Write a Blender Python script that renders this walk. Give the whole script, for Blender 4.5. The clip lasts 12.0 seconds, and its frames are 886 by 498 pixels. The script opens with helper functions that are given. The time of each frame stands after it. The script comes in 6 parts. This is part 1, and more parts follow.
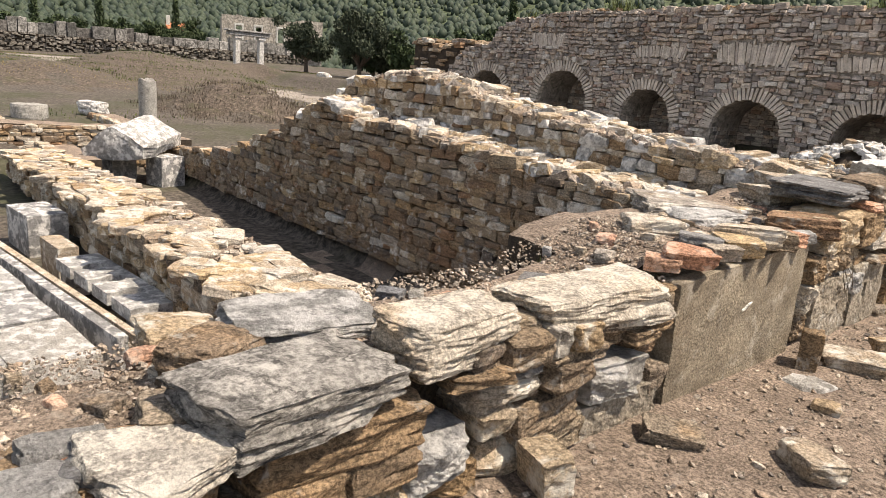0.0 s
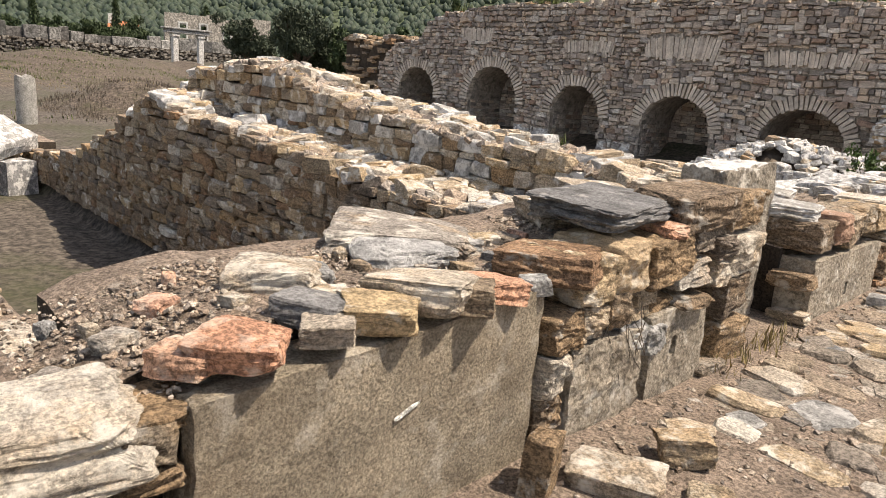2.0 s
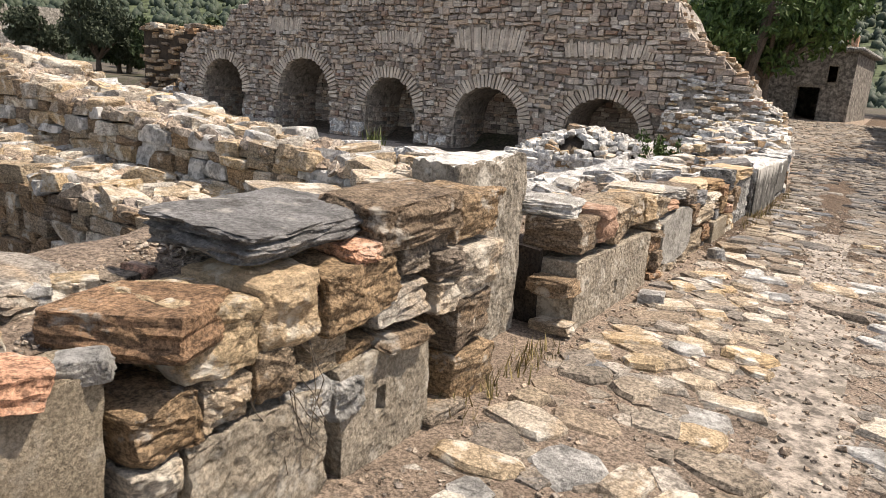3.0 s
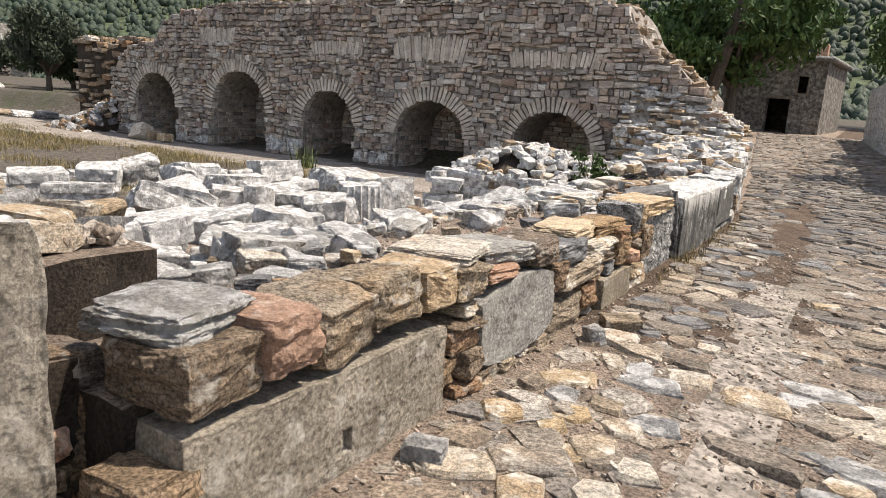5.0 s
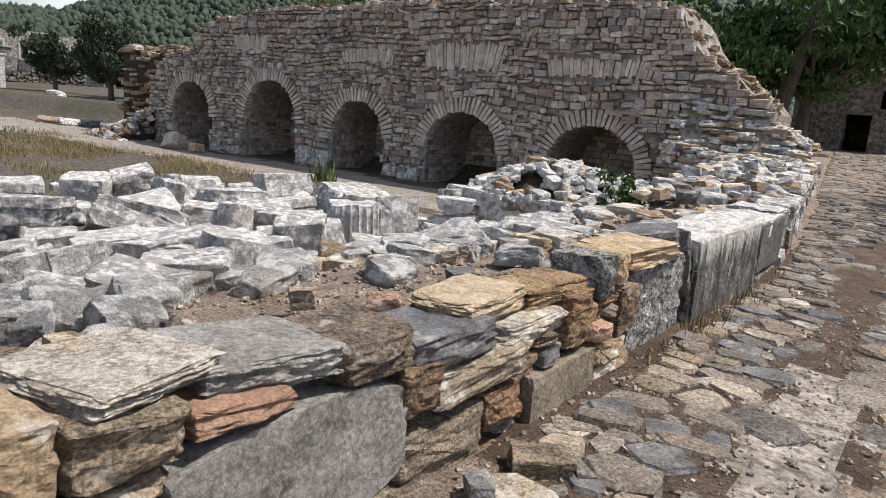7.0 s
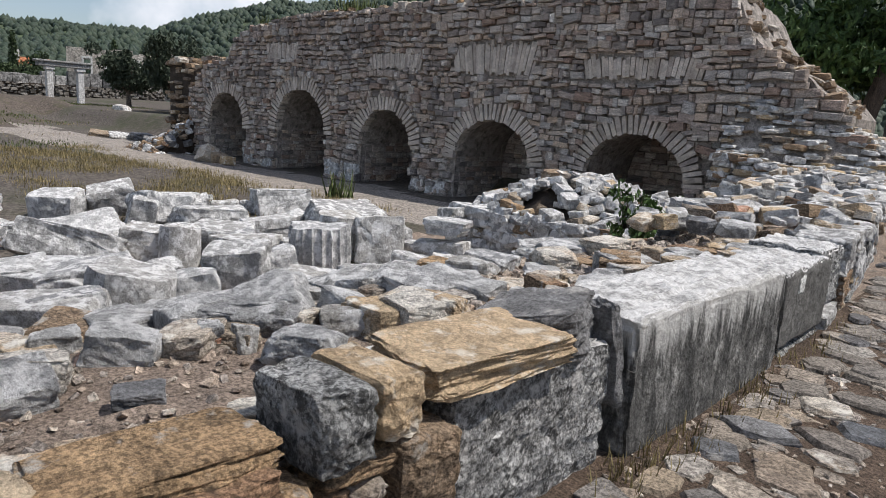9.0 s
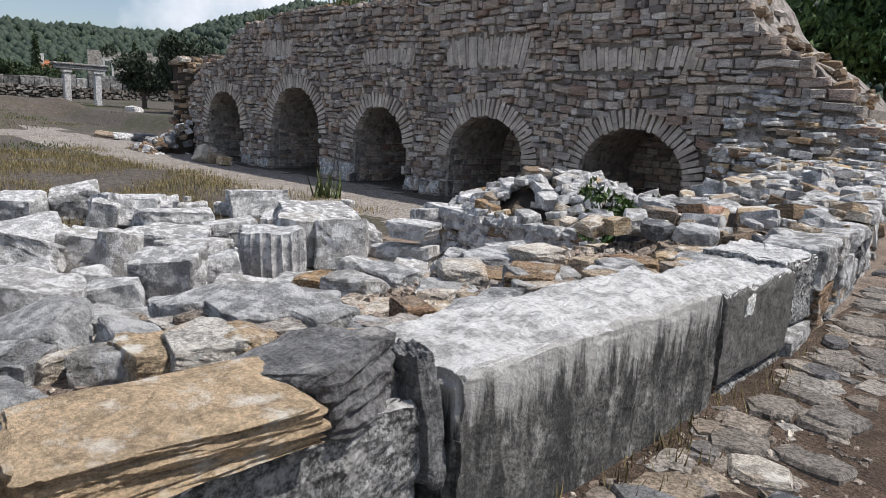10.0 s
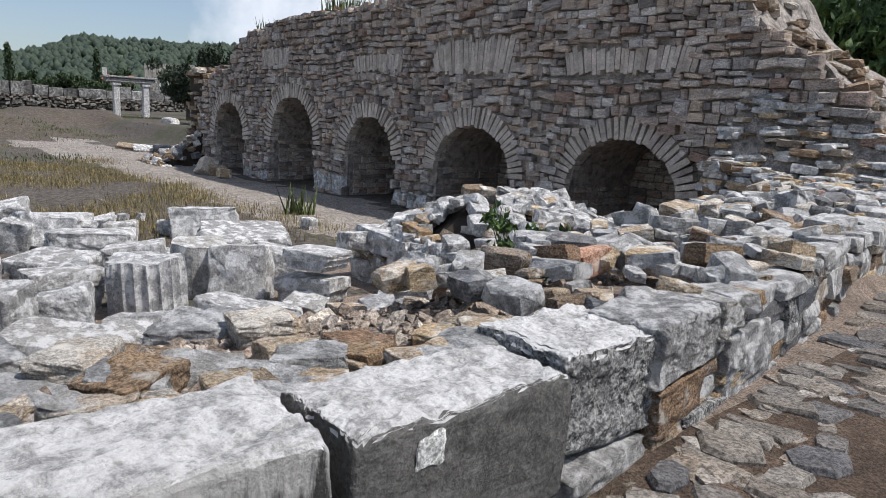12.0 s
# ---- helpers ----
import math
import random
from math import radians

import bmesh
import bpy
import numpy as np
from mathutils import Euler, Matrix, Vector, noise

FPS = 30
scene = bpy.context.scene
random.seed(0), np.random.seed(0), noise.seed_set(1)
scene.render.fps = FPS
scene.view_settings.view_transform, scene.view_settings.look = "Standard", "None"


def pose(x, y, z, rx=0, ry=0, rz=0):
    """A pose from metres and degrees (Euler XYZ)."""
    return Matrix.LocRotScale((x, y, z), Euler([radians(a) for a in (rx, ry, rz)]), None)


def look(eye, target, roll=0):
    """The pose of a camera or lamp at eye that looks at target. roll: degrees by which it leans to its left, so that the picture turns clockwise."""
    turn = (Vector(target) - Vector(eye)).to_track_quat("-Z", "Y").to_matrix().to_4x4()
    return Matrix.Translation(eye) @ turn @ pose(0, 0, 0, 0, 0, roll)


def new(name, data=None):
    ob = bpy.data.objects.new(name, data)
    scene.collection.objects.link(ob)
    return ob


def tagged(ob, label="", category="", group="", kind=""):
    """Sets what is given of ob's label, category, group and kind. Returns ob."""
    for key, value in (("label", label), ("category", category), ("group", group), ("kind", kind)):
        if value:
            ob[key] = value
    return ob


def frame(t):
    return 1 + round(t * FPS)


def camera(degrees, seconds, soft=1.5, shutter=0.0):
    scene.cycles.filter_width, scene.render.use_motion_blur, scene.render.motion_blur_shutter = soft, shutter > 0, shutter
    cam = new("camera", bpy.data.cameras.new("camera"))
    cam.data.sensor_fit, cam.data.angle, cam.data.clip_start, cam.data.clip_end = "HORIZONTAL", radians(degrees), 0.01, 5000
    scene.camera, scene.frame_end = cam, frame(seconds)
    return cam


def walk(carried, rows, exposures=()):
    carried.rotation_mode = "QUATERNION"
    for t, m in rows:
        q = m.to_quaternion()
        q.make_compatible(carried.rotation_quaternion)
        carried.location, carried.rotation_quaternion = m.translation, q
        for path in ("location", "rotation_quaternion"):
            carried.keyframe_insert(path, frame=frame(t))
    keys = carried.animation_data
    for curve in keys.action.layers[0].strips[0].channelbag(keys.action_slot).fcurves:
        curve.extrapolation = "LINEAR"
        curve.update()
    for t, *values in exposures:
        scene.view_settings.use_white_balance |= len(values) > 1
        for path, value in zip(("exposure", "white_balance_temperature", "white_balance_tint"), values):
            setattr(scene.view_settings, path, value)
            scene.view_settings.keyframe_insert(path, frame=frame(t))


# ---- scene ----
cam = camera(65.6, 12.0, soft=0.5)
METRES, EYE, TILT, LEAN, TURN = 15.0, 1.55, -7.0, -6.0, 50.5
ROWS = [
    (0.0, 0.0, 0.0, 0.0, -0.19, -7.36, 1.48),
    (0.5, 0.034, 0.0244, -0.0039, -1.17, -7.33, 1.6),
    (1.0, 0.0681, 0.0499, -0.0062, -1.14, -7.35, 1.63),
    (1.5, 0.0925, 0.0765, -0.0044, -1.75, -7.42, 1.9),
    (2.0, 0.115, 0.1032, -0.0013, -3.28, -7.44, 2.01),
    (2.5, 0.144, 0.1295, -0.003, -9.76, -7.99, 2.65),
    (3.0, 0.1753, 0.1586, -0.0031, -16.85, -8.59, 3.7),
    (3.5, 0.2085, 0.1795, -0.0053, -19.45, -8.13, 4.05),
    (5.5, 0.3544, 0.2976, -0.002, -16.82, -7.02, 4.11),
    (6.0, 0.3823, 0.3227, -0.0023, -15.09, -6.66, 3.74),
    (6.5, 0.4083, 0.3454, -0.002, -14.06, -6.35, 3.4),
    (7.0, 0.4294, 0.368, -0.0029, -12.78, -5.98, 3.15),
    (9.0, 0.5559, 0.4861, -0.0009, -6.41, -4.72, 3.14),
    (9.5, 0.5888, 0.5102, -0.003, -5.48, -4.81, 3.44),
    (10.0, 0.6224, 0.5352, -0.0028, -4.43, -4.72, 3.57),
    (10.5, 0.661, 0.5537, -0.0012, -3.25, -4.45, 3.56),
    (11.0, 0.6936, 0.581, 0.0007, -1.86, -4.18, 3.52),
    (11.5, 0.7266, 0.6067, 0.0005, -0.57, -3.98, 3.55),
    (12.0, 0.7644, 0.6348, 0.0015, 0.42, -3.66, 3.37),
]
walk(cam, [(t, pose(0, 0, EYE, TILT, LEAN, TURN) @ pose(METRES * x, METRES * y, METRES * z, 90 + pitch, roll, yaw)) for t, x, y, z, yaw, pitch, roll in ROWS],
     exposures=((0.0, 0.47, 7500, 14), (3.5, 0.48, 7300, 14), (6.0, 0.25, 6750, 12), (9.0, -0.12, 6250, 12), (12.0, -0.10, 6080, 12)))

# ---- world, sun, exposure ----
SUN_EL, SUN_AZ = 61.0, 39.0  # degrees above the horizon; degrees from +x towards +y
world = bpy.data.worlds.new("sky")
scene.world = world
world.use_nodes = True
wn, wl = world.node_tree.nodes, world.node_tree.links
sky = wn.new("ShaderNodeTexSky")
sky.sky_type, sky.sun_disc = "NISHITA", False
sky.sun_elevation, sky.sun_rotation = radians(SUN_EL), radians(90 - SUN_AZ)
sky.dust_density, sky.air_density = 1.2, 1.0
cl = wn.new("ShaderNodeTexNoise")
cl.inputs["Scale"].default_value, cl.inputs["Detail"].default_value, cl.inputs["Roughness"].default_value = 3.2, 6.0, 0.55
cr = wn.new("ShaderNodeValToRGB")
cr.color_ramp.elements[0].position, cr.color_ramp.elements[1].position = 0.52, 0.66
cr.color_ramp.elements[0].color = (0.09, 0.09, 0.09, 1)  # thin veil between the clouds
cm = wn.new("ShaderNodeMix")
cm.data_type = "RGBA"
cm.inputs["B"].default_value = (8.2, 8.4, 8.7, 1)
wl.new(cl.outputs["Fac"], cr.inputs["Fac"])
wl.new(cr.outputs["Color"], cm.inputs["Factor"])
wl.new(sky.outputs["Color"], cm.inputs["A"])
wl.new(cm.outputs["Result"], wn["Background"].inputs["Color"])
wn["Background"].inputs["Strength"].default_value = 0.118
sun = new("sun", bpy.data.lights.new("sun", "SUN"))
sun.data.energy, sun.data.angle, sun.data.color = 5.0, radians(0.6), (1.0, 0.94, 0.85)
az, el = radians(SUN_AZ), radians(SUN_EL)
sun.matrix_world = look((math.cos(az) * math.cos(el) * 60, math.sin(az) * math.cos(el) * 60, math.sin(el) * 60), (0, 0, 0))

# ---- materials ----


def ramp(nt, source, cols, const=False):
    r = nt.nodes.new("ShaderNodeValToRGB")
    r.color_ramp.interpolation = "CONSTANT" if const else "LINEAR"
    els = r.color_ramp.elements
    while len(els) < len(cols):
        els.new(0.5)
    for i, c in enumerate(cols):
        pos, col = c if isinstance(c[1], tuple) else (i / max(1, len(cols) - (0 if const else 1)), c)
        els[i].position, els[i].color = pos, (*col, 1)
    nt.links.new(source, r.inputs["Fac"])
    return r.outputs["Color"]


def tex_noise(nt, scale, detail=4, rough=0.55, stretch=None, distort=0.0):
    g = nt.nodes.new("ShaderNodeNewGeometry")
    n = nt.nodes.new("ShaderNodeTexNoise")
    n.inputs["Scale"].default_value, n.inputs["Detail"].default_value = scale, detail
    n.inputs["Roughness"].default_value, n.inputs["Distortion"].default_value = rough, distort
    if stretch:
        m = nt.nodes.new("ShaderNodeMapping")
        m.inputs["Scale"].default_value = stretch
        nt.links.new(g.outputs["Position"], m.inputs["Vector"])
        nt.links.new(m.outputs["Vector"], n.inputs["Vector"])
    else:
        nt.links.new(g.outputs["Position"], n.inputs["Vector"])
    return n.outputs["Fac"]


def mix(nt, a, b, fac, mode="MIX"):
    m = nt.nodes.new("ShaderNodeMix")
    m.data_type, m.blend_type = "RGBA", mode
    for key, v in (("Factor", fac), ("A", a), ("B", b)):
        if isinstance(v, (int, float)):
            m.inputs[key].default_value = v
        elif isinstance(v, tuple):
            m.inputs[key].default_value = (*v, 1)
        else:
            nt.links.new(v, m.inputs[key])
    return m.outputs["Result"]


def stone_mat(name, cols, rand="object", stain=(0.05, 0.045, 0.04), stain_at=(0.52, 0.66), stain_scale=5.0, pale=None, pale_at=(0.56, 0.68),
              grain=45.0, bump=0.6, rough=0.9, strata=None, contrast=0.55, relief=14.0, streak=False, speck=0.8, zone=None, crack=0.0, pits=0.0, pit_scale=28.0):
    """A weathered stone: a colour of its own for each piece, blotches, stains, fine grain and relief."""
    m = bpy.data.materials.new(name)
    m.use_nodes = True
    nt = m.node_tree
    p = nt.nodes["Principled BSDF"]
    p.inputs["Roughness"].default_value = rough
    p.inputs["Specular IOR Level"].default_value = 0.25
    if rand == "object":
        src = nt.nodes.new("ShaderNodeObjectInfo").outputs["Random"]
    elif rand == "island":
        src = nt.nodes.new("ShaderNodeNewGeometry").outputs["Random Per Island"]
    else:
        src = tex_noise(nt, 1.3, 3)
    col = ramp(nt, src, cols)
    # a second tone within the piece
    band = tex_noise(nt, 4.5, 8, 0.68, strata, 0.6)
    col = mix(nt, col, ramp(nt, band, [(0.34, (1 - contrast,) * 3), (0.66, (1 + contrast * 0.6,) * 3)]), 1.0, "MULTIPLY")
    if zone:
        col = mix(nt, col, zone, ramp(nt, tex_noise(nt, 2.6, 4, 0.6, None, 0.8), [(0.50, (0, 0, 0)), (0.66, (0.55,) * 3)]))
    if crack:
        line = ramp(nt, tex_noise(nt, 3.2, 7, 0.62, (1.3, 1.3, 7.0), 0.5), [(0.455, (1, 1, 1)), (0.49, (1 - crack,) * 3), (0.50, (1 - crack,) * 3), (0.53, (1, 1, 1))])
        col = mix(nt, col, line, 1.0, "MULTIPLY")
    fine = tex_noise(nt, grain, 7, 0.75)
    col = mix(nt, col, ramp(nt, fine, [(0.42, (0.30,) * 3), (0.58, (1.45,) * 3)]), speck, "MULTIPLY")
    if pale:
        col = mix(nt, col, pale, ramp(nt, tex_noise(nt, 7.0, 6, 0.65), [(pale_at[0], (0, 0, 0)), (pale_at[1], (1, 1, 1))]))
    if stain:
        st = (3.4, 3.4, 0.9) if streak else None
        col = mix(nt, col, stain, ramp(nt, tex_noise(nt, stain_scale if not streak else 2.2, 9, 0.74, st, 0.7 if streak else 0.0), [(stain_at[0], (0, 0, 0)), (stain_at[1], (0.85,) * 3)]))
    # dark specks and hairlines in the crust
    hair = ramp(nt, tex_noise(nt, grain * 0.7, 9, 0.8, strata, 0.4), [(0.34, (0.12,) * 3), (0.43, (1, 1, 1)), (0.56, (1, 1, 1)), (0.66, (1.25,) * 3)])
    col = mix(nt, col, hair, 0.35 + 0.5 * speck, "MULTIPLY")
    nt.links.new(col, p.inputs["Base Color"])
    b1 = nt.nodes.new("ShaderNodeBump")
    b1.inputs["Strength"].default_value, b1.inputs["Distance"].default_value = bump, 0.04
    nt.links.new(tex_noise(nt, relief, 8, 0.68, strata), b1.inputs["Height"])
    b2 = nt.nodes.new("ShaderNodeBump")
    b2.inputs["Strength"].default_value, b2.inputs["Distance"].default_value = min(1.0, bump * 0.9), 0.014
    nt.links.new(fine, b2.inputs["Height"])
    nt.links.new(b1.outputs["Normal"], b2.inputs["Normal"])
    if pits:  # the hollows left by a point chisel and by the weather
        g = nt.nodes.new("ShaderNodeNewGeometry")
        vo = nt.nodes.new("ShaderNodeTexVoronoi")
        vo.inputs["Scale"].default_value = pit_scale
        nt.links.new(g.outputs["Position"], vo.inputs["Vector"])
        hole = ramp(nt, vo.outputs["Distance"], [(0.05, (0, 0, 0)), (0.55, (1, 1, 1))])
        b0 = nt.nodes.new("ShaderNodeBump")
        b0.inputs["Strength"].default_value, b0.inputs["Distance"].default_value = pits, 0.03
        nt.links.new(hole, b0.inputs["Height"])
        nt.links.new(b0.outputs["Normal"], b1.inputs["Normal"])
    nt.links.new(b2.outputs["Normal"], p.inputs["Normal"])
    return m


SCHIST = [(0.33, 0.25, 0.18), (0.40, 0.28, 0.17), (0.22, 0.19, 0.165), (0.46, 0.31, 0.17), (0.34, 0.29, 0.24), (0.48, 0.39, 0.28), (0.28, 0.21, 0.15), (0.41, 0.25, 0.15)]
WARM = [(0.58, 0.50, 0.40), (0.50, 0.37, 0.23), (0.68, 0.62, 0.53), (0.48, 0.41, 0.33), (0.60, 0.45, 0.27), (0.38, 0.34, 0.30), (0.74, 0.70, 0.62)]
GREYS = [(0.48, 0.475, 0.46), (0.38, 0.375, 0.36), (0.58, 0.575, 0.56), (0.33, 0.33, 0.33), (0.50, 0.475, 0.43), (0.44, 0.44, 0.44)]
ARCHW = [(0.54, 0.46, 0.39), (0.27, 0.24, 0.225), (0.64, 0.575, 0.50), (0.45, 0.37, 0.32), (0.62, 0.50, 0.39), (0.54, 0.51, 0.48), (0.34, 0.235, 0.18), (0.76, 0.72, 0.66), (0.20, 0.18, 0.17), (0.52, 0.43, 0.36)]
M = {
    "schist": stone_mat("schist rubble", SCHIST, strata=(1.2, 1.2, 3.2), pale=(0.54, 0.50, 0.44), pale_at=(0.58, 0.68), stain_at=(0.58, 0.74), contrast=0.35, zone=(0.45, 0.30, 0.17), crack=0.45, bump=1.0, speck=0.75, grain=62),
    "warm": stone_mat("warm schist slab", WARM, strata=(1.3, 1.3, 3.5), stain=(0.16, 0.12, 0.08), stain_at=(0.60, 0.78), bump=0.9, contrast=0.22, zone=(0.54, 0.39, 0.24), crack=0.4, speck=0.6, grain=62, pale=(0.76, 0.72, 0.64), pale_at=(0.52, 0.64)),
    "marble": stone_mat("weathered marble", GREYS, stain=(0.12, 0.12, 0.115), stain_at=(0.56, 0.68), stain_scale=9.0, contrast=0.35, pale=(0.78, 0.77, 0.75), pale_at=(0.47, 0.58), grain=48, relief=12.0, speck=0.38, bump=0.9),
    "brick": stone_mat("old brick", [(0.45, 0.24, 0.155), (0.50, 0.31, 0.215), (0.42, 0.25, 0.18)], stain_at=(0.6, 0.75), pale=(0.60, 0.47, 0.38), pale_at=(0.50, 0.64), contrast=0.3, grain=62),
    "dark": stone_mat("dark slate", [(0.20, 0.205, 0.215), (0.26, 0.255, 0.25), (0.15, 0.16, 0.175)], strata=(1, 1, 3), bump=0.9, contrast=0.45, speck=0.5, grain=60, pale=(0.44, 0.42, 0.39), pale_at=(0.58, 0.68)),
    "orthostat": stone_mat("tooled orthostat", [(0.46, 0.39, 0.29), (0.42, 0.36, 0.275), (0.50, 0.43, 0.33)], stain=(0.19, 0.145, 0.10), stain_scale=1.3, stain_at=(0.46, 0.72), grain=80, pale=(0.60, 0.55, 0.47), pale_at=(0.56, 0.70), bump=1.0, relief=34.0, contrast=0.4, speck=0.6, pits=0.45, pit_scale=55.0),
    "tooled": stone_mat("point-chiselled stone", [(0.44, 0.385, 0.31), (0.40, 0.36, 0.30), (0.48, 0.43, 0.36)], stain=(0.22, 0.175, 0.125), stain_scale=2.2, stain_at=(0.54, 0.76), grain=60, pale=(0.66, 0.62, 0.55), pale_at=(0.54, 0.66), bump=1.0, relief=20.0, contrast=0.35, speck=0.5, pits=1.0, pit_scale=24.0),
    "redschist": stone_mat("reddish schist", [(0.50, 0.31, 0.21), (0.46, 0.30, 0.22)], strata=(1.2, 1.2, 3.0), stain=(0.20, 0.12, 0.09), stain_at=(0.60, 0.8), pale=(0.64, 0.52, 0.43), pale_at=(0.56, 0.68), contrast=0.3, speck=0.35, grain=70, bump=0.9),
    "ochre": stone_mat("ochre layered schist", [(0.60, 0.44, 0.27), (0.66, 0.53, 0.37), (0.55, 0.40, 0.25)], strata=(1.2, 1.2, 3.5), stain=(0.22, 0.15, 0.09), stain_at=(0.62, 0.8), pale=(0.74, 0.67, 0.56), pale_at=(0.54, 0.66), contrast=0.25, speck=0.35, grain=70, bump=0.9, crack=0.3),
    "darkmarble": stone_mat("dark grey-brown marble", [(0.17, 0.165, 0.152), (0.14, 0.135, 0.125)], stain=(0.06, 0.058, 0.052), stain_scale=3.0, stain_at=(0.52, 0.72), pale=(0.30, 0.29, 0.27), pale_at=(0.62, 0.74), contrast=0.35, speck=0.4, bump=0.7),
    "farcoping": stone_mat("far weathered block", [(0.13, 0.13, 0.125), (0.20, 0.195, 0.185), (0.30, 0.29, 0.275), (0.10, 0.10, 0.10), (0.16, 0.15, 0.14), (0.42, 0.41, 0.39)], stain=(0.06, 0.06, 0.055), stain_scale=0.9, stain_at=(0.5, 0.62), grain=3.0, relief=2.0, contrast=0.5),
    "farrubble": stone_mat("far grey rubble", [(0.16, 0.145, 0.125), (0.24, 0.22, 0.19), (0.11, 0.10, 0.09), (0.20, 0.18, 0.155), (0.36, 0.34, 0.31)], rand="island", stain=(0.07, 0.065, 0.055), stain_scale=0.5, grain=3.0, relief=2.0, contrast=0.4),
    "rooftile": stone_mat("orange roof tiles", [(0.42, 0.17, 0.08), (0.36, 0.14, 0.07)], rand="noise", stain=None, grain=3.0, strata=(6, 6, 6), contrast=0.4),
    "trail": stone_mat("trodden pale gravel", [(0.26, 0.225, 0.195), (0.32, 0.285, 0.25), (0.21, 0.185, 0.16)], rand="noise", stain=(0.17, 0.15, 0.12), stain_scale=0.8, grain=14, bump=0.7, contrast=0.35, relief=8.0),
    "mound": stone_mat("brown spoil heap", [(0.095, 0.078, 0.064), (0.125, 0.10, 0.08), (0.075, 0.066, 0.05)], rand="noise", stain=(0.07, 0.07, 0.035), stain_scale=0.9, grain=9, bump=1.0, contrast=0.5, relief=5.0),
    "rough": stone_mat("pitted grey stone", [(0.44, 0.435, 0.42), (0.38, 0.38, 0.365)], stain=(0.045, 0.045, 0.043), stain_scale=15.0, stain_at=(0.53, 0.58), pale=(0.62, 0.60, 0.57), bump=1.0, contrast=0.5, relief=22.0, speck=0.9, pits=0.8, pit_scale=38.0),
    "paletop": stone_mat("pale marble top", [(0.44, 0.43, 0.415), (0.54, 0.53, 0.51), (0.36, 0.355, 0.345)], rand="noise", stain=(0.24, 0.235, 0.225), stain_scale=7.0, stain_at=(0.56, 0.70), pale=(0.74, 0.73, 0.71), pale_at=(0.46, 0.58), bump=1.0, contrast=0.25, relief=12.0, grain=26, speck=0.5),
    "vousse": stone_mat("arch stone slab", [(0.60, 0.53, 0.46), (0.47, 0.42, 0.36), (0.66, 0.60, 0.53), (0.38, 0.33, 0.29)], stain_scale=1.5, stain_at=(0.60, 0.85), contrast=0.35, speck=0.5),
    "cobble": stone_mat("worn road cobble", [(0.25, 0.205, 0.165), (0.28, 0.225, 0.17), (0.17, 0.16, 0.15), (0.31, 0.25, 0.18), (0.40, 0.37, 0.33)], stain=(0.13, 0.10, 0.08), stain_at=(0.52, 0.7), contrast=0.4),
    "flags": stone_mat("road flagstones", [(0.25, 0.215, 0.18), (0.30, 0.265, 0.22), (0.20, 0.185, 0.17), (0.275, 0.225, 0.175), (0.40, 0.375, 0.34)], rand="island", stain=(0.15, 0.125, 0.10), stain_at=(0.52, 0.7), contrast=0.4),
    # dark slate flagstones, darkened further: cloud dimming put into the colour
    "dimflags": stone_mat("dark flagstones dimmed for cloud", [(0.17, 0.155, 0.14), (0.22, 0.195, 0.165), (0.13, 0.13, 0.135), (0.19, 0.16, 0.13), (0.30, 0.28, 0.25)], rand="island", stain=(0.10, 0.085, 0.07), stain_at=(0.52, 0.7), contrast=0.4),
    "archpiece": stone_mat("arch wall block", ARCHW, strata=(1, 1, 4), stain_scale=0.7, contrast=0.5, speck=0.8, stain_at=(0.55, 0.74), stain=(0.10, 0.085, 0.07), pale=(0.42, 0.39, 0.34), pale_at=(0.6, 0.7)),
    "limemortar": stone_mat("weathered lime mortar", [(0.33, 0.295, 0.26), (0.45, 0.405, 0.36)], rand="noise", grain=40, bump=1.0, contrast=0.5),
    "palegrey": stone_mat("cracked pale grey slab", [(0.42, 0.405, 0.375), (0.36, 0.35, 0.325)], stain=(0.13, 0.12, 0.10), stain_scale=4.0, stain_at=(0.57, 0.64), pale=(0.50, 0.485, 0.455), contrast=0.3, bump=1.0, relief=12.0, speck=0.5),
    "lichen": stone_mat("white lichen", [(0.72, 0.72, 0.68), (0.62, 0.62, 0.58)], stain=None, contrast=0.2),
    "archstone": stone_mat("arch wall stone", ARCHW, rand="island", strata=(1, 1, 4), stain_scale=0.7, contrast=0.5, speck=0.8, stain_at=(0.55, 0.74), stain=(0.10, 0.085, 0.07), pale=(0.42, 0.39, 0.34), pale_at=(0.6, 0.7)),
    "rubble": stone_mat("loose rubble", [(0.44, 0.36, 0.28), (0.30, 0.24, 0.19), (0.55, 0.49, 0.41), (0.36, 0.27, 0.20), (0.48, 0.42, 0.36), (0.22, 0.19, 0.17)], rand="island", contrast=0.4),
    "mortar": stone_mat("earth mortar", [(0.055, 0.042, 0.032), (0.085, 0.066, 0.05)], rand="noise", grain=60, bump=1.0, contrast=0.5),
    "field": stone_mat("plaza earth", [(0.076, 0.065, 0.053), (0.115, 0.098, 0.082), (0.066, 0.06, 0.046)], rand="noise", stain=(0.055, 0.06, 0.03), stain_scale=0.14, stain_at=(0.5, 0.62), grain=9, bump=0.8, contrast=0.35, relief=6.0),
    "earth": stone_mat("brown earth and dead grass", [(0.11, 0.077, 0.055), (0.15, 0.108, 0.078), (0.085, 0.06, 0.043)], rand="noise", stain=(0.08, 0.055, 0.04), stain_scale=4.0, grain=60, bump=1.0, contrast=0.5, relief=25.0),
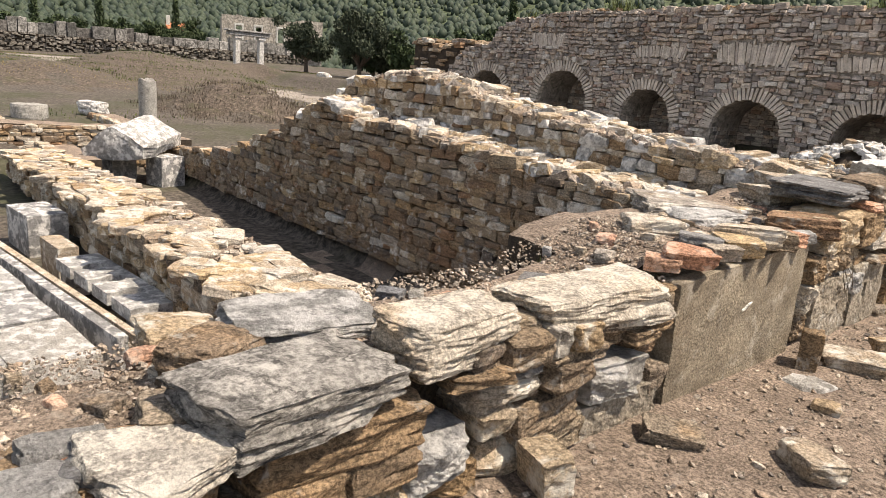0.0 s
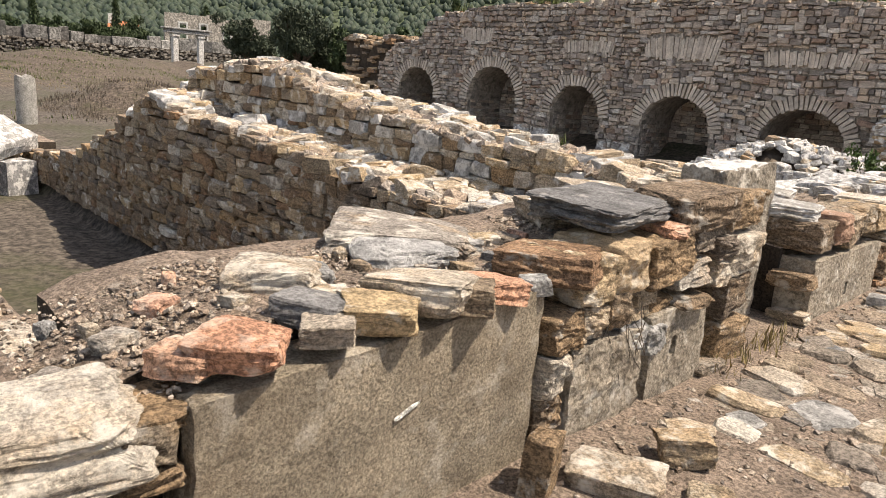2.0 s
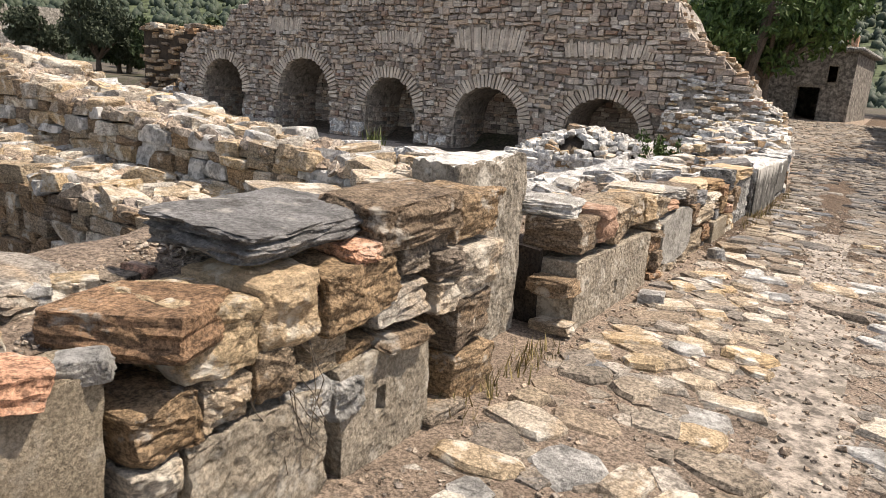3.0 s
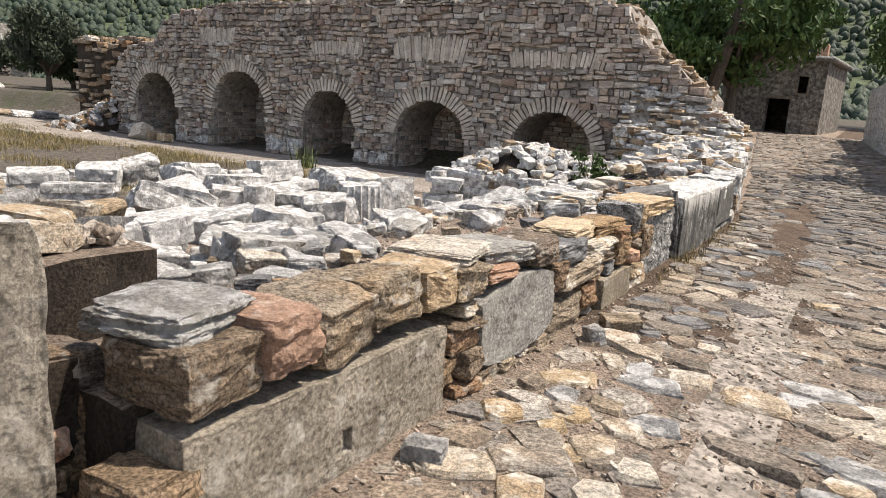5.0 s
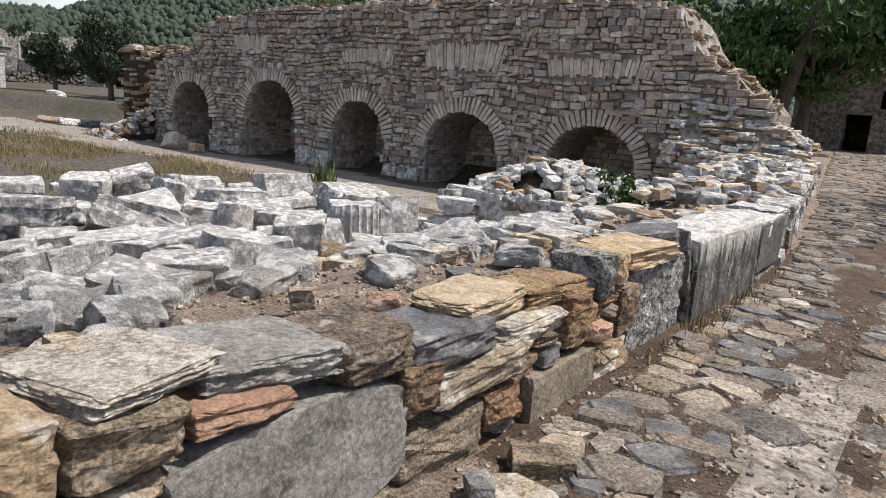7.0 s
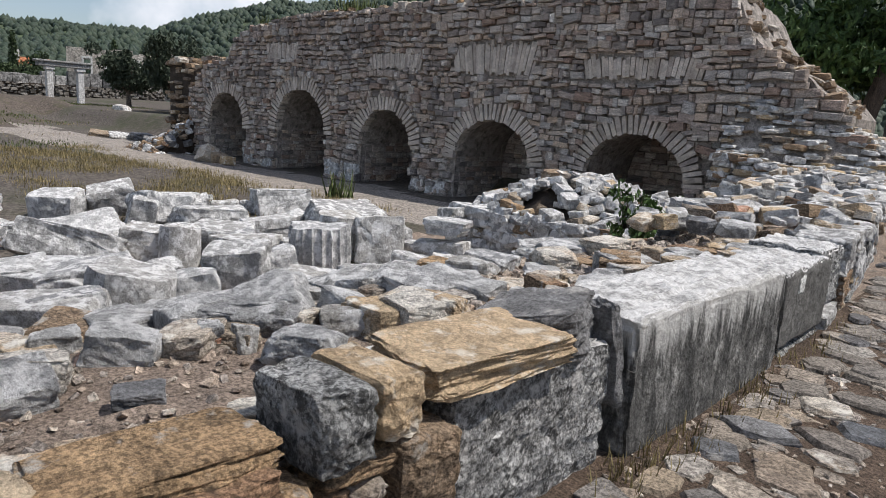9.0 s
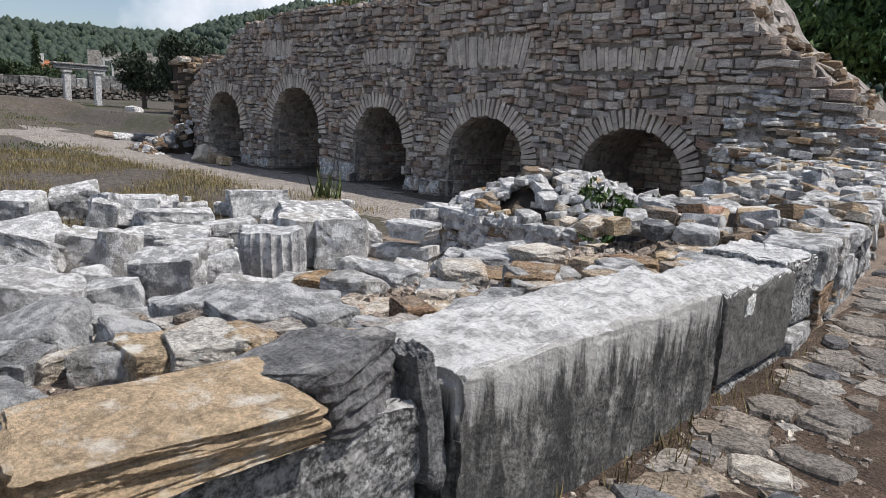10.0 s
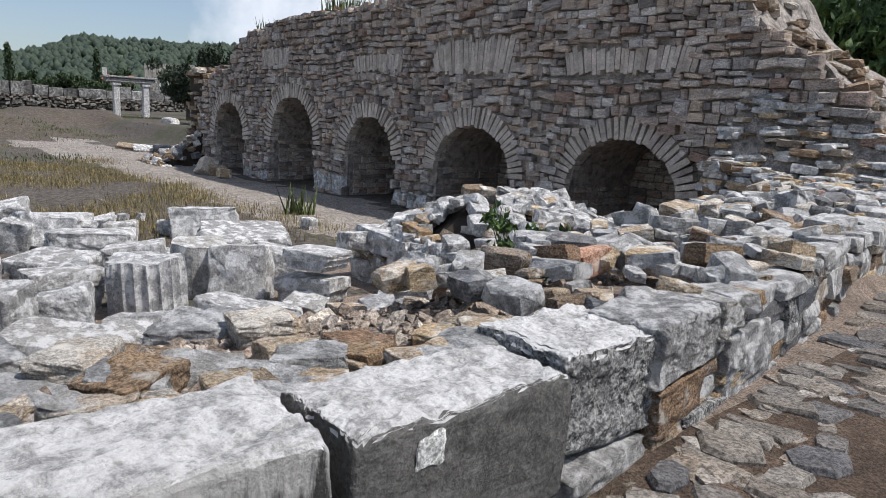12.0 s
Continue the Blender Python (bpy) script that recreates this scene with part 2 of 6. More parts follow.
    "soil": stone_mat("dry stony soil", [(0.27, 0.205, 0.16), (0.34, 0.27, 0.215), (0.22, 0.17, 0.135)], rand="noise", stain=(0.18, 0.14, 0.11), stain_scale=2.0, stain_at=(0.5, 0.8), grain=55, bump=1.0, contrast=0.35, relief=25.0, pale=(0.46, 0.40, 0.34), pale_at=(0.6, 0.75)),
}



def streaked_mat(name):
    """Dark marble with black streaks, turning paler in uneven drips towards its upper edge."""
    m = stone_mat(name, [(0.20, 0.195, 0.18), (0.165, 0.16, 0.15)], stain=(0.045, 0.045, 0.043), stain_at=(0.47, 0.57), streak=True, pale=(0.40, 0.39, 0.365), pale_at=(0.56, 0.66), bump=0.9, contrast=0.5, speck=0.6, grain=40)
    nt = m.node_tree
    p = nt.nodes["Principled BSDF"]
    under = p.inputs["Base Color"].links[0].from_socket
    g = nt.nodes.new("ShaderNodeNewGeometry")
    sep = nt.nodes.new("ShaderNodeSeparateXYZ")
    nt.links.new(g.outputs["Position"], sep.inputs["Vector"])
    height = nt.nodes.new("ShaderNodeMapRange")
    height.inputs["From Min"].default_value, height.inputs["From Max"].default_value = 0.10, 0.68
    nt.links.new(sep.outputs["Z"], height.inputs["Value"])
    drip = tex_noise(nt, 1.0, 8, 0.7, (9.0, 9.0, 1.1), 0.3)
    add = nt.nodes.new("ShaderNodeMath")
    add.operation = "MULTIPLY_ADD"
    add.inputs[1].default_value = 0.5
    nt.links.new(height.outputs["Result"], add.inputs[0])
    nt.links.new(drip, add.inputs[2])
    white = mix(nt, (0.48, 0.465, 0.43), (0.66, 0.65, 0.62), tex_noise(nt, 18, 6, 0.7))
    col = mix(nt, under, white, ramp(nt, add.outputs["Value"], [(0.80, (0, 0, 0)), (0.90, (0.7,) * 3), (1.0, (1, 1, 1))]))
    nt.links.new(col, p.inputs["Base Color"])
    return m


M["streaked"] = streaked_mat("streaked marble, paler above")


def leaf_mat(name, cols, rand="island"):
    m = stone_mat(name, cols, rand=rand, stain=None, contrast=0.4, grain=8.0, bump=0.0, rough=0.65)
    p = m.node_tree.nodes["Principled BSDF"]
    p.inputs["Transmission Weight"].default_value = 0.0
    return m


M["greyslab"] = stone_mat("grey layered schist", [(0.34, 0.33, 0.31), (0.40, 0.38, 0.35)], strata=(1.0, 1.0, 9.0), stain=(0.08, 0.08, 0.08), stain_at=(0.6, 0.72), pale=(0.58, 0.56, 0.52), contrast=0.4, bump=0.9, crack=0.6, speck=0.6)
M["farstone"] = stone_mat("far pale masonry", [(0.50, 0.46, 0.40), (0.40, 0.37, 0.32)], rand="noise", stain=(0.18, 0.16, 0.14), stain_scale=1.6, grain=3.0, contrast=0.5, relief=2.0)
M["farstone2"] = stone_mat("grey house masonry", [(0.30, 0.28, 0.25), (0.22, 0.20, 0.18)], rand="noise", stain=(0.10, 0.09, 0.08), stain_scale=1.6, grain=5.0, contrast=0.6, relief=4.0)
M["wood"] = stone_mat("weathered wood", [(0.22, 0.19, 0.16), (0.28, 0.25, 0.21)], strata=(8, 8, 1), stain=None)
M["bark"] = stone_mat("bark", [(0.13, 0.10, 0.08), (0.18, 0.15, 0.12)], strata=(6, 6, 1), stain=None)
M["leaf"] = leaf_mat("green leaves", [(0.065, 0.115, 0.035), (0.10, 0.16, 0.045), (0.045, 0.085, 0.028)])
M["olive"] = leaf_mat("olive leaves", [(0.05, 0.068, 0.042), (0.075, 0.095, 0.06), (0.035, 0.05, 0.03)])
M["darkleaf"] = leaf_mat("dark leaves", [(0.045, 0.07, 0.03), (0.07, 0.10, 0.042), (0.033, 0.055, 0.026)])
M["straw"] = leaf_mat("dry grass", [(0.36, 0.28, 0.13), (0.27, 0.22, 0.10), (0.20, 0.17, 0.075)])
M["weed"] = leaf_mat("green weeds", [(0.08, 0.11, 0.035), (0.13, 0.15, 0.05), (0.06, 0.09, 0.03)])
M["forest"] = leaf_mat("distant woods", [(0.042, 0.064, 0.044), (0.06, 0.082, 0.052), (0.03, 0.048, 0.036)])
M["hillside"] = stone_mat("hillside scrub", [(0.06, 0.085, 0.045), (0.09, 0.11, 0.06)], rand="noise", stain=None, grain=0.3, contrast=0.3, relief=0.2)

# ---- shared piece shapes ----


def bm_box(bm, x0, x1, y0, y1, z0, z1):
    v = [bm.verts.new((x, y, z)) for x in (x0, x1) for y in (y0, y1) for z in (z0, z1)]
    for f in ((0, 1, 3, 2), (4, 6, 7, 5), (0, 4, 5, 1), (2, 3, 7, 6), (0, 2, 6, 4), (1, 5, 7, 3)):
        bm.faces.new([v[i] for i in f])
    return v


def finish(name, bm, mat):
    bmesh.ops.recalc_face_normals(bm, faces=bm.faces)
    me = bpy.data.meshes.new(name)
    bm.to_mesh(me)
    bm.free()
    me.materials.append(mat)
    return me


def part(name, bm, mat, parent=None, label=""):
    ob = new(name, finish(name, bm, mat))
    if parent is not None:
        ob.parent = parent
    return tagged(ob, label)


def bm_rock(rng, boxy=0.14, chamfer=0.16, detail=0, amp=0.03, strata=3.0):
    """A broken block in a unit box: jittered corners, chipped edges, and a layered, uneven surface."""
    bm = bmesh.new()
    for sx in (-1, 1):
        for sy in (-1, 1):
            for sz in (-1, 1):
                c = [s * (0.5 - rng.uniform(0, boxy)) for s in (sx, sy, sz)]
                for k in range(3):
                    p = list(c)
                    p[k] -= (1 if p[k] > 0 else -1) * rng.uniform(0.25, 1.0) * chamfer
                    bm.verts.new(p)
    r = bmesh.ops.convex_hull(bm, input=bm.verts)
    bmesh.ops.delete(bm, geom=[g for g in set(r["geom_interior"] + r["geom_unused"]) if isinstance(g, bmesh.types.BMVert)], context="VERTS")
    for _ in range(detail):
        bmesh.ops.triangulate(bm, faces=bm.faces)
        bmesh.ops.subdivide_edges(bm, edges=bm.edges, cuts=1, use_grid_fill=True)
    if detail:
        off = Vector((rng.uniform(0, 99), rng.uniform(0, 99), rng.uniform(0, 99)))
        bm.normal_update()
        for v in bm.verts:
            q = Vector((v.co.x * 2.2, v.co.y * 2.2, v.co.z * strata)) + off
            v.co += v.normal * (noise.noise(q) * amp + noise.noise(q * 2.7) * amp * 0.6)
    return bm


def bm_lump(rng, n=26, square=5.0, detail=2, amp=0.05, strata=3.0):
    """A broken stone in a unit box: uneven corners, split off by more or less, bulging facets, a layered surface."""
    bm = bmesh.new()
    loose, cut = 0.04 + 0.42 / square, 1.7 / square
    for sx in (-1, 1):
        for sy in (-1, 1):
            for sz in (-1, 1):
                c = [t * (0.5 - rng.uniform(0, loose)) for t in (sx, sy, sz)]
                chip = cut * rng.random() ** 1.5 + 0.03
                for k in range(3):
                    p = list(c)
                    p[k] -= (1 if p[k] > 0 else -1) * rng.uniform(0.3, 1.0) * chip
                    bm.verts.new(p)
    for i in range(max(0, n - 18)):
        k, t = i % 3, rng.choice((-1, 1))
        p = [rng.uniform(-0.3, 0.3) for _ in range(3)]
        p[k] = t * rng.uniform(0.44, 0.53)
        bm.verts.new(p)
    r = bmesh.ops.convex_hull(bm, input=bm.verts)
    bmesh.ops.delete(bm, geom=[g for g in set(r["geom_interior"] + r["geom_unused"]) if isinstance(g, bmesh.types.BMVert)], context="VERTS")
    for _ in range(detail):
        bmesh.ops.triangulate(bm, faces=bm.faces)
        bmesh.ops.subdivide_edges(bm, edges=bm.edges, cuts=1, use_grid_fill=True)
    if detail > 1:
        bmesh.ops.smooth_vert(bm, verts=bm.verts, factor=0.22, use_axis_x=True, use_axis_y=True, use_axis_z=True)
    off = Vector((rng.uniform(0, 99), rng.uniform(0, 99), rng.uniform(0, 99)))
    bm.normal_update()
    for v in bm.verts:
        q = Vector((v.co.x * 2.2, v.co.y * 2.2, v.co.z * strata)) + off
        v.co += v.normal * amp * (noise.noise(q) + 0.6 * noise.noise(q * 2.7) + 0.35 * noise.noise(q * 6.1))
    return bm


def wear(bm, times=2, pits=0.0):
    """Worn, rounded edges, then a finely pitted surface."""
    for _ in range(times):
        bmesh.ops.smooth_vert(bm, verts=bm.verts, factor=0.5, use_axis_x=True, use_axis_y=True, use_axis_z=True)
    if pits:
        bm.normal_update()
        for v in bm.verts:
            q = v.co * 7 + Vector((len(bm.verts) * 0.37, 0, 0))
            v.co += v.normal * pits * (noise.noise(q) + 0.7 * noise.noise(q * 2.4))
    return bm


def rock_set(key, count, seed, **kw):
    rng = random.Random(seed)
    return [finish(key + "_stone", bm_lump(rng, rng.randrange(20, 34), rng.uniform(3.2, 6.5), **kw), M[key]) for _ in range(count)]


ROCK = {k: rock_set(k, 12, i, detail=1, amp=0.05) for i, k in enumerate(("schist", "warm", "marble", "brick", "dark"))}


FINE = {k: rock_set(k, 14, 40 + i, detail=2, amp=0.06, strata=4.0) for i, k in enumerate(("schist", "warm", "marble", "brick", "dark"))}


def stone(meshes, parent, rng, at, size, turn=(0, 0, 0), name="stone"):
    """One piece of masonry on a shared mesh, as a child of its wall."""
    ob = new(name, rng.choice(meshes))
    ob.matrix_world = pose(*at, *turn) @ Matrix.Diagonal((*size, 1))
    if parent is not None:
        ob.parent = parent
        ob.matrix_parent_inverse = parent.matrix_world.inverted()
    return ob


def pick(rng, mixed):
    r = rng.random() * sum(w for _, w in mixed)
    for k, w in mixed:
        r -= w
        if r <= 0:
            return k
    return mixed[-1][0]


RUBBLE = (("schist", 8), ("warm", 2.2), ("brick", 0.3), ("dark", 0.9))


def lay(wall, rng, start, along, s0, s1, z0, top, skip=(), mixed=RUBBLE, low=0.07, high=0.19, wide=(0.16, 0.5), deep=0.25, proud=0.04, kinds=None, tight=1.06):
    """Courses of rubble on one face of a wall. along: the unit way of the face, with its outside to the right; top: height by way; skip: (s0, s1, z0, z1) kept free."""
    ax, ay = along
    turn = math.degrees(math.atan2(ay, ax))
    z = z0
    count = 0
    while z < 4.0:
        h = rng.uniform(low, high)
        s = s0 - rng.uniform(0, 0.2)
        any_laid = False
        while s < s1:
            w = rng.uniform(*wide) * (1.25 if h > 0.13 else 0.9)
            mid, zm = s + w / 2, z + h / 2
            if z + h * 0.6 < top(mid):
                any_laid = True
                if not any(a < mid < b and c < zm < d for a, b, c, d in skip):
                    hh = h * rng.uniform(0.85, 1.2)
                    d = deep * rng.uniform(0.8, 1.25)
                    out = rng.uniform(-proud * 0.8, proud) - d / 2 + 0.05
                    at = (start[0] + ax * mid + ay * out, start[1] + ay * mid - ax * out, zm + rng.uniform(-0.015, 0.015))
                    stone((kinds or ROCK)[pick(rng, mixed)], wall, rng, at, (w * tight, d, hh * tight * 1.04), (rng.uniform(-4, 4), rng.uniform(-5, 5), turn + rng.uniform(-6, 6)))
                    count += 1
            s += w
        z += h * 0.97
        if not any_laid:
            break
    return count

# ---- ground ----


def sstep(a, b, x):
    t = min(1.0, max(0.0, (x - a) / (b - a)))
    return t * t * (3 - 2 * t)


def ground_z(x, y):
    """One sheet: the road, the sunken rooms, the rubble yard, the plaza and the rising land beyond."""
    road = 0.031 * max(0.0, min(y, 90) - 16)
    road += -0.05 * sstep(-1.2, 0.2, x) + 0.06 * sstep(0.6, 3.0, x)
    yard = -1.0 + 0.013 * max(0.0, -x - 25)
    yard = min(yard, 0.1)
    # earth fill behind the road wall along the yard
    fill = 0.42 - 1.4 * sstep(-3.0, -6.8, x)
    fill_w = sstep(8.0, 8.6, y) * (1 - sstep(22.0, 24.0, y))
    inner = yard + max(0.0, fill - yard) * fill_w
    # ground behind the upper end of the wall
    up = sstep(21.0, 23.5, y) * sstep(-7.5, -4.5, x)
    inner = inner + (0.35 - inner) * up * (1 - sstep(30, 34, y))
    # room and latrine
    pit = (1 - sstep(6.9, 7.1, y)) * sstep(-20.5, -20.0, x) * sstep(-6, -5, y)
    inner = inner + (-1.75 - inner) * pit * sstep(3.0, 3.2, y) * (1 - sstep(6.3, 6.9, y))
    inner = inner + (-1.45 - inner) * sstep(-18, -17, x) * (1 - sstep(2.9, 3.0, y)) * sstep(-8, -6, y)
    w = sstep(-2.1, -2.35, x) * (1 - sstep(28.5, 31.0, y))
    z = road * (1 - w) + inner * w
    far = math.hypot(x + 10, y - 20)
    if y > 31 and x < -4:
        z = road * sstep(-30, -8, x) + (yard + 0.6) * (1 - sstep(-30, -8, x))
    for mx, my, mr, mh in ((-31, 13.5, 5.5, 1.3), (-58, 18, 14, 2.0), (-66, 27, 9, 1.6), (-48, 9, 8, 1.2)):
        z += mh * (1 - sstep(0, mr, math.hypot(x - mx, (y - my) * 1.3)))
    z += 0.03 * noise.noise((x * 0.7, y * 0.7, 0)) + 0.012 * noise.noise((x * 3.1, y * 3.1, 4))
    z += sstep(20, 60, far) * 0.4 * noise.noise((x * 0.05, y * 0.05, 7))
    return z


def axis(marks):
    out = []
    for a, b, d in marks:
        n = max(1, round((b - a) / d))
        out += [a + (b - a) * i / n for i in range(n)]
    return out + [marks[-1][1]]


gx = axis(((-1500, -300, 100), (-300, -120, 20), (-120, -34, 2.5), (-34, -9, 0.4), (-9, -3, 0.15), (-3, 1.5, 0.08), (1.5, 8, 0.4), (8, 40, 4), (40, 1500, 120)))
gy = axis(((-1500, -60, 120), (-60, -8, 4), (-8, -1, 0.4), (-1, 24, 0.12), (24, 40, 0.5), (40, 120, 4), (120, 1500, 100)))
verts = [(x, y, ground_z(x, y)) for y in gy for x in gx]
nx = len(gx)
faces = [(j * nx + i, j * nx + i + 1, (j + 1) * nx + i + 1, (j + 1) * nx + i) for j in range(len(gy) - 1) for i in range(nx - 1)]
me = bpy.data.meshes.new("ground")
me.from_pydata(verts, [], faces)
me.materials.append(M["soil"])
me.materials.append(M["field"])
me.materials.append(M["earth"])
me.materials.append(M["trail"])
me.materials.append(M["mound"])
MOUNDS = ((-31, 13.5, 5.5, 1.3), (-58, 18, 14, 2.0), (-66, 27, 9, 1.6), (-48, 9, 8, 1.2))


def on_trail(x, y):
    """The trodden path along the foot of the arch wall and away over the plaza."""
    mid = 24.3 if x > -30 else 24.3 + 0.22 * (x + 30) * 0.5
    return abs(y - mid) < 1.9 + 0.05 * max(0, -x - 30) + 1.3 * noise.noise((x * 0.3, y * 0.5, 11)) + 0.5 * noise.noise((x * 1.4, y * 1.4, 12))


for p in me.polygons:
    if p.center.x < -9.0 + 4.0 * noise.noise((p.center.x * 0.35, p.center.y * 0.35, 3)) + 2.2 * noise.noise((p.center.x * 1.6, p.center.y * 1.6, 9)) or p.center.y > 60:
        p.material_index = 1
        if p.center.x > -90 and p.center.y < 40 and on_trail(p.center.x, p.center.y):
            p.material_index = 3
        for mx, my, mr, mh in MOUNDS:
            if math.hypot(p.center.x - mx, (p.center.y - my) * 1.3) < mr * (0.85 + 0.3 * noise.noise((p.center.x * 0.5, p.center.y * 0.5, 4))):
                p.material_index = 4
    elif p.center.y > 11.0 + 1.5 * noise.noise((p.center.x * 1.5, p.center.y * 1.5, 6)) and -1.75 < p.center.x < -0.2 + 0.1 * max(0, p.center.y - 13) + 0.25 * noise.noise((p.center.y * 1.5, p.center.x * 2, 8)):
        p.material_index = 2
    if 5.5 < p.center.y < 13.5:  # the smooth wheel track beside the straight joint
        off = p.center.x - (-0.03 - 0.055 * (p.center.y - 7.4))
        if -0.44 + 0.12 * noise.noise((p.center.x * 3, p.center.y * 1.2, 21)) + 0.10 * noise.noise((p.center.x * 9, p.center.y * 9, 22)) < off < -0.02 + 0.05 * noise.noise((0, p.center.y * 7, 23)):
            p.material_index = 3
me.shade_smooth()
ground = tagged(new("ground", me), "dry brown stony soil with dust and grit", "ground", kind="structure")

# ---- road wall ----
FACE = -1.68  # the road side of the wall


def wall_core(name, x0, x1, y0, y1, z0, top, label, step=0.12, mat="mortar"):
    """The earth and mortar heart of a wall, with an uneven top."""
    bm = bmesh.new()
    n = max(2, round((y1 - y0) / step))
    k = max(2, round((x1 - x0) / step))
    grid = [[bm.verts.new((x0 + (x1 - x0) * i / k, y0 + (y1 - y0) * j / n, 0)) for i in range(k + 1)] for j in range(n + 1)]
    for row in grid:
        for v in row:
            v.co.z = top(v.co.x, v.co.y) + 0.03 * noise.noise((v.co.x * 4, v.co.y * 4, 1)) + 0.015 * noise.noise((v.co.x * 11, v.co.y * 11, 5))
    for j in range(n):
        for i in range(k):
            bm.faces.new((grid[j][i], grid[j][i + 1], grid[j + 1][i + 1], grid[j + 1][i]))
    r = bmesh.ops.extrude_face_region(bm, geom=list(bm.faces))
    for v in [g for g in r["geom"] if isinstance(g, bmesh.types.BMVert)]:
        v.co.z = z0
    wall = tagged(part(name, bm, M[mat]), label, "wall", kind="structure")
    wall.data.materials.append(M["soil"])  # trodden earth and grit on the top
    for p in wall.data.polygons:
        if p.normal.z > 0.7:
            p.material_index = 1
    return wall


def top1(y):
    """Height of the rubble of the road wall."""
    if y < 7.4:
        return 0.51 + 0.09 * sstep(1.2, 1.45, y) + 0.20 * sstep(2.4, 3.3, y) + 0.10 * sstep(4.5, 6.0, y)
    return 0.62 - 0.06 * sstep(9, 13, y)


rng = random.Random(11)
SECTIONS = (("wall_road_1", -3.0, 2.9, -2.35), ("wall_road_2", 2.9, 6.15, -2.75), ("wall_road_3", 7.48, 13.8, -2.5), ("wall_road_4", 13.8, 17.3, -2.7))
BLOCKS = []  # the large dressed blocks set in the face: name, y0, y1, z0, z1, x of the face, depth, material, label
BLOCKS += [("orthostat", 2.98, 4.44, -0.14, 0.76, -1.66, 0.22, "orthostat", "tall smooth tan orthostat slab set in the wall face"),
           ("dressed_block", 2.30, 2.95, -0.14, 0.16, -1.66, 0.3, "tooled", "rough tooled grey block at the foot of the wall"),
           ("dressed_block", 4.66, 5.24, -0.10, 0.44, -1.68, 0.3, "tooled", "pale pitted block at the foot of the wall"),
           ("pierced_block", 5.32, 5.90, -0.10, 0.48, -1.69, 0.25, "tooled", "leaning pale block with a small square hole"),
           ("tall_block", 6.52, 7.30, -0.15, 1.13, -1.95, 0.32, "tooled", "tall upright tooled stone block with a pale top"),
           ("pierced_block", 7.50, 9.07, -0.15, 0.46, -1.68, 0.4, "tooled", "long tooled block with a small square hole"),
           ("pale_slab", 9.40, 10.42, 0.05, 0.55, -1.68, 0.3, "palegrey", "rounded cracked pale grey slab in the wall face"),
           ("upright_slab", 11.36, 12.10, -0.12, 0.24, -1.66, 0.25, "orthostat", "small upright tan slab in the wall"),
           ("rough_block", 12.72, 13.80, -0.14, 0.60, -1.69, 0.6, "rough", "rough pitted dark grey block"),
           ("marble_block", 13.86, 15.92, -0.16, 0.68, -1.62, 0.58, "streaked", "huge marble block streaked with black, pale on top"),
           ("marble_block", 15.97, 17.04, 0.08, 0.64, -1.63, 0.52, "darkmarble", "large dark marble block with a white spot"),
           ("base_block", 16.06, 17.5, -0.12, 0.06, -1.645, 0.5, "rough", "low rough footing block"),
           ("rough_block", 17.08, 17.90, 0.16, 0.66, -1.72, 0.62, "rough", "rough dark grey block, pale on top")]
SET = []  # single stones that stand out in the face: y0, y1, z0, z1, kind


def face_stone(y0, y1, z0, z1, kind):
    SET.append((y0, y1, z0, z1, kind))


# under the capping slabs
face_stone(0.80, 1.42, 0.30, 0.46, "schist")
face_stone(1.34, 1.66, 0.08, 0.28, "marble")
face_stone(2.36, 2.72, 0.17, 0.36, "marble")
face_stone(1.68, 2.05, 0.30, 0.42, "warm")
face_stone(1.90, 2.30, 0.12, 0.28, "schist")
# between the orthostat and the tall block
face_stone(4.47, 4.70, 0.44, 0.61, "schist")
face_stone(4.47, 4.65, 0.24, 0.42, "warm")
face_stone(4.47, 4.65, 0.06, 0.23, "schist")
face_stone(4.72, 4.90, 0.46, 0.61, "warm")
face_stone(4.64, 4.92, 0.62, 0.84, "warm")
face_stone(4.92, 5.19, 0.62, 0.86, "ochre")
face_stone(5.20, 5.62, 0.62, 0.86, "schist")
face_stone(5.50, 6.06, 0.88, 1.05, "schist")
face_stone(4.90, 5.09, 0.47, 0.64, "schist")
face_stone(5.04, 5.28, 0.30, 0.46, "marble")
face_stone(5.27, 5.44, 0.26, 0.42, "marble")
face_stone(5.52, 5.84, 0.56, 0.70, "warm")
face_stone(5.36, 5.51, 0.84, 0.91, "brick")
face_stone(5.66, 5.86, 0.74, 0.86, "schist")
face_stone(5.88, 6.10, 0.52, 0.66, "warm")
face_stone(5.88, 6.12, 0.68, 0.80, "schist")
face_stone(6.06, 6.46, 0.82, 1.02, "schist")
face_stone(6.08, 6.48, 0.56, 0.78, "warm")
face_stone(6.06, 6.44, 0.30, 0.54, "schist")
face_stone(6.10, 6.46, 0.00, 0.27, "schist")
# over the long tooled block
face_stone(7.52, 7.85, 0.50, 0.72, "schist")
face_stone(7.86, 8.11, 0.54, 0.76, "redschist")
face_stone(8.12, 8.48, 0.50, 0.74, "schist")
face_stone(8.50, 8.84, 0.54, 0.76, "schist")
face_stone(8.86, 9.14, 0.54, 0.74, "ochre")
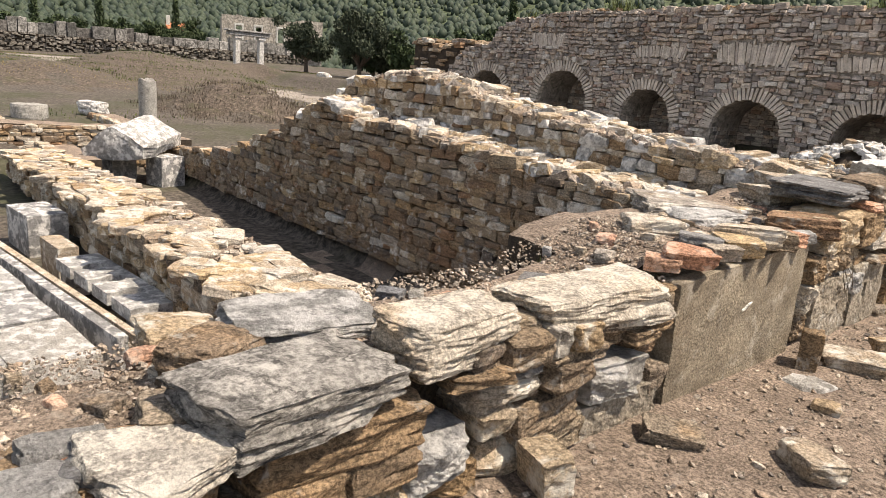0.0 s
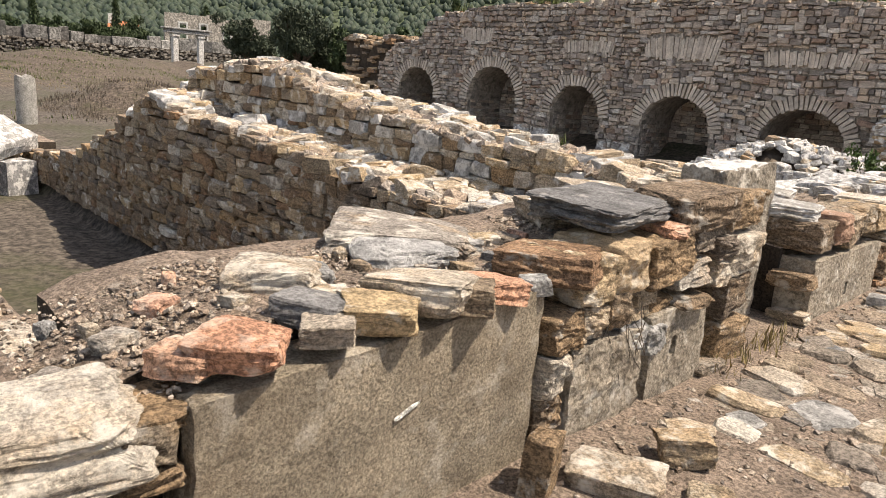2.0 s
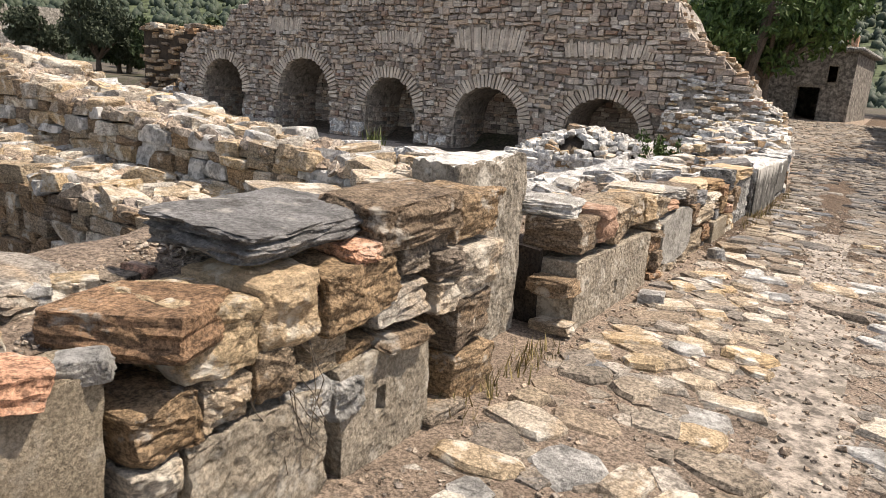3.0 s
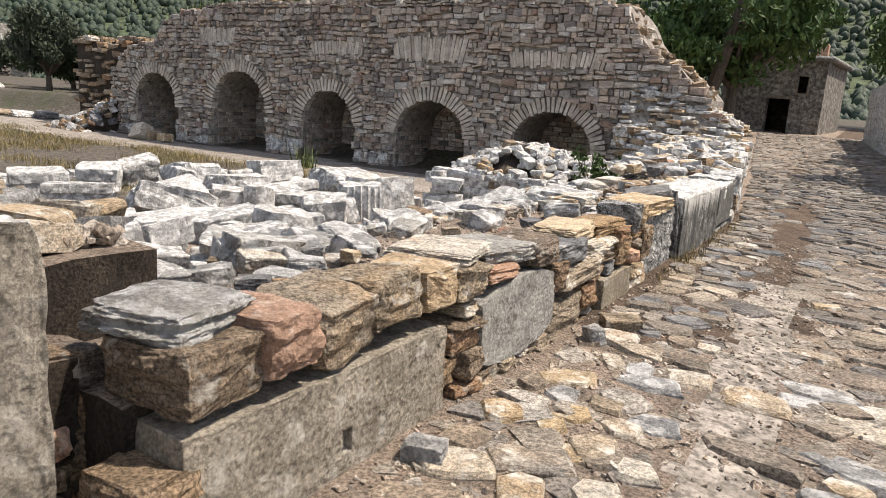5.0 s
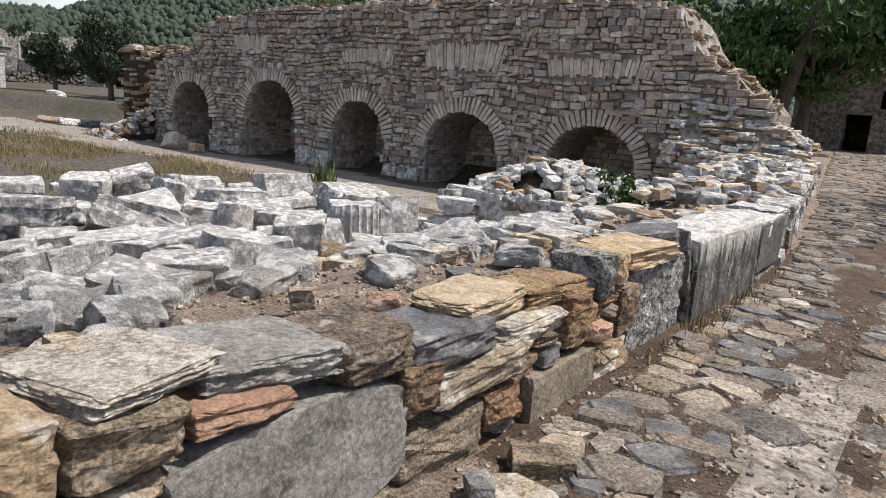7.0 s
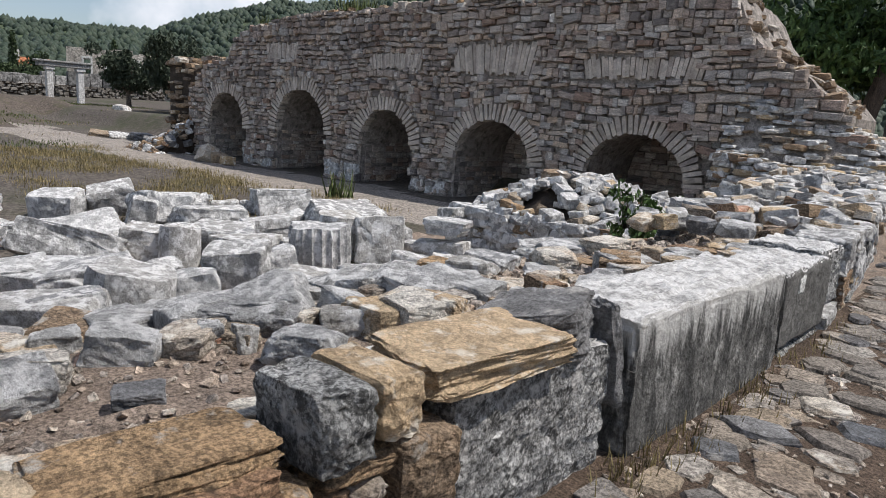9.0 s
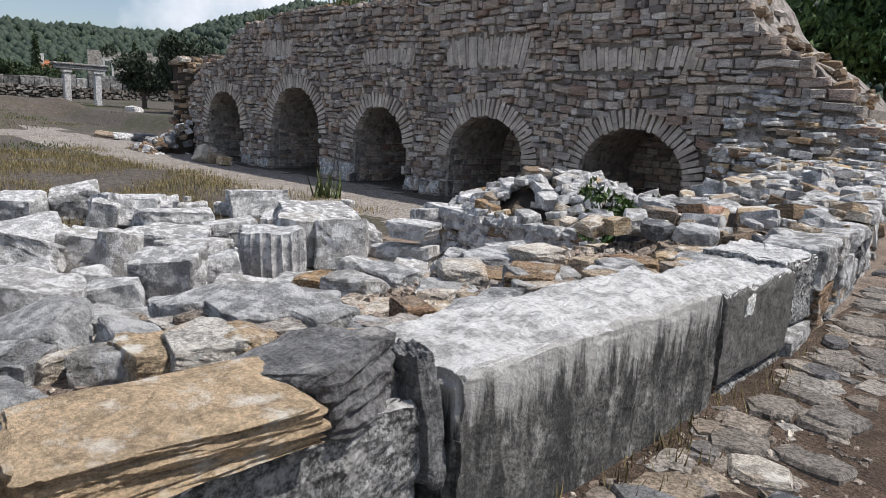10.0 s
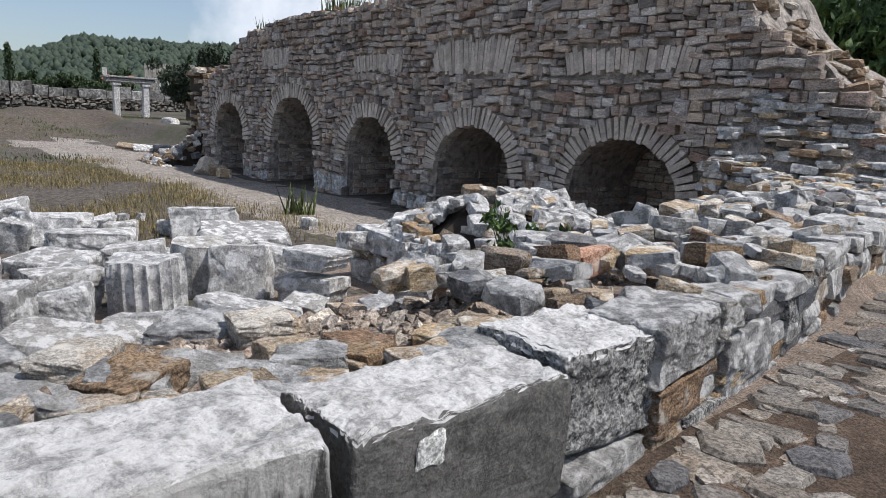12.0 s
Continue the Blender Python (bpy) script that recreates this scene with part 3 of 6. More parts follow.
# over and beside the pale slab
face_stone(9.16, 9.48, 0.54, 0.70, "schist")
face_stone(9.50, 9.86, 0.55, 0.63, "redschist")
face_stone(10.36, 10.62, 0.32, 0.52, "schist")
face_stone(10.64, 11.28, 0.28, 0.44, "warm")
face_stone(10.44, 10.98, -0.02, 0.22, "schist")
face_stone(10.06, 10.44, 0.56, 0.70, "schist")
face_stone(10.46, 11.06, 0.46, 0.62, "dark")
face_stone(11.10, 11.72, 0.42, 0.54, "warm")
face_stone(10.98, 11.32, 0.04, 0.26, "schist")
face_stone(12.12, 12.62, -0.04, 0.20, "warm")
face_stone(11.74, 12.10, 0.28, 0.50, "schist")
face_stone(12.14, 12.34, 0.50, 0.74, "rough")
face_stone(12.36, 12.54, 0.54, 0.74, "ochre")
face_stone(12.46, 12.72, 0.22, 0.52, "schist")
for name, y0, y1, xin in SECTIONS:
    def core_top(x, y):
        t = top1(y) - 0.05 - 0.05 * sstep(7.3, 7.4, y) - 0.05 * sstep(-1.95, -1.8, x)
        return t
    wall = wall_core(name, xin, FACE - 0.21, y0, y1, -2.0, core_top, "dry-stone wall of brown schist rubble with earth fill")
    skip = [(b[1] - 0.045 - y0, b[2] + 0.045 - y0, b[3], b[4]) for b in BLOCKS]
    skip += [(b[0] - 0.05 - y0, b[1] + 0.05 - y0, b[2] - 0.02, b[3] + 0.02) for b in SET]
    for i, (a, b, z0, z1, kind) in enumerate(SET):
        if y0 <= a < y1:
            rg = random.Random(900 + i)
            bm = bm_lump(rg, 30, rg.uniform(5.0, 9.0), 3, 0.06, 4.0)
            piece = part("stone", bm, M[kind], wall)
            piece.matrix_world = pose(FACE - 0.155 + rg.uniform(-0.01, 0.025), (a + b) / 2, (z0 + z1) / 2, rg.uniform(-4, 4), rg.uniform(-3, 3), rg.uniform(-4, 4)) @ Matrix.Diagonal((0.40, (b - a) * 1.06, (z1 - z0) * 1.10, 1))
    lay(wall, rng, (FACE, y0), (0, 1), 0, y1 - y0, -0.1, lambda s: top1(y0 + s), skip, low=0.04 if y0 < 7 else 0.06, high=0.15 if y0 < 7 else 0.19, wide=(0.10, 0.36) if y0 < 7 else (0.13, 0.42), deep=0.32, proud=0.05, kinds=FINE)
recess = wall_core("wall_recess", -2.75, -2.12, 6.152, 7.478, -2.0, lambda x, y: 0.84 - 0.2 * sstep(6.6, 7.4, y), "set-back stretch of the road wall beside the tall block")
lay(recess, rng, (-1.93, 6.15), (0, 1), 0, 0.38, -0.1, lambda s: 0.90, low=0.05, high=0.14, wide=(0.12, 0.3), kinds=FINE)
lay(recess, rng, (-2.15, 7.3), (0, 1), 0, 0.2, -0.1, lambda s: 0.6, low=0.08, high=0.16, wide=(0.12, 0.22), kinds=FINE)
for name, y0, y1, z0, z1, xf, deep, mat, label in BLOCKS:
    xf += 0.045 if 4.5 < y0 < 6 or 7.4 < y0 < 12.5 else 0.0
    big = name in ("rough_block", "dressed_block", "tall_block", "base_block")
    worn = y0 > 12.5
    bm = bm_rock(rng, boxy=0.03 if big else 0.02, chamfer=0.08 if big else 0.06, detail=5 if worn else 4, amp=0.02 if big else 0.012)
    lean = 4.0 if name == "pierced_block" and y0 < 7 else 0.0
    shift = Vector((xf - deep / 2, (y0 + y1) / 2, (z0 + z1) / 2))
    for v in bm.verts:
        p = Vector((v.co.x * deep, v.co.y * (y1 - y0), v.co.z * (z1 - z0)))
        if name == "pale_slab":  # rounded outline
            k = abs(v.co.y) * 2
            p.z *= 1 - 0.36 * k ** 3
        if name == "orthostat" and v.co.z > 0:  # the upper edge falls towards one end
            p.z -= 0.10 * (0.5 - v.co.y) * v.co.z * 2
        # chipped edges, pits and tool marks
        rim = sum(abs(c) > 0.43 for c in v.co)
        if rim >= 2:
            p *= 1 - (0.05 if big else 0.03) * max(0.0, noise.noise((v.co.x * 9 + y0, v.co.y * 9, v.co.z * 9)) + 0.2)
        if worn:  # edges rounded off by weather, tops rough and uneven
            h = Vector((deep / 2, (y1 - y0) / 2, (z1 - z0) / 2))
            r = 0.055 + 0.05 * noise.noise((p + shift) * 3.1)
            core = Vector([max(-(h[k] - r), min(h[k] - r, p[k])) for k in range(3)])
            out = p - core
            if out.length > r:
                p = core + out * (r / out.length)
            if v.co.z > 0.2:
                s3 = p + shift
                p.z += 0.022 * noise.noise((s3.x * 7, s3.y * 4, 2)) + 0.014 * noise.noise((s3.x * 21, s3.y * 15, 5)) + 0.008 * noise.noise((s3.x * 50, s3.y * 40, 5))
                if name == "marble_block" and y0 < 15 and p.x < 0.13 + 0.03 * noise.noise((0, s3.y * 3, 8)):
                    p.z += 0.012  # a raised rough band behind the edge
        q = (p + shift) * 13
        p.x += (0.014 if big else 0.006) * noise.noise(q) + (0.012 if big else 0.003) * noise.noise(q * 2.3)
        v.co = Matrix.Rotation(radians(lean), 4, "X") @ p
        v.co += shift
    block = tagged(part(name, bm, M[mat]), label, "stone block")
    if mat in ("streaked", "darkmarble", "rough") and name != "base_block" or name == "tall_block":  # upward faces of the upper half take a paler material
        block.data.materials.append(M["paletop"])
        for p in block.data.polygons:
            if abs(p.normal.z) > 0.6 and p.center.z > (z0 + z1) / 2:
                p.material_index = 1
    if name == "pierced_block":
        hb = bmesh.new()
        ym, zm = (y0 + y1) / 2 + (-0.05 if y0 < 7 else 0.02), z0 + (z1 - z0) * (0.62 if y0 < 7 else 0.48)
        bm_box(hb, xf - 0.14, xf + 0.1, ym - 0.03, ym + 0.03, zm - 0.055, zm + 0.055)
        cutter = part("cutter", hb, M[mat])
        cut = block.modifiers.new("socket", "BOOLEAN")
        cut.object, cut.solver = cutter, "EXACT"
        bpy.context.view_layer.update()
        done = bpy.data.meshes.new_from_object(block.evaluated_get(bpy.context.evaluated_depsgraph_get()))
        block.modifiers.clear()
        block.data = done
        bpy.data.objects.remove(cutter)
    if name == "marble_block" and y0 > 15:
        sb = bm_rock(random.Random(4), boxy=0.2, chamfer=0.3, detail=2, amp=0.12)
        for v in sb.verts:
            v.co = (xf + 0.001 + v.co.x * 0.018, 16.29 + v.co.y * 0.13, 0.51 + v.co.z * 0.14)
        part("lichen_spot", sb, M["lichen"], block, "white lichen spot")
    if name == "orthostat":
        sb = bm_rock(random.Random(9), boxy=0.2, chamfer=0.3, detail=1, amp=0.1)
        for v in sb.verts:
            v.co = (xf + 0.002 + v.co.x * 0.012, 3.74 + v.co.y * 0.11, 0.42 + v.co.z * 0.014 + v.co.y * 0.04)
        part("scratch", sb, M["lichen"], block, "pale fresh scratch")

# ---- cross walls ----


def cross_wall(name, x0, x1, y0, y1, zb, top, label, seed, skip=(), **kw):
    """A wall across the site from x0 to x1 with rubble on the face that looks back."""
    rg = random.Random(seed)
    wall = wall_core(name, x0, x1, y0 + 0.12, y1, zb, lambda x, y: top(x) - 0.06, label, step=0.2)
    lay(wall, rg, (x0, y0), (1, 0), 0, x1 - x0, zb + 0.3, lambda s: top(x0 + s), skip, **kw)
    return wall


def top_a(x):
    return np.interp(x, (-20, -17.5, -15, -12.6, -11.3, -11.0, -10.6, -9.8, -9.0, -8.0, -6.5, -4.6, -2.6), (-1.1, -0.8, -0.45, 0.25, 0.8, 1.0, 0.9, 0.6, 0.75, 0.65, 0.55, 0.45, 0.4))


def top_b(x):
    return np.interp(x, (-12.2, -11.5, -9.6, -8.2, -7.8, -5.8, -3.3), (0.7, 1.25, 1.55, 1.35, 1.2, 1.0, 0.85))


for i, (a, b) in enumerate(((-19.5, -11.6), (-11.6, -6.8), (-6.8, -2.7))):
    cross_wall("wall_room_%d" % (i + 1), a, b, 6.4, 7.2, -1.8, top_a, "tall dry-stone room wall of brown schist courses", 20 + i, mixed=(("schist", 9), ("warm", 2)), low=0.07, high=0.17, wide=(0.18, 0.5), deep=0.32, proud=0.02, tight=1.02)
cross_wall("wall_back", -12.2, -2.7, 7.3, 8.2, -0.3, top_b, "ragged wall of pale lumpy rubble", 31, mixed=(("warm", 7), ("schist", 4), ("marble", 2)), low=0.07, high=0.18, wide=(0.12, 0.36))


def top_l(x):
    return np.interp(x, (-17, -9, -4, -2.6), (-0.75, -0.5, -0.4, 0.2))


cross_wall("wall_latrine", -17, -2.35, 2.42, 3.45, -1.6, top_l, "long low wall of ochre stones with a broad flat top", 41, mixed=(("warm", 8), ("schist", 3)))

# ---- arch wall ----
AW0, AW1 = Vector((-31.2, 26.47, 0)), Vector((-4.3, 27.44, 0))
aw_way = (AW1 - AW0).normalized()
AW_LEN = (AW1 - AW0).length
aw_m = Matrix.Translation(AW0) @ Matrix.Rotation(math.atan2(aw_way.y, aw_way.x), 4, "Z")  # local: x along, y into the wall
# middle, half width, springing, rise over half width
ARCHES = ((3.15, 1.40, 0.45, 1.05), (8.35, 1.55, 0.55, 1.05), (13.1, 1.27, 0.35, 1.0), (17.7, 1.42, 0.25, 0.9), (22.3, 1.40, 0.15, 0.9))
AW_BASE = -1.25


def aw_top(s):
    return np.interp(s, (0, 0.4, 1.2, 2.6, 3.3, 3.7, 5, 7, 9, 11, 14, 18, 22, 24.3, 24.7, 25.3, 26.2, 27.0), (1.6, 2.3, 3.0, 3.2, 3.5, 4.1, 4.6, 4.75, 5.0, 4.9, 5.0, 5.0, 4.9, 4.65, 3.9, 3.3, 2.7, 2.0)) + 0.16 * noise.noise((s * 1.9, 3, 0)) + 0.08 * noise.noise((s * 6, 3, 0))


def arch_z(s):
    """Height of the opening at s, or None on a pier."""
    for c, hw, sp, k in ARCHES:
        if abs(s - c) < hw:
            return sp + k * math.sqrt(hw * hw - (s - c) ** 2)
    return None


def strips(bm, marks, lo, hi, y0, y1):
    """A solid between two heights along the wall."""
    rows = [[bm.verts.new((s, y, z)) for y, z in ((y0, lo(s)), (y1, lo(s)), (y1, hi(s)), (y0, hi(s)))] for s in marks]
    for a, b in zip(rows, rows[1:]):
        for i in range(4):
            bm.faces.new((a[i], a[(i + 1) % 4], b[(i + 1) % 4], b[i]))
    bm.faces.new(rows[0])
    bm.faces.new(rows[-1][::-1])


bm = bmesh.new()
edges = [0.0]
for c, hw, sp, k in ARCHES:
    edges += [c - hw, c + hw]
edges.append(AW_LEN)
for i in range(0, len(edges) - 1):
    n = max(2, round((edges[i + 1] - edges[i]) / 0.15))
    marks = [edges[i] + (edges[i + 1] - edges[i]) * j / n for j in range(n + 1)]
    if i % 2 == 0:
        strips(bm, marks, lambda s: AW_BASE, aw_top, 0.045, 2.6)
    else:
        c, hw, sp, k = ARCHES[i // 2]
        strips(bm, marks, lambda s: sp + k * math.sqrt(max(0.0, hw * hw - (s - c) ** 2)), aw_top, 0.045, 2.6)
strips(bm, [AW_LEN * j / 100 for j in range(101)], lambda s: AW_BASE, aw_top, 2.604, 3.3)
arch_wall = tagged(part("wall_arches", bm, M["limemortar"]), "high ruined stone wall pierced by round-arched niches", "wall", kind="structure")
arch_wall.matrix_world = aw_m


def chips(items):
    """Many small bevelled stones as one mesh: middle, half sizes, turn about y."""
    vs, fs = [], []
    for (x, y, z), (a, b, c), t in items:
        base = len(vs)
        ct, st = math.cos(t), math.sin(t)
        for yy, k in ((b, 1.0), (-b * 0.6, 1.0), (-b, 0.82)):
            for n4, (px, pz) in enumerate(((-a, -c), (a, -c), (a, c), (-a, c))):
                px = px * k + 0.20 * min(a, 0.12) * noise.noise((x * 9 + n4 * 3.1, z * 9, 1)) * 2
                pz = pz * k + 0.24 * c * noise.noise((x * 9 + n4 * 5.3, z * 9, 7)) * 2
                vs.append((x + px * ct + pz * st, y + yy, z - px * st + pz * ct))
        for r in (0, 4):
            for i in range(4):
                j = (i + 1) % 4
                fs.append((base + r + i, base + r + j, base + r + 4 + j, base + r + 4 + i))
        fs.append((base + 8, base + 9, base + 10, base + 11))
    return vs, fs


rng = random.Random(5)
RELIEF = ((6.2, 8.2, 3.25, 3.95), (12.3, 14.7, 2.9, 3.5), (16.1, 19.1, 2.75, 3.75), (20.7, 23.8, 2.7, 3.3))  # flat relieving arches: from, to, foot, head
PUTLOGS = ((5.65, 0.75), (10.6, 1.75), (10.9, 0.3), (15.4, 0.25), (20.3, -0.1), (25.1, 1.1))
items = []
z = AW_BASE
while z < 5.6:
    h = rng.choice((0.09, 0.12, 0.15, 0.19, 0.24))
    s = rng.uniform(0, 0.2)
    while s < AW_LEN:
        w = rng.choice((0.12, 0.18, 0.25, 0.33, 0.46)) * rng.uniform(0.8, 1.2)
        mid, zm = s + w / 2, z + h / 2 + 0.22 * noise.noise((s * 0.35, z * 0.5, 2)) + 0.05 * noise.noise((s * 1.7, z * 3, 6))
        ok = zm < aw_top(mid)
        for c, hw, sp, k in ARCHES:
            r = hw + 0.46
            if abs(mid - c) < hw + w * 0.3 and zm < sp:
                ok = False
            if zm >= sp and (mid - c) ** 2 + ((zm - sp) / k) ** 2 < r * r:
                ok = False
        for a, b, c2, d in RELIEF:
            if a < mid < b and c2 < zm < d:
                ok = False
        if any(abs(mid - a) < 0.16 and abs(zm - b) < 0.14 for a, b in PUTLOGS):
            ok = False
        if ok:
            items.append(((mid, 0.05 + rng.uniform(-0.10, 0.06), zm), (w / 2 * rng.uniform(0.86, 1.06), 0.13, h / 2 * rng.uniform(0.6, 1.2)), rng.gauss(0, 0.09)))
        s += w
    z += h
# backs of the niches
for c, hw, sp, k in ARCHES:
    z = AW_BASE
    while z < sp + hw * k:
        h = rng.uniform(0.12, 0.2)
        s = c - hw
        while s < c + hw:
            w = rng.uniform(0.2, 0.5)
            items.append(((s + w / 2, 2.58 + rng.uniform(-0.03, 0.02), z + h / 2), (w / 2 * 0.96, 0.06, h / 2 * 0.92), rng.gauss(0, 0.04)))
            s += w
        z += h
# the blocks of the part nearest the road stand singly
def single(it):
    (x, y, z), (a, b, c), turn = it
    return 18.9 < x < 26.0 and -0.6 < z < 1.95 and y < 1


singles = [it for it in items if single(it)][:300]
items = [it for it in items if it not in singles]
vs, fs = chips(items)
# the jambs of the niches
for c, hw, sp, k in ARCHES:
    for side in (-1, 1):
        its = []
        z = AW_BASE
        while z < sp:
            h = rng.uniform(0.12, 0.22)
            d = 0.26
            while d < 2.56:
                w = min(rng.uniform(0.2, 0.5), 2.6 - d)
                its.append(((d + w / 2, 0.05 + rng.uniform(-0.025, 0.02), z + h / 2), (w / 2 * 0.97, 0.07, h / 2 * 0.93), 0))
                d += w
            z += h
        jv, jf = chips(its)
        b = len(vs)
        vs += [(c + side * (hw + y), x, z) for x, y, z in jv]
        fs += [tuple(b + i for i in f) for f in jf]
me = bpy.data.meshes.new("wall_stones")
me.from_pydata(vs, [], fs)
me.materials.append(M["archstone"])
facing = tagged(new("wall_stones", me), "coursed grey-brown rubble facing", kind="stuff")
facing.parent = arch_wall
face_stones = [finish("face_stone", bm_rock(rng, boxy=0.05, chamfer=0.08), M["archpiece"]) for _ in range(6)]
for (x, y, z), (a, b, c), turn in singles:
    ob = new("wall_stone", rng.choice(face_stones))
    ob.parent = arch_wall
    ob.matrix_basis = Matrix.Translation((x, y, z)) @ Matrix.Rotation(turn, 4, "Y") @ Matrix.Diagonal((2.04 * a, 2 * b, 2.04 * c, 1))
vm = [finish("voussoir", bm_rock(rng, boxy=0.06, chamfer=0.1), M["vousse"]) for _ in range(5)]
for c, hw, sp, k in ARCHES:
    n = round(math.pi * hw / 0.14)
    for i in range(n):
        a = math.pi * (i + 0.5) / n
        r = hw + 0.23
        ob = new("voussoir", rng.choice(vm))
        ob.parent = arch_wall
        ob.matrix_basis = Matrix.Translation((c - r * math.cos(a), 0.06 + rng.uniform(-0.02, 0.02), sp + k * r * math.sin(a))) @ Matrix.Rotation(a - math.pi / 2 + rng.gauss(0, 0.03), 4, "Y") @ Matrix.Diagonal((rng.uniform(0.10, 0.145), 0.34, rng.uniform(0.44, 0.58), 1))


for a, b, c, d in RELIEF:
    s = a
    mid = (a + b) / 2
    while s < b:
        w = rng.uniform(0.08, 0.14)
        tilt = (s - mid) / (b - a) * 0.5
        ob = new("voussoir", rng.choice(vm))
        ob.parent = arch_wall
        ob.matrix_basis = Matrix.Translation((s, 0.05, (c + d) / 2 + rng.uniform(-0.05, 0.05))) @ Matrix.Rotation(tilt, 4, "Y") @ Matrix.Diagonal((w * 0.95, 0.26, (d - c) * rng.uniform(0.75, 1.05), 1))
        s += w
# large footing blocks of the piers
for s, w, h in ((4.9, 0.8, 0.75), (10.4, 0.9, 0.75), (11.45, 0.7, 0.65), (14.7, 0.5, 0.5), (15.6, 0.9, 0.5), (1.3, 0.7, 0.6), (6.2, 0.8, 0.4), (20.2, 0.9, 0.5)):
    ob = new("footing_block", rng.choice(ROCK["marble"]))
    ob.parent = arch_wall
    ob.matrix_basis = Matrix.Translation((s, 0.1, -1.0 + h / 2)) @ Matrix.Diagonal((w, 0.45, h, 1))
# loose stones along the broken crest and on the ruined end
k = 0
while k < 210:
    s = rng.uniform(0, AW_LEN) if k < 130 else rng.uniform(22.5, AW_LEN)
    y = rng.uniform(0.1, 2.1)
    ob = new("crest_stone", rng.choice(ROCK["schist"] if rng.random() < 0.8 else ROCK["warm"]))
    ob.parent = arch_wall
    w = rng.uniform(0.18, 0.45)
    ob.matrix_basis = Matrix.Translation((s, y, aw_top(s) + rng.uniform(-0.05, 0.06))) @ Euler((rng.uniform(-0.3, 0.3), rng.uniform(-0.3, 0.3), rng.uniform(0, 3))).to_matrix().to_4x4() @ Matrix.Diagonal((w, w * 0.7, rng.uniform(0.08, 0.18), 1))
    k += 1


def rubble_mass(name, x0, x1, y0, y1, z0, top, label, seed, count, size, mats, drop=0.12, thick=(0.3, 0.65), tilt=25, heart="mortar"):
    """A broken heap or stump of masonry: an earth heart with stones all over it."""
    rg = random.Random(seed)
    bm = bmesh.new()
    n = 10
    grid = [[bm.verts.new((x0 + (x1 - x0) * i / n, y0 + (y1 - y0) * j / n, max(z0 + 0.05, top(i / n, j / n) - drop))) for i in range(n + 1)] for j in range(n + 1)]
    for j in range(n):
        for i in range(n):
            bm.faces.new((grid[j][i], grid[j][i + 1], grid[j + 1][i + 1], grid[j + 1][i]))
    r = bmesh.ops.extrude_face_region(bm, geom=list(bm.faces))
    for v in [g for g in r["geom"] if isinstance(g, bmesh.types.BMVert)]:
        v.co.z = z0
    mass = tagged(part(name, bm, M[heart]), label, "rubble")
    for i in range(count):
        u, w = rg.random(), rg.random()
        face = rg.random()
        if face < 0.45:
            z = top(u, w)
        else:
            if face < 0.8:
                w = 0.0
            else:
                u = rg.choice((0.0, 1.0))
            z = z0 + (top(u, w) - z0) * rg.random()
        s = rg.uniform(*size)
        stone(ROCK[pick(rg, mats)], mass, rg, (x0 + (x1 - x0) * u, y0 + (y1 - y0) * w, z), (s, s * rg.uniform(0.6, 0.9), s * rg.uniform(*thick)), (rg.uniform(-tilt, tilt), rg.uniform(-tilt, tilt), rg.uniform(0, 180) if tilt > 10 else rg.gauss(0, 12)))
    return mass


rubble_mass("ruin_stump", -36.5, -31.4, 28.0, 30.5, -1.1, lambda u, w: 3.3 + 0.25 * math.sin(u * 9), "square ruined stump of brown rubble masonry", 61, 300, (0.4, 0.8), (("schist", 8), ("warm", 2)), 0.12, (0.25, 0.4), 5)
rubble_mass("rubble_bank", -33.6, -30.7, 24.6, 27.2, -1.1, lambda u, w: -0.95 + 2.3 * w * (0.35 + 0.65 * u), "bank of tumbled grey stones at the wall end", 62, 150, (0.25, 0.6), (("schist", 6), ("marble", 3), ("dark", 2)))
FALLEN = ((-27.4, 25.3, 0.95, 0.75, "warm", 28), (-26.6, 25.45, 0.7, 0.45, "schist", 12), (-25.9, 25.4, 0.7, 0.4, "warm", 8), (-39.0, 26.4, 1.3, 0.35, "marble", 6), (-38.2, 27.2, 1.2, 0.45, "dark", 5), (-40.6, 26.0, 1.4, 0.3, "schist", 8), (-58.0, 34.0, 1.4, 0.9, "marble", 4), (-34.3, 26.0, 0.8, 0.5, "dark", 14), (-13.8, 22.5, 0.4, 0.3, "marble", 10))
for x, y, w, h, k, tip in FALLEN:
    ob = new("fallen_stone", rng.choice(FINE[k]))
    ob.matrix_world = pose(x, y, ground_z(x, y) + h * 0.38, tip, tip * 0.6, rng.uniform(0, 180)) @ Matrix.Diagonal((w, w * 0.7, h, 1))
    tagged(ob, "broken stone lying on the gravel before the niches", "stone", "stones fallen from the arch wall")
rubble_mass("ruined_end", -6.4, -3.4, 26.5, 28.8, 0.1, lambda u, w: (2.6 - 1.5 * u) * (0.35 + 0.65 * sstep(0, 0.5, w)) + 0.2, "stepped broken end of the arch wall", 63, 620, (0.22, 0.5), (("schist", 2), ("warm", 3), ("marble", 7)), 0.06, (0.18, 0.34), 7, "limemortar")

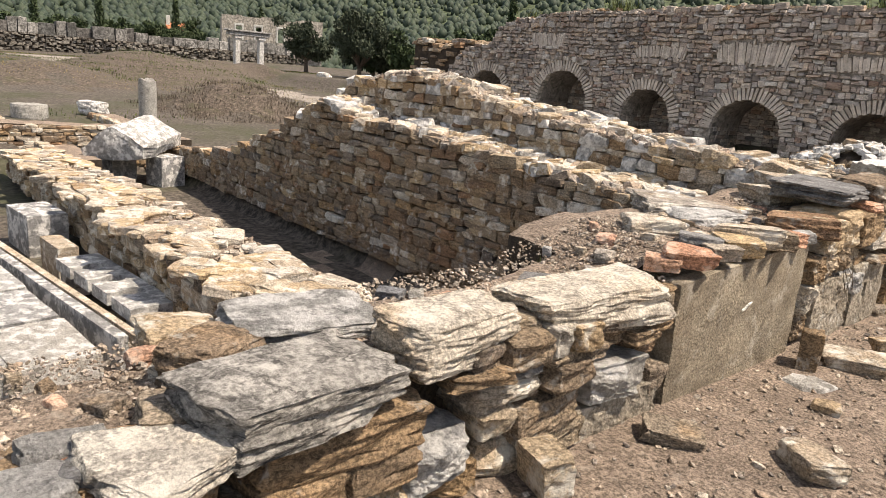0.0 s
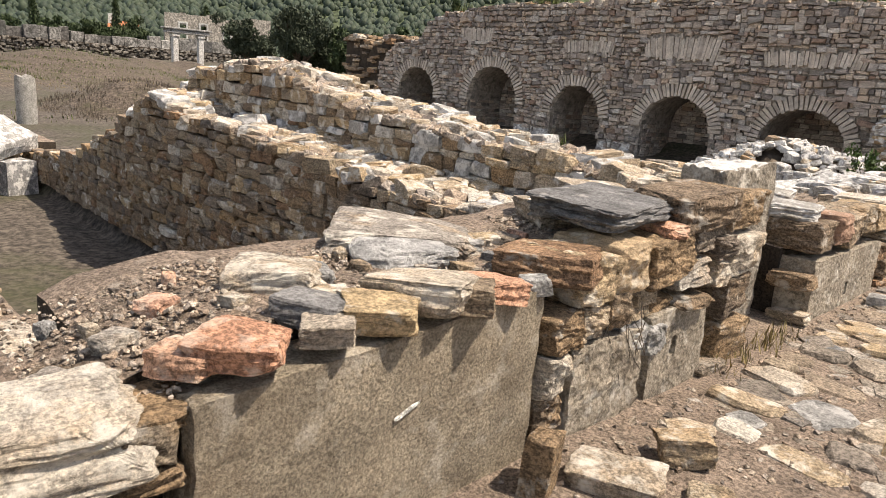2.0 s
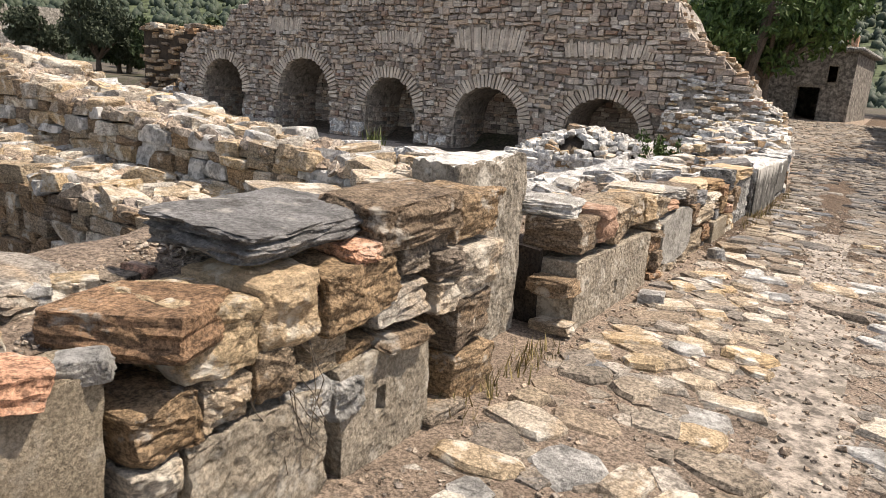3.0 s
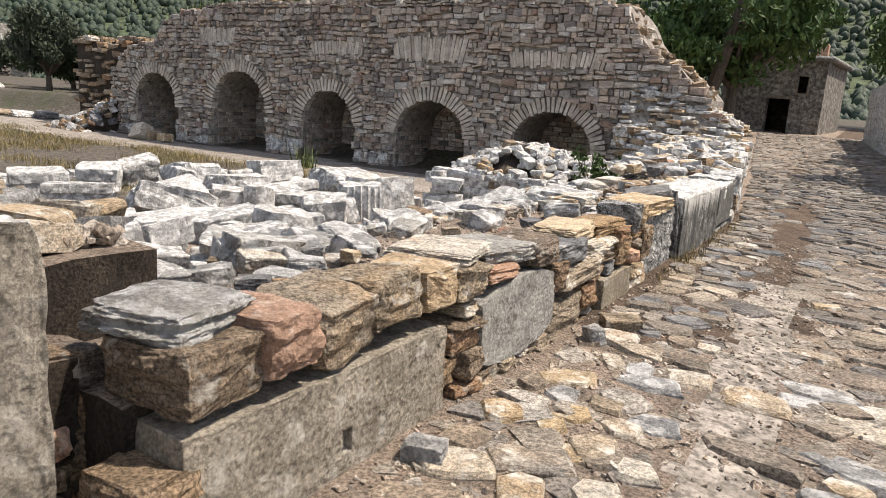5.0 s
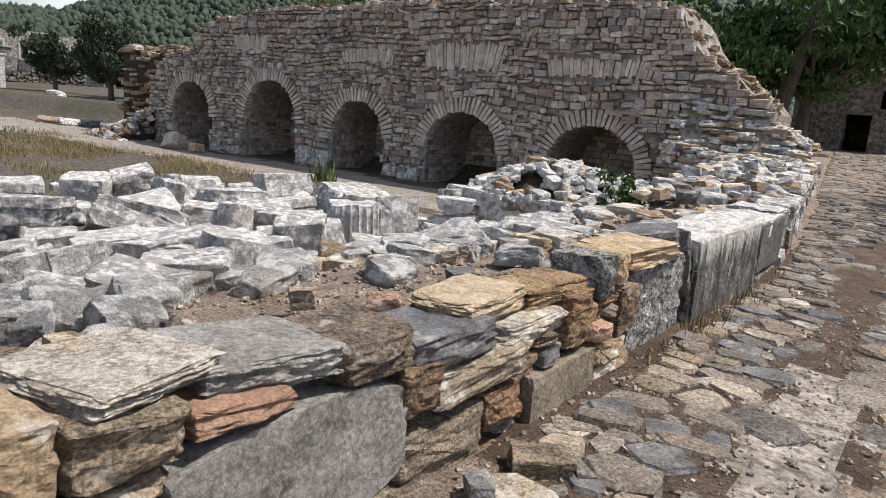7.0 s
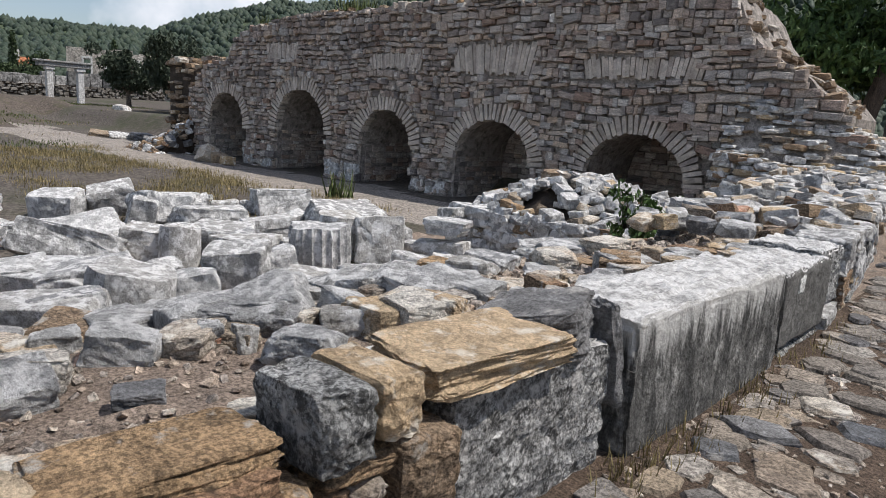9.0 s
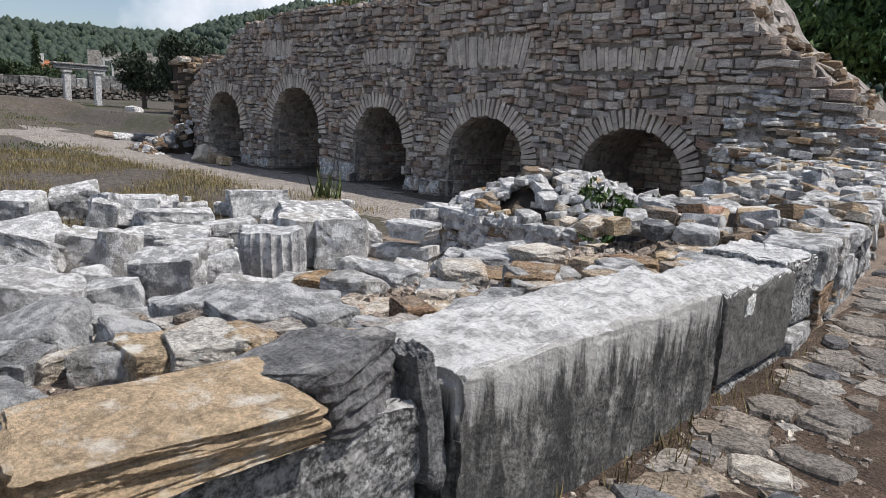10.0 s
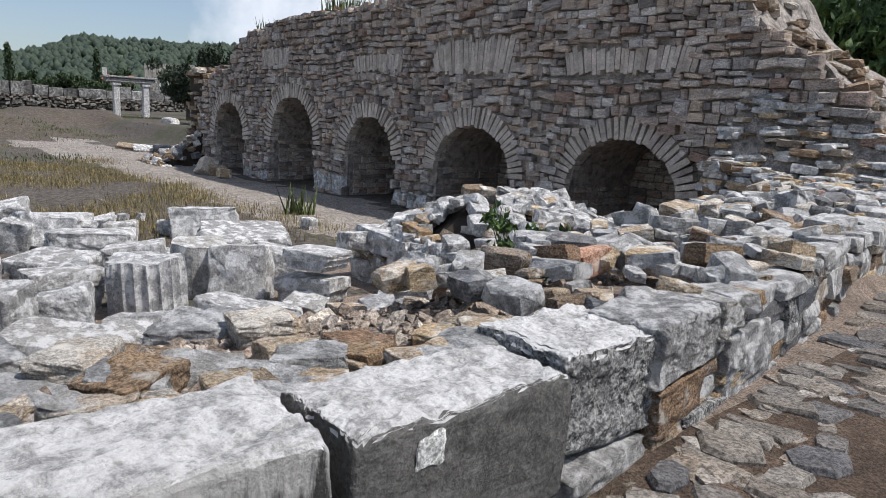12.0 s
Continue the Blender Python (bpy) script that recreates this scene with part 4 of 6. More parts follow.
# ---- upper road wall, leaning away from the road ----
rng = random.Random(17)
U0 = Vector((-1.70, 17.3, 0))
u_way = Vector((-1.25, 9.9, 0)).normalized()
core = wall_core("wall_road_5", -1.0, -0.20, 0, 10.2, -0.6, lambda x, y: 0.46 + 0.25 * sstep(1, 8, y) + 0.08 * noise.noise((x, y, 3)), "broad rubble wall top of grey and ochre stones", step=0.2)
core.matrix_world = Matrix.Translation(U0) @ Matrix.Rotation(math.atan2(u_way.y, u_way.x) - math.pi / 2, 4, "Z")
lay(core, rng, (U0.x, U0.y), (u_way.x, u_way.y), 0.6, 10.2, -0.05, lambda s: 0.66 + 0.25 * sstep(1, 8, s), mixed=(("schist", 4), ("marble", 6), ("warm", 1.5), ("brick", 0.3), ("dark", 1)), low=0.10, high=0.24, wide=(0.22, 0.6))
for i in range(280):
    s, o = rng.uniform(0.4, 10.2), rng.uniform(0.0, 1.9)
    p = U0 + u_way * s + Vector((-u_way.y, u_way.x, 0)) * o
    w = rng.uniform(0.15, 0.42)
    stone(ROCK[pick(rng, (("marble", 9), ("warm", 4), ("schist", 1.5), ("dark", 1), ("brick", 0.4)))], core, rng, (p.x, p.y, 0.62 + 0.25 * sstep(1, 8, s) + rng.uniform(-0.03, 0.05)), (w, w * 0.7, w * rng.uniform(0.3, 0.6)), (rng.uniform(-18, 18), rng.uniform(-18, 18), rng.uniform(0, 180)), "top_stone")

for i, (a, b, z0, z1, deep, tip) in enumerate(((0.45, 1.15, 0.38, 0.70, 0.5, 0), (1.18, 1.55, 0.48, 0.70, 0.4, 0), (1.30, 2.15, 0.04, 0.46, 0.45, 0), (0.75, 2.30, -0.14, 0.10, 0.3, -4), (-0.30, 0.40, -0.12, 0.15, 0.4, 3), (0.45, 1.0, 0.10, 0.36, 0.4, 0), (2.35, 3.0, 0.30, 0.62, 0.4, 0))):
    rg = random.Random(960 + i)
    p = U0 + u_way * ((a + b) / 2) + Vector((-u_way.y, u_way.x, 0)) * (deep / 2 - 0.09)
    piece = part("stone", wear(bm_lump(rg, 30, 8.0, 4, 0.05), 1, 0.012), M["rough" if i in (3, 6) else "schist" if i == 5 else "marble"], core)
    piece.matrix_parent_inverse = core.matrix_world.inverted()
    piece.matrix_world = pose(p.x, p.y, (z0 + z1) / 2, tip, 0, math.degrees(math.atan2(u_way.y, u_way.x)) - 90) @ Matrix.Diagonal((deep, (b - a) * 1.02, (z1 - z0) * 1.04, 1))

# ---- heap of collected stones ----
heap_stones = (("marble", 12), ("schist", 1.2), ("warm", 0.8))
heap = rubble_mass("stone_cairn", -9.0, -4.4, 21.0, 23.8, -1.0, lambda u, w: -0.25 + (0.95 * (1 - min(1, abs(u - 0.30) * 2.1)) + 0.42 * sstep(0.3, 0.8, u)) * sstep(-0.15, 0.4, w) * (1 - 0.3 * w), "heap of broken grey and white stones behind a low dry wall", 71, 520, (0.2, 0.44), heap_stones, 0.2)
lay(heap, random.Random(72), (-9.2, 20.85), (1, 0), 0, 3.9, -1.05, lambda s: -0.12, mixed=(("schist", 3), ("marble", 8)), low=0.14, high=0.26, wide=(0.24, 0.5), deep=0.5)
lay(heap, random.Random(73), (-9.2, 23.4), (0, -1), 0, 2.5, -1.05, lambda s: -0.12, mixed=(("schist", 3), ("marble", 8)), low=0.14, high=0.26, wide=(0.24, 0.5), deep=0.5)

# ---- loose stones on the walls ----
LABEL = {"warm": "loose ochre and cream schist slab on the wall top", "schist": "loose brown layered schist stone on the wall top", "brick": "broken red brick lying on the wall top",
         "marble": "loose bleached white stone on the wall top", "dark": "loose dark slate stone on the wall top"}
HERO = {}
for i, k in enumerate(LABEL):
    HERO[k] = []
    for j in range(8):
        rg = random.Random(200 + i * 17 + j)
        flat = j < (6 if k in ("warm", "schist", "dark") else 2)
        HERO[k].append(finish("loose_stone", bm_lump(rg, 18 if flat else 24, rg.uniform(4.0, 8.0) if flat else 3.5, 3, 0.05, 4.0), M[k]))


def top_stone(x, y, z, w, d, h, yaw, kind):
    """A loose stone, resting on the wall or the earth under it."""
    surface = top1(y) - (0.05 if y < 7.3 else 0.10) if x > -2.75 and y < 17.3 else ground_z(x, y)
    foot = surface - 0.03
    head = min(max(z + h / 2, surface + 0.04), surface + max(0.035, min(0.085, 0.24 * w)) + (0.06 if y > 7.3 else 0.02 * sstep(4.4, 5.0, y)))
    if x > -2.4:
        x = min(x, FACE + 0.05 - 0.55 * min(d, w))
    ob = new("brick" if kind == "brick" else "loose_stone", rng.choice(HERO[kind]))
    ob.matrix_world = pose(x, y, (head + foot) / 2, rng.uniform(-5, 5), rng.uniform(-5, 5), yaw + 90) @ Matrix.Diagonal((d * 1.1, w * 1.08, (head - foot) * 1.1, 1))
    return tagged(ob, LABEL[kind], "brick" if kind == "brick" else "stone", "loose stones on the wall")


def hero_slab(name, x, y, z, size, yaw, mat, label, seed, tilt=0):
    rg = random.Random(seed)
    bm = bm_lump(rg, 24, rg.uniform(5.0, 8.0), 4, 0.055, 5.0)
    for v in bm.verts:
        v.co = Vector((v.co.x * size[0] * 1.08, v.co.y * size[1] * 1.08, v.co.z * size[2] * 1.15))
    ob = part(name, bm, M[mat])
    ob.matrix_world = pose(x, y, z, tilt, 0, yaw)
    return tagged(ob, label, "stone slab", "loose stones on the wall")


hero_slab("capping_slab", -1.785, 0.98, 0.55, (0.42, 0.64, 0.15), 9, "greyslab", "long grey layered schist capping slab", 1)
hero_slab("capping_slab", -1.80, 1.64, 0.62, (0.30, 0.52, 0.17), 4, "warm", "tan layered schist capping slab", 2)
hero_slab("capping_slab", -1.79, 2.47, 0.61, (0.36, 0.84, 0.18), -2, "warm", "long cream and brown schist capping slab", 3)
hero_slab("capping_slab", -1.62, 0.53, 0.505, (0.24, 0.30, 0.055), 20, "warm", "thin cream schist slab at the wall edge", 6)
hero_slab("capping_slab", -1.98, 5.28, 0.955, (0.52, 0.72, 0.11), 6, "dark", "dark grey layered slab capping the wall", 21)
hero_slab("capping_slab", -1.93, 9.40, 0.73, (0.46, 0.44, 0.07), 12, "warm", "flat cream slab over the pale block", 22)
hero_slab("capping_slab", -1.90, 9.85, 0.67, (0.42, 0.46, 0.10), -8, "palegrey", "grey flat slab on the wall edge", 23)
hero_slab("capping_slab", -1.90, 11.16, 0.62, (0.34, 0.58, 0.12), 5, "ochre", "ochre layered capping slab", 24)
hero_slab("capping_slab", -1.88, 11.78, 0.59, (0.32, 0.56, 0.10), -4, "schist", "brown layered capping slab", 27)
hero_slab("capping_slab", -1.86, 13.02, 0.66, (0.42, 0.74, 0.12), -6, "ochre", "large tan schist slab over the rough block", 25)
hero_slab("capping_slab", -1.97, 7.72, 0.76, (0.40, 0.36, 0.10), 14, "marble", "thick white slab at the corner of the wall", 26)
hero_slab("capping_slab", -2.27, 1.29, 0.54, (0.42, 0.62, 0.13), -12, "marble", "broad white slab on the wall top", 8)
hero_slab("capping_slab", -2.16, 0.85, 0.53, (0.24, 0.30, 0.14), 30, "schist", "rounded brown layered boulder on the wall top", 11)
for at, size, turn, seed, label in (((-1.93, 13.50, 0.62), (0.50, 0.46, 0.30), 20, 81, "big dark grey layered slate boulder on the wall"), ((-1.76, 13.81, 0.50), (0.20, 0.11, 0.50), 4, 82, "upright black slate piece beside the marble block")):
    bm = wear(bm_lump(random.Random(seed), 26, 5.0, 4, 0.08, 7.0), 1, 0.012)
    boulder = part("slate_boulder", bm, M["dark"])
    boulder.matrix_world = pose(*at, 4, -6, turn) @ Matrix.Diagonal((*size, 1))
    tagged(boulder, label, "stone", "loose stones on the wall")
top_stone(-1.86, 1.02, 0.78, 0.42, 0.28, 0.09, 63, "warm")
top_stone(-1.91, 0.68, 0.74, 0.28, 0.21, 0.08, 74, "schist")
top_stone(-1.84, 0.91, 0.74, 0.17, 0.14, 0.06, 48, "brick")
top_stone(-1.90, 0.35, 0.72, 0.23, 0.14, 0.10, 92, "marble")
top_stone(-1.86, 0.50, 0.72, 0.12, 0.08, 0.13, 65, "brick")
top_stone(-1.81, 0.38, 0.70, 0.12, 0.12, 0.04, 77, "brick")
top_stone(-1.75, 0.51, 0.72, 0.13, 0.11, 0.06, 73, "warm")
top_stone(-1.68, 0.42, 0.66, 0.23, 0.19, 0.04, 63, "dark")
top_stone(-1.47, 0.48, 0.62, 0.28, 0.23, 0.05, 85, "warm")
top_stone(-1.64, 0.21, 0.62, 0.24, 0.19, 0.13, 91, "marble")
top_stone(-2.47, 1.48, 0.72, 0.22, 0.18, 0.11, 43, "warm")
top_stone(-2.43, 1.17, 0.68, 0.31, 0.27, 0.08, 68, "warm")
top_stone(-2.21, 1.48, 0.70, 0.13, 0.09, 0.07, 39, "warm")
top_stone(-1.97, 1.56, 0.78, 0.24, 0.21, 0.05, 51, "warm")
top_stone(-1.83, 1.79, 0.76, 0.24, 0.21, 0.04, 59, "warm")
top_stone(-2.56, 0.90, 0.62, 0.31, 0.26, 0.05, 86, "warm")
top_stone(-2.43, 0.31, 0.60, 0.05, 0.04, 0.18, 94, "warm")
top_stone(-2.07, 1.52, 0.74, 0.09, 0.07, 0.04, 70, "warm")
top_stone(-1.63, 1.15, 0.74, 0.12, 0.11, 0.03, 40, "brick")
top_stone(-1.81, 2.33, 0.78, 0.14, 0.09, 0.07, 28, "brick")
top_stone(-1.96, 2.76, 0.84, 0.18, 0.17, 0.08, 33, "warm")
top_stone(-2.13, 2.53, 0.78, 0.22, 0.18, 0.04, 33, "dark")
top_stone(-1.80, 3.04, 0.80, 0.18, 0.14, 0.07, 27, "brick")
top_stone(-1.86, 3.49, 0.82, 0.23, 0.17, 0.05, 31, "dark")
top_stone(-1.58, 3.17, 0.80, 0.25, 0.20, 0.11, 41, "brick")
top_stone(-2.19, 3.54, 0.86, 0.35, 0.29, 0.10, 47, "warm")
top_stone(-2.50, 4.40, 0.86, 0.71, 0.64, 0.11, 47, "warm")
top_stone(-1.64, 1.85, 0.78, 0.05, 0.04, 0.05, 30, "marble")
top_stone(-1.90, 1.93, 0.77, 0.42, 0.37, 0.07, 61, "warm")
top_stone(-1.76, 3.93, 0.84, 0.36, 0.33, 0.06, 27, "warm")
top_stone(-2.21, 3.64, 0.86, 0.24, 0.20, 0.07, 60, "marble")
top_stone(-2.27, 4.19, 0.88, 0.40, 0.36, 0.06, 62, "marble")
top_stone(-1.74, 4.01, 0.82, 0.29, 0.20, 0.11, 40, "schist")
top_stone(-1.68, 4.22, 0.86, 0.22, 0.20, 0.07, 68, "brick")
top_stone(-1.69, 4.40, 0.88, 0.13, 0.08, 0.04, 58, "marble")
top_stone(-1.73, 3.66, 0.80, 0.25, 0.19, 0.11, 53, "warm")
top_stone(-1.98, 3.62, 0.82, 0.15, 0.10, 0.06, 79, "warm")
top_stone(-1.69, 3.44, 0.78, 0.16, 0.14, 0.13, 55, "warm")
top_stone(-1.71, 4.64, 0.92, 0.41, 0.33, 0.11, 26, "schist")
top_stone(-2.33, 5.38, 0.96, 0.44, 0.40, 0.07, 59, "warm")
top_stone(-2.28, 4.46, 0.90, 0.28, 0.22, 0.05, 72, "marble")
top_stone(-2.58, 6.07, 0.98, 0.31, 0.26, 0.10, 21, "warm")
top_stone(-2.92, 7.29, 1.02, 0.30, 0.20, 0.11, 29, "warm")
top_stone(-2.79, 7.56, 1.05, 0.26, 0.21, 0.16, 18, "warm")
top_stone(-2.27, 4.71, 0.90, 0.14, 0.09, 0.04, 63, "warm")
top_stone(-1.88, 3.70, 0.84, 0.16, 0.11, 0.03, 82, "warm")
top_stone(-2.69, 6.79, 1.05, 0.30, 0.25, 0.09, 48, "warm")
top_stone(-2.63, 7.11, 1.08, 0.29, 0.23, 0.12, 45, "warm")
top_stone(-2.30, 5.56, 0.98, 0.21, 0.19, 0.06, 58, "brick")
top_stone(-2.52, 5.94, 1.00, 0.42, 0.32, 0.10, 62, "warm")
top_stone(-3.16, 8.66, 0.56, 0.19, 0.15, 0.08, 60, "marble")
top_stone(-3.07, 8.82, 0.56, 0.22, 0.19, 0.11, 53, "marble")
top_stone(-3.04, 9.16, 0.54, 0.25, 0.21, 0.10, 62, "warm")
top_stone(-2.60, 8.69, 0.56, 0.18, 0.11, 0.04, 40, "dark")
top_stone(-2.40, 8.79, 0.57, 0.20, 0.16, 0.03, 69, "schist")
top_stone(-2.74, 9.24, 0.54, 0.23, 0.16, 0.05, 48, "marble")
top_stone(-2.52, 8.07, 0.56, 0.08, 0.06, 0.11, 59, "brick")
top_stone(-2.31, 8.40, 0.60, 0.14, 0.10, 0.06, 51, "marble")
top_stone(-2.06, 9.22, 0.50, 0.24, 0.21, 0.14, 52, "warm")
top_stone(-2.00, 9.50, 0.50, 0.38, 0.30, 0.06, 70, "schist")
top_stone(-2.27, 10.96, 0.58, 0.18, 0.16, 0.09, 32, "brick")
top_stone(-2.68, 10.79, 0.50, 0.14, 0.10, 0.14, 46, "warm")
top_stone(-1.87, 10.44, 0.58, 0.27, 0.23, 0.09, 28, "warm")
top_stone(-2.64, 13.62, 0.60, 0.33, 0.29, 0.10, 24, "warm")
top_stone(-1.89, 9.73, 0.50, 0.14, 0.10, 0.08, 60, "warm")
top_stone(-2.08, 12.51, 0.52, 0.31, 0.21, 0.18, 38, "marble")
top_stone(-1.98, 12.71, 0.54, 0.20, 0.15, 0.16, 35, "warm")
top_stone(-2.08, 12.21, 0.55, 0.20, 0.18, 0.05, 70, "warm")
top_stone(-2.16, 11.77, 0.48, 0.26, 0.23, 0.09, 75, "warm")
top_stone(-2.06, 11.99, 0.50, 0.26, 0.23, 0.10, 58, "warm")
top_stone(-2.02, 12.20, 0.46, 0.22, 0.14, 0.07, 50, "schist")
top_stone(-2.22, 11.57, 0.46, 0.23, 0.20, 0.04, 68, "warm")
top_stone(-3.02, 12.65, 0.40, 0.26, 0.19, 0.06, 57, "warm")
top_stone(-2.57, 12.03, 0.42, 0.17, 0.13, 0.08, 64, "dark")
top_stone(-2.45, 13.33, 0.50, 0.19, 0.17, 0.06, 32, "marble")
top_stone(-2.08, 13.02, 0.55, 0.28, 0.17, 0.11, 59, "warm")
top_stone(-2.17, 13.82, 0.60, 0.14, 0.13, 0.08, 52, "marble")
top_stone(-2.10, 12.83, 0.40, 0.08, 0.06, 0.10, 63, "schist")
top_stone(-2.02, 13.30, 0.55, 0.18, 0.16, 0.13, 92, "warm")
top_stone(-1.82, 13.79, 0.50, 0.09, 0.08, 0.18, 65, "schist")
top_stone(-2.85, 13.88, 0.50, 0.33, 0.23, 0.05, 66, "warm")
top_stone(-2.98, 14.21, 0.45, 0.34, 0.23, 0.06, 51, "dark")
top_stone(-3.02, 14.66, 0.40, 0.41, 0.33, 0.09, 52, "warm")
top_stone(-3.06, 15.27, 0.40, 0.39, 0.35, 0.10, 36, "marble")
top_stone(-3.13, 15.84, 0.40, 0.47, 0.43, 0.11, 54, "schist")
top_stone(-3.31, 13.71, 0.35, 0.30, 0.28, 0.09, 91, "warm")
top_stone(-2.41, 14.18, 0.50, 0.18, 0.17, 0.06, 65, "marble")


# ---- marble yard ----
YARD = {"block": "weathered grey marble block lying in the yard", "slab": "flat moulded marble slab lying in the yard", "boulder": "broken white marble lump in the yard",
        "drum": "short plain marble column drum", "fluted": "upright fluted marble column drum with a broken top", "dome": "rounded grey marble half drum"}


def bm_drum(seed, flutes=0, rough=0.02):
    """A piece of a column in a unit box, plain or fluted, with chipped ends."""
    bm = bmesh.new()
    n, rows = (flutes * 6 if flutes else 32), 6
    rings = []
    for j in range(rows + 1):
        ring = []
        for i in range(n):
            a = 2 * math.pi * i / n
            r = 0.5
            if flutes:
                r -= 0.05 * abs(math.sin(a * flutes / 2)) ** 0.6
            r += rough * noise.noise((math.cos(a) * 2, math.sin(a) * 2, j * 0.5 + seed))
            if j in (0, rows):
                r *= 0.965
            z = j / rows - 0.5
            if j == rows:
                z += 0.10 * noise.noise((math.cos(a) * 1.2, math.sin(a) * 1.2, seed))
            ring.append(bm.verts.new((r * math.cos(a), r * math.sin(a), z)))
        rings.append(ring)
    for a, b in zip(rings, rings[1:]):
        for i in range(n):
            bm.faces.new((a[i], a[(i + 1) % n], b[(i + 1) % n], b[i]))
    for ring, up in ((rings[0], -1), (rings[-1], 1)):
        prev = ring
        for k in (0.66, 0.33):
            inner = [bm.verts.new((v.co.x * k, v.co.y * k, v.co.z * k + up * 0.5 * (1 - k) + 0.03 * noise.noise((v.co.x * 4 * k, v.co.y * 4 * k, seed)))) for v in ring]
            for i in range(n):
                bm.faces.new((prev[i], prev[(i + 1) % n], inner[(i + 1) % n], inner[i]))
            prev = inner
        bm.faces.new(prev)
    return bm


rng = random.Random(23)
YM = {"block": [finish("marble_block", wear(bm_rock(random.Random(300 + j), boxy=0.12, chamfer=0.14, detail=4, amp=0.05), 4, 0.016) if j % 2 else wear(bm_lump(random.Random(300 + j), 26, 7.0, 3, 0.05), 1, 0.012), M["marble"]) for j in range(8)],
      "boulder": [finish("marble_lump", wear(bm_lump(random.Random(320 + j), 18 + j, 3.0 + 0.4 * j, 3, 0.06), 1, 0.012), M["marble"]) for j in range(8)],
      "drum": [finish("column_drum", bm_drum(j), M["marble"]) for j in range(3)], "fluted": [finish("fluted_drum", bm_drum(7, 20), M["marble"])]}
slabs = []
for j in range(5):
    bm = wear(bm_rock(random.Random(340 + j), boxy=0.08, chamfer=0.10, detail=4, amp=0.03), 4, 0.010)
    for v in bm.verts:  # a stepped moulding along the edge
        if v.co.z < 0.1:
            v.co.x *= 0.9 if v.co.z > -0.2 else 0.8
            v.co.y *= 0.94
    slabs.append(finish("marble_slab", bm, M["marble"]))
YM["slab"] = slabs
dome = bm_drum(3)
for v in dome.verts:
    v.co = Vector((v.co.z * 1.0, v.co.x, v.co.y))
YM["dome"] = [finish("half_drum", dome, M["marble"])]
YNAME = {"block": "marble_block", "slab": "marble_slab", "boulder": "marble_lump", "drum": "column_drum", "fluted": "fluted_drum", "dome": "half_drum"}


def yard_block(x, y, z, w, d, h, yaw, kind):
    """A marble piece, bedded in the earth of the yard or on the pieces below."""
    g = ground_z(x, y)
    head = max(z + h / 2, g + 0.12)
    foot = min(g - 0.04, head - 0.1) if z < -0.5 else min(z - h / 2, head - 0.15)
    if z >= -0.5 and foot - g < 0.25:
        foot = g - 0.04
    ob = new(YNAME[kind], rng.choice(YM[kind]))
    if kind in ("drum", "fluted"):
        d = w
    tilt = {"fluted": 3, "slab": 7, "dome": 5, "drum": 9, "block": 12, "boulder": 16}[kind]
    tx, ty = rng.uniform(-tilt, tilt), rng.uniform(-tilt, tilt)
    ob.matrix_world = pose(x, y, (head + foot) / 2, tx, ty, yaw) @ Matrix.Diagonal((w * 1.1, d * 1.1, (head - foot) * (2.0 if kind == "dome" else 1.08), 1))
    if kind == "dome":
        ob.location.z = foot + 0.05
    return tagged(ob, YARD[kind], "stone block" if kind in ("block", "slab", "boulder") else "column drum", "marble pieces in the yard")


yard_block(-15.25, 16.77, -0.65, 0.90, 0.55, 0.63, 80, "boulder")
yard_block(-13.85, 17.31, -0.65, 1.12, 0.74, 0.50, 60, "block")
yard_block(-14.53, 18.32, -0.65, 0.48, 0.40, 0.23, 66, "boulder")
yard_block(-14.06, 20.17, -0.65, 1.30, 0.97, 0.50, 74, "block")
yard_block(-12.12, 20.26, -0.65, 1.26, 1.03, 0.25, 49, "boulder")
yard_block(-12.76, 17.71, -0.65, 1.31, 0.90, 0.28, 77, "boulder")
yard_block(-11.23, 18.04, -0.65, 0.88, 0.67, 0.24, 70, "slab")
yard_block(-10.59, 15.60, -0.65, 0.81, 0.59, 0.45, 58, "block")
yard_block(-10.01, 15.75, -0.65, 0.55, 0.43, 0.57, 79, "drum")
yard_block(-11.24, 14.72, -0.65, 1.34, 0.88, 0.44, 85, "boulder")
yard_block(-11.42, 15.21, -0.65, 0.73, 0.68, 0.42, 84, "block")
yard_block(-10.61, 16.76, -0.65, 0.88, 0.78, 0.30, 46, "slab")
yard_block(-10.14, 16.75, -0.65, 0.69, 0.56, 0.23, 76, "boulder")
yard_block(-9.57, 18.41, -0.65, 0.72, 0.44, 0.73, 46, "drum")
yard_block(-8.87, 17.49, -0.65, 0.87, 0.60, 0.72, 57, "fluted")
yard_block(-8.95, 18.77, -0.65, 0.78, 0.59, 0.80, 50, "block")
yard_block(-7.99, 19.43, -0.30, 0.68, 0.60, 0.26, 27, "slab")
yard_block(-8.04, 19.40, -0.65, 0.85, 0.53, 0.22, 32, "slab")
yard_block(-8.31, 15.72, -0.65, 0.77, 0.50, 0.62, 48, "block")
yard_block(-8.65, 16.50, -0.65, 0.61, 0.57, 0.29, 73, "block")
yard_block(-8.96, 15.02, -0.65, 0.48, 0.30, 0.19, 69, "boulder")
yard_block(-8.07, 14.99, -0.65, 0.63, 0.45, 0.24, 61, "boulder")
yard_block(-7.76, 14.09, -0.65, 0.86, 0.62, 0.58, 78, "drum")
yard_block(-8.88, 14.06, -0.65, 1.09, 0.87, 0.33, 70, "block")
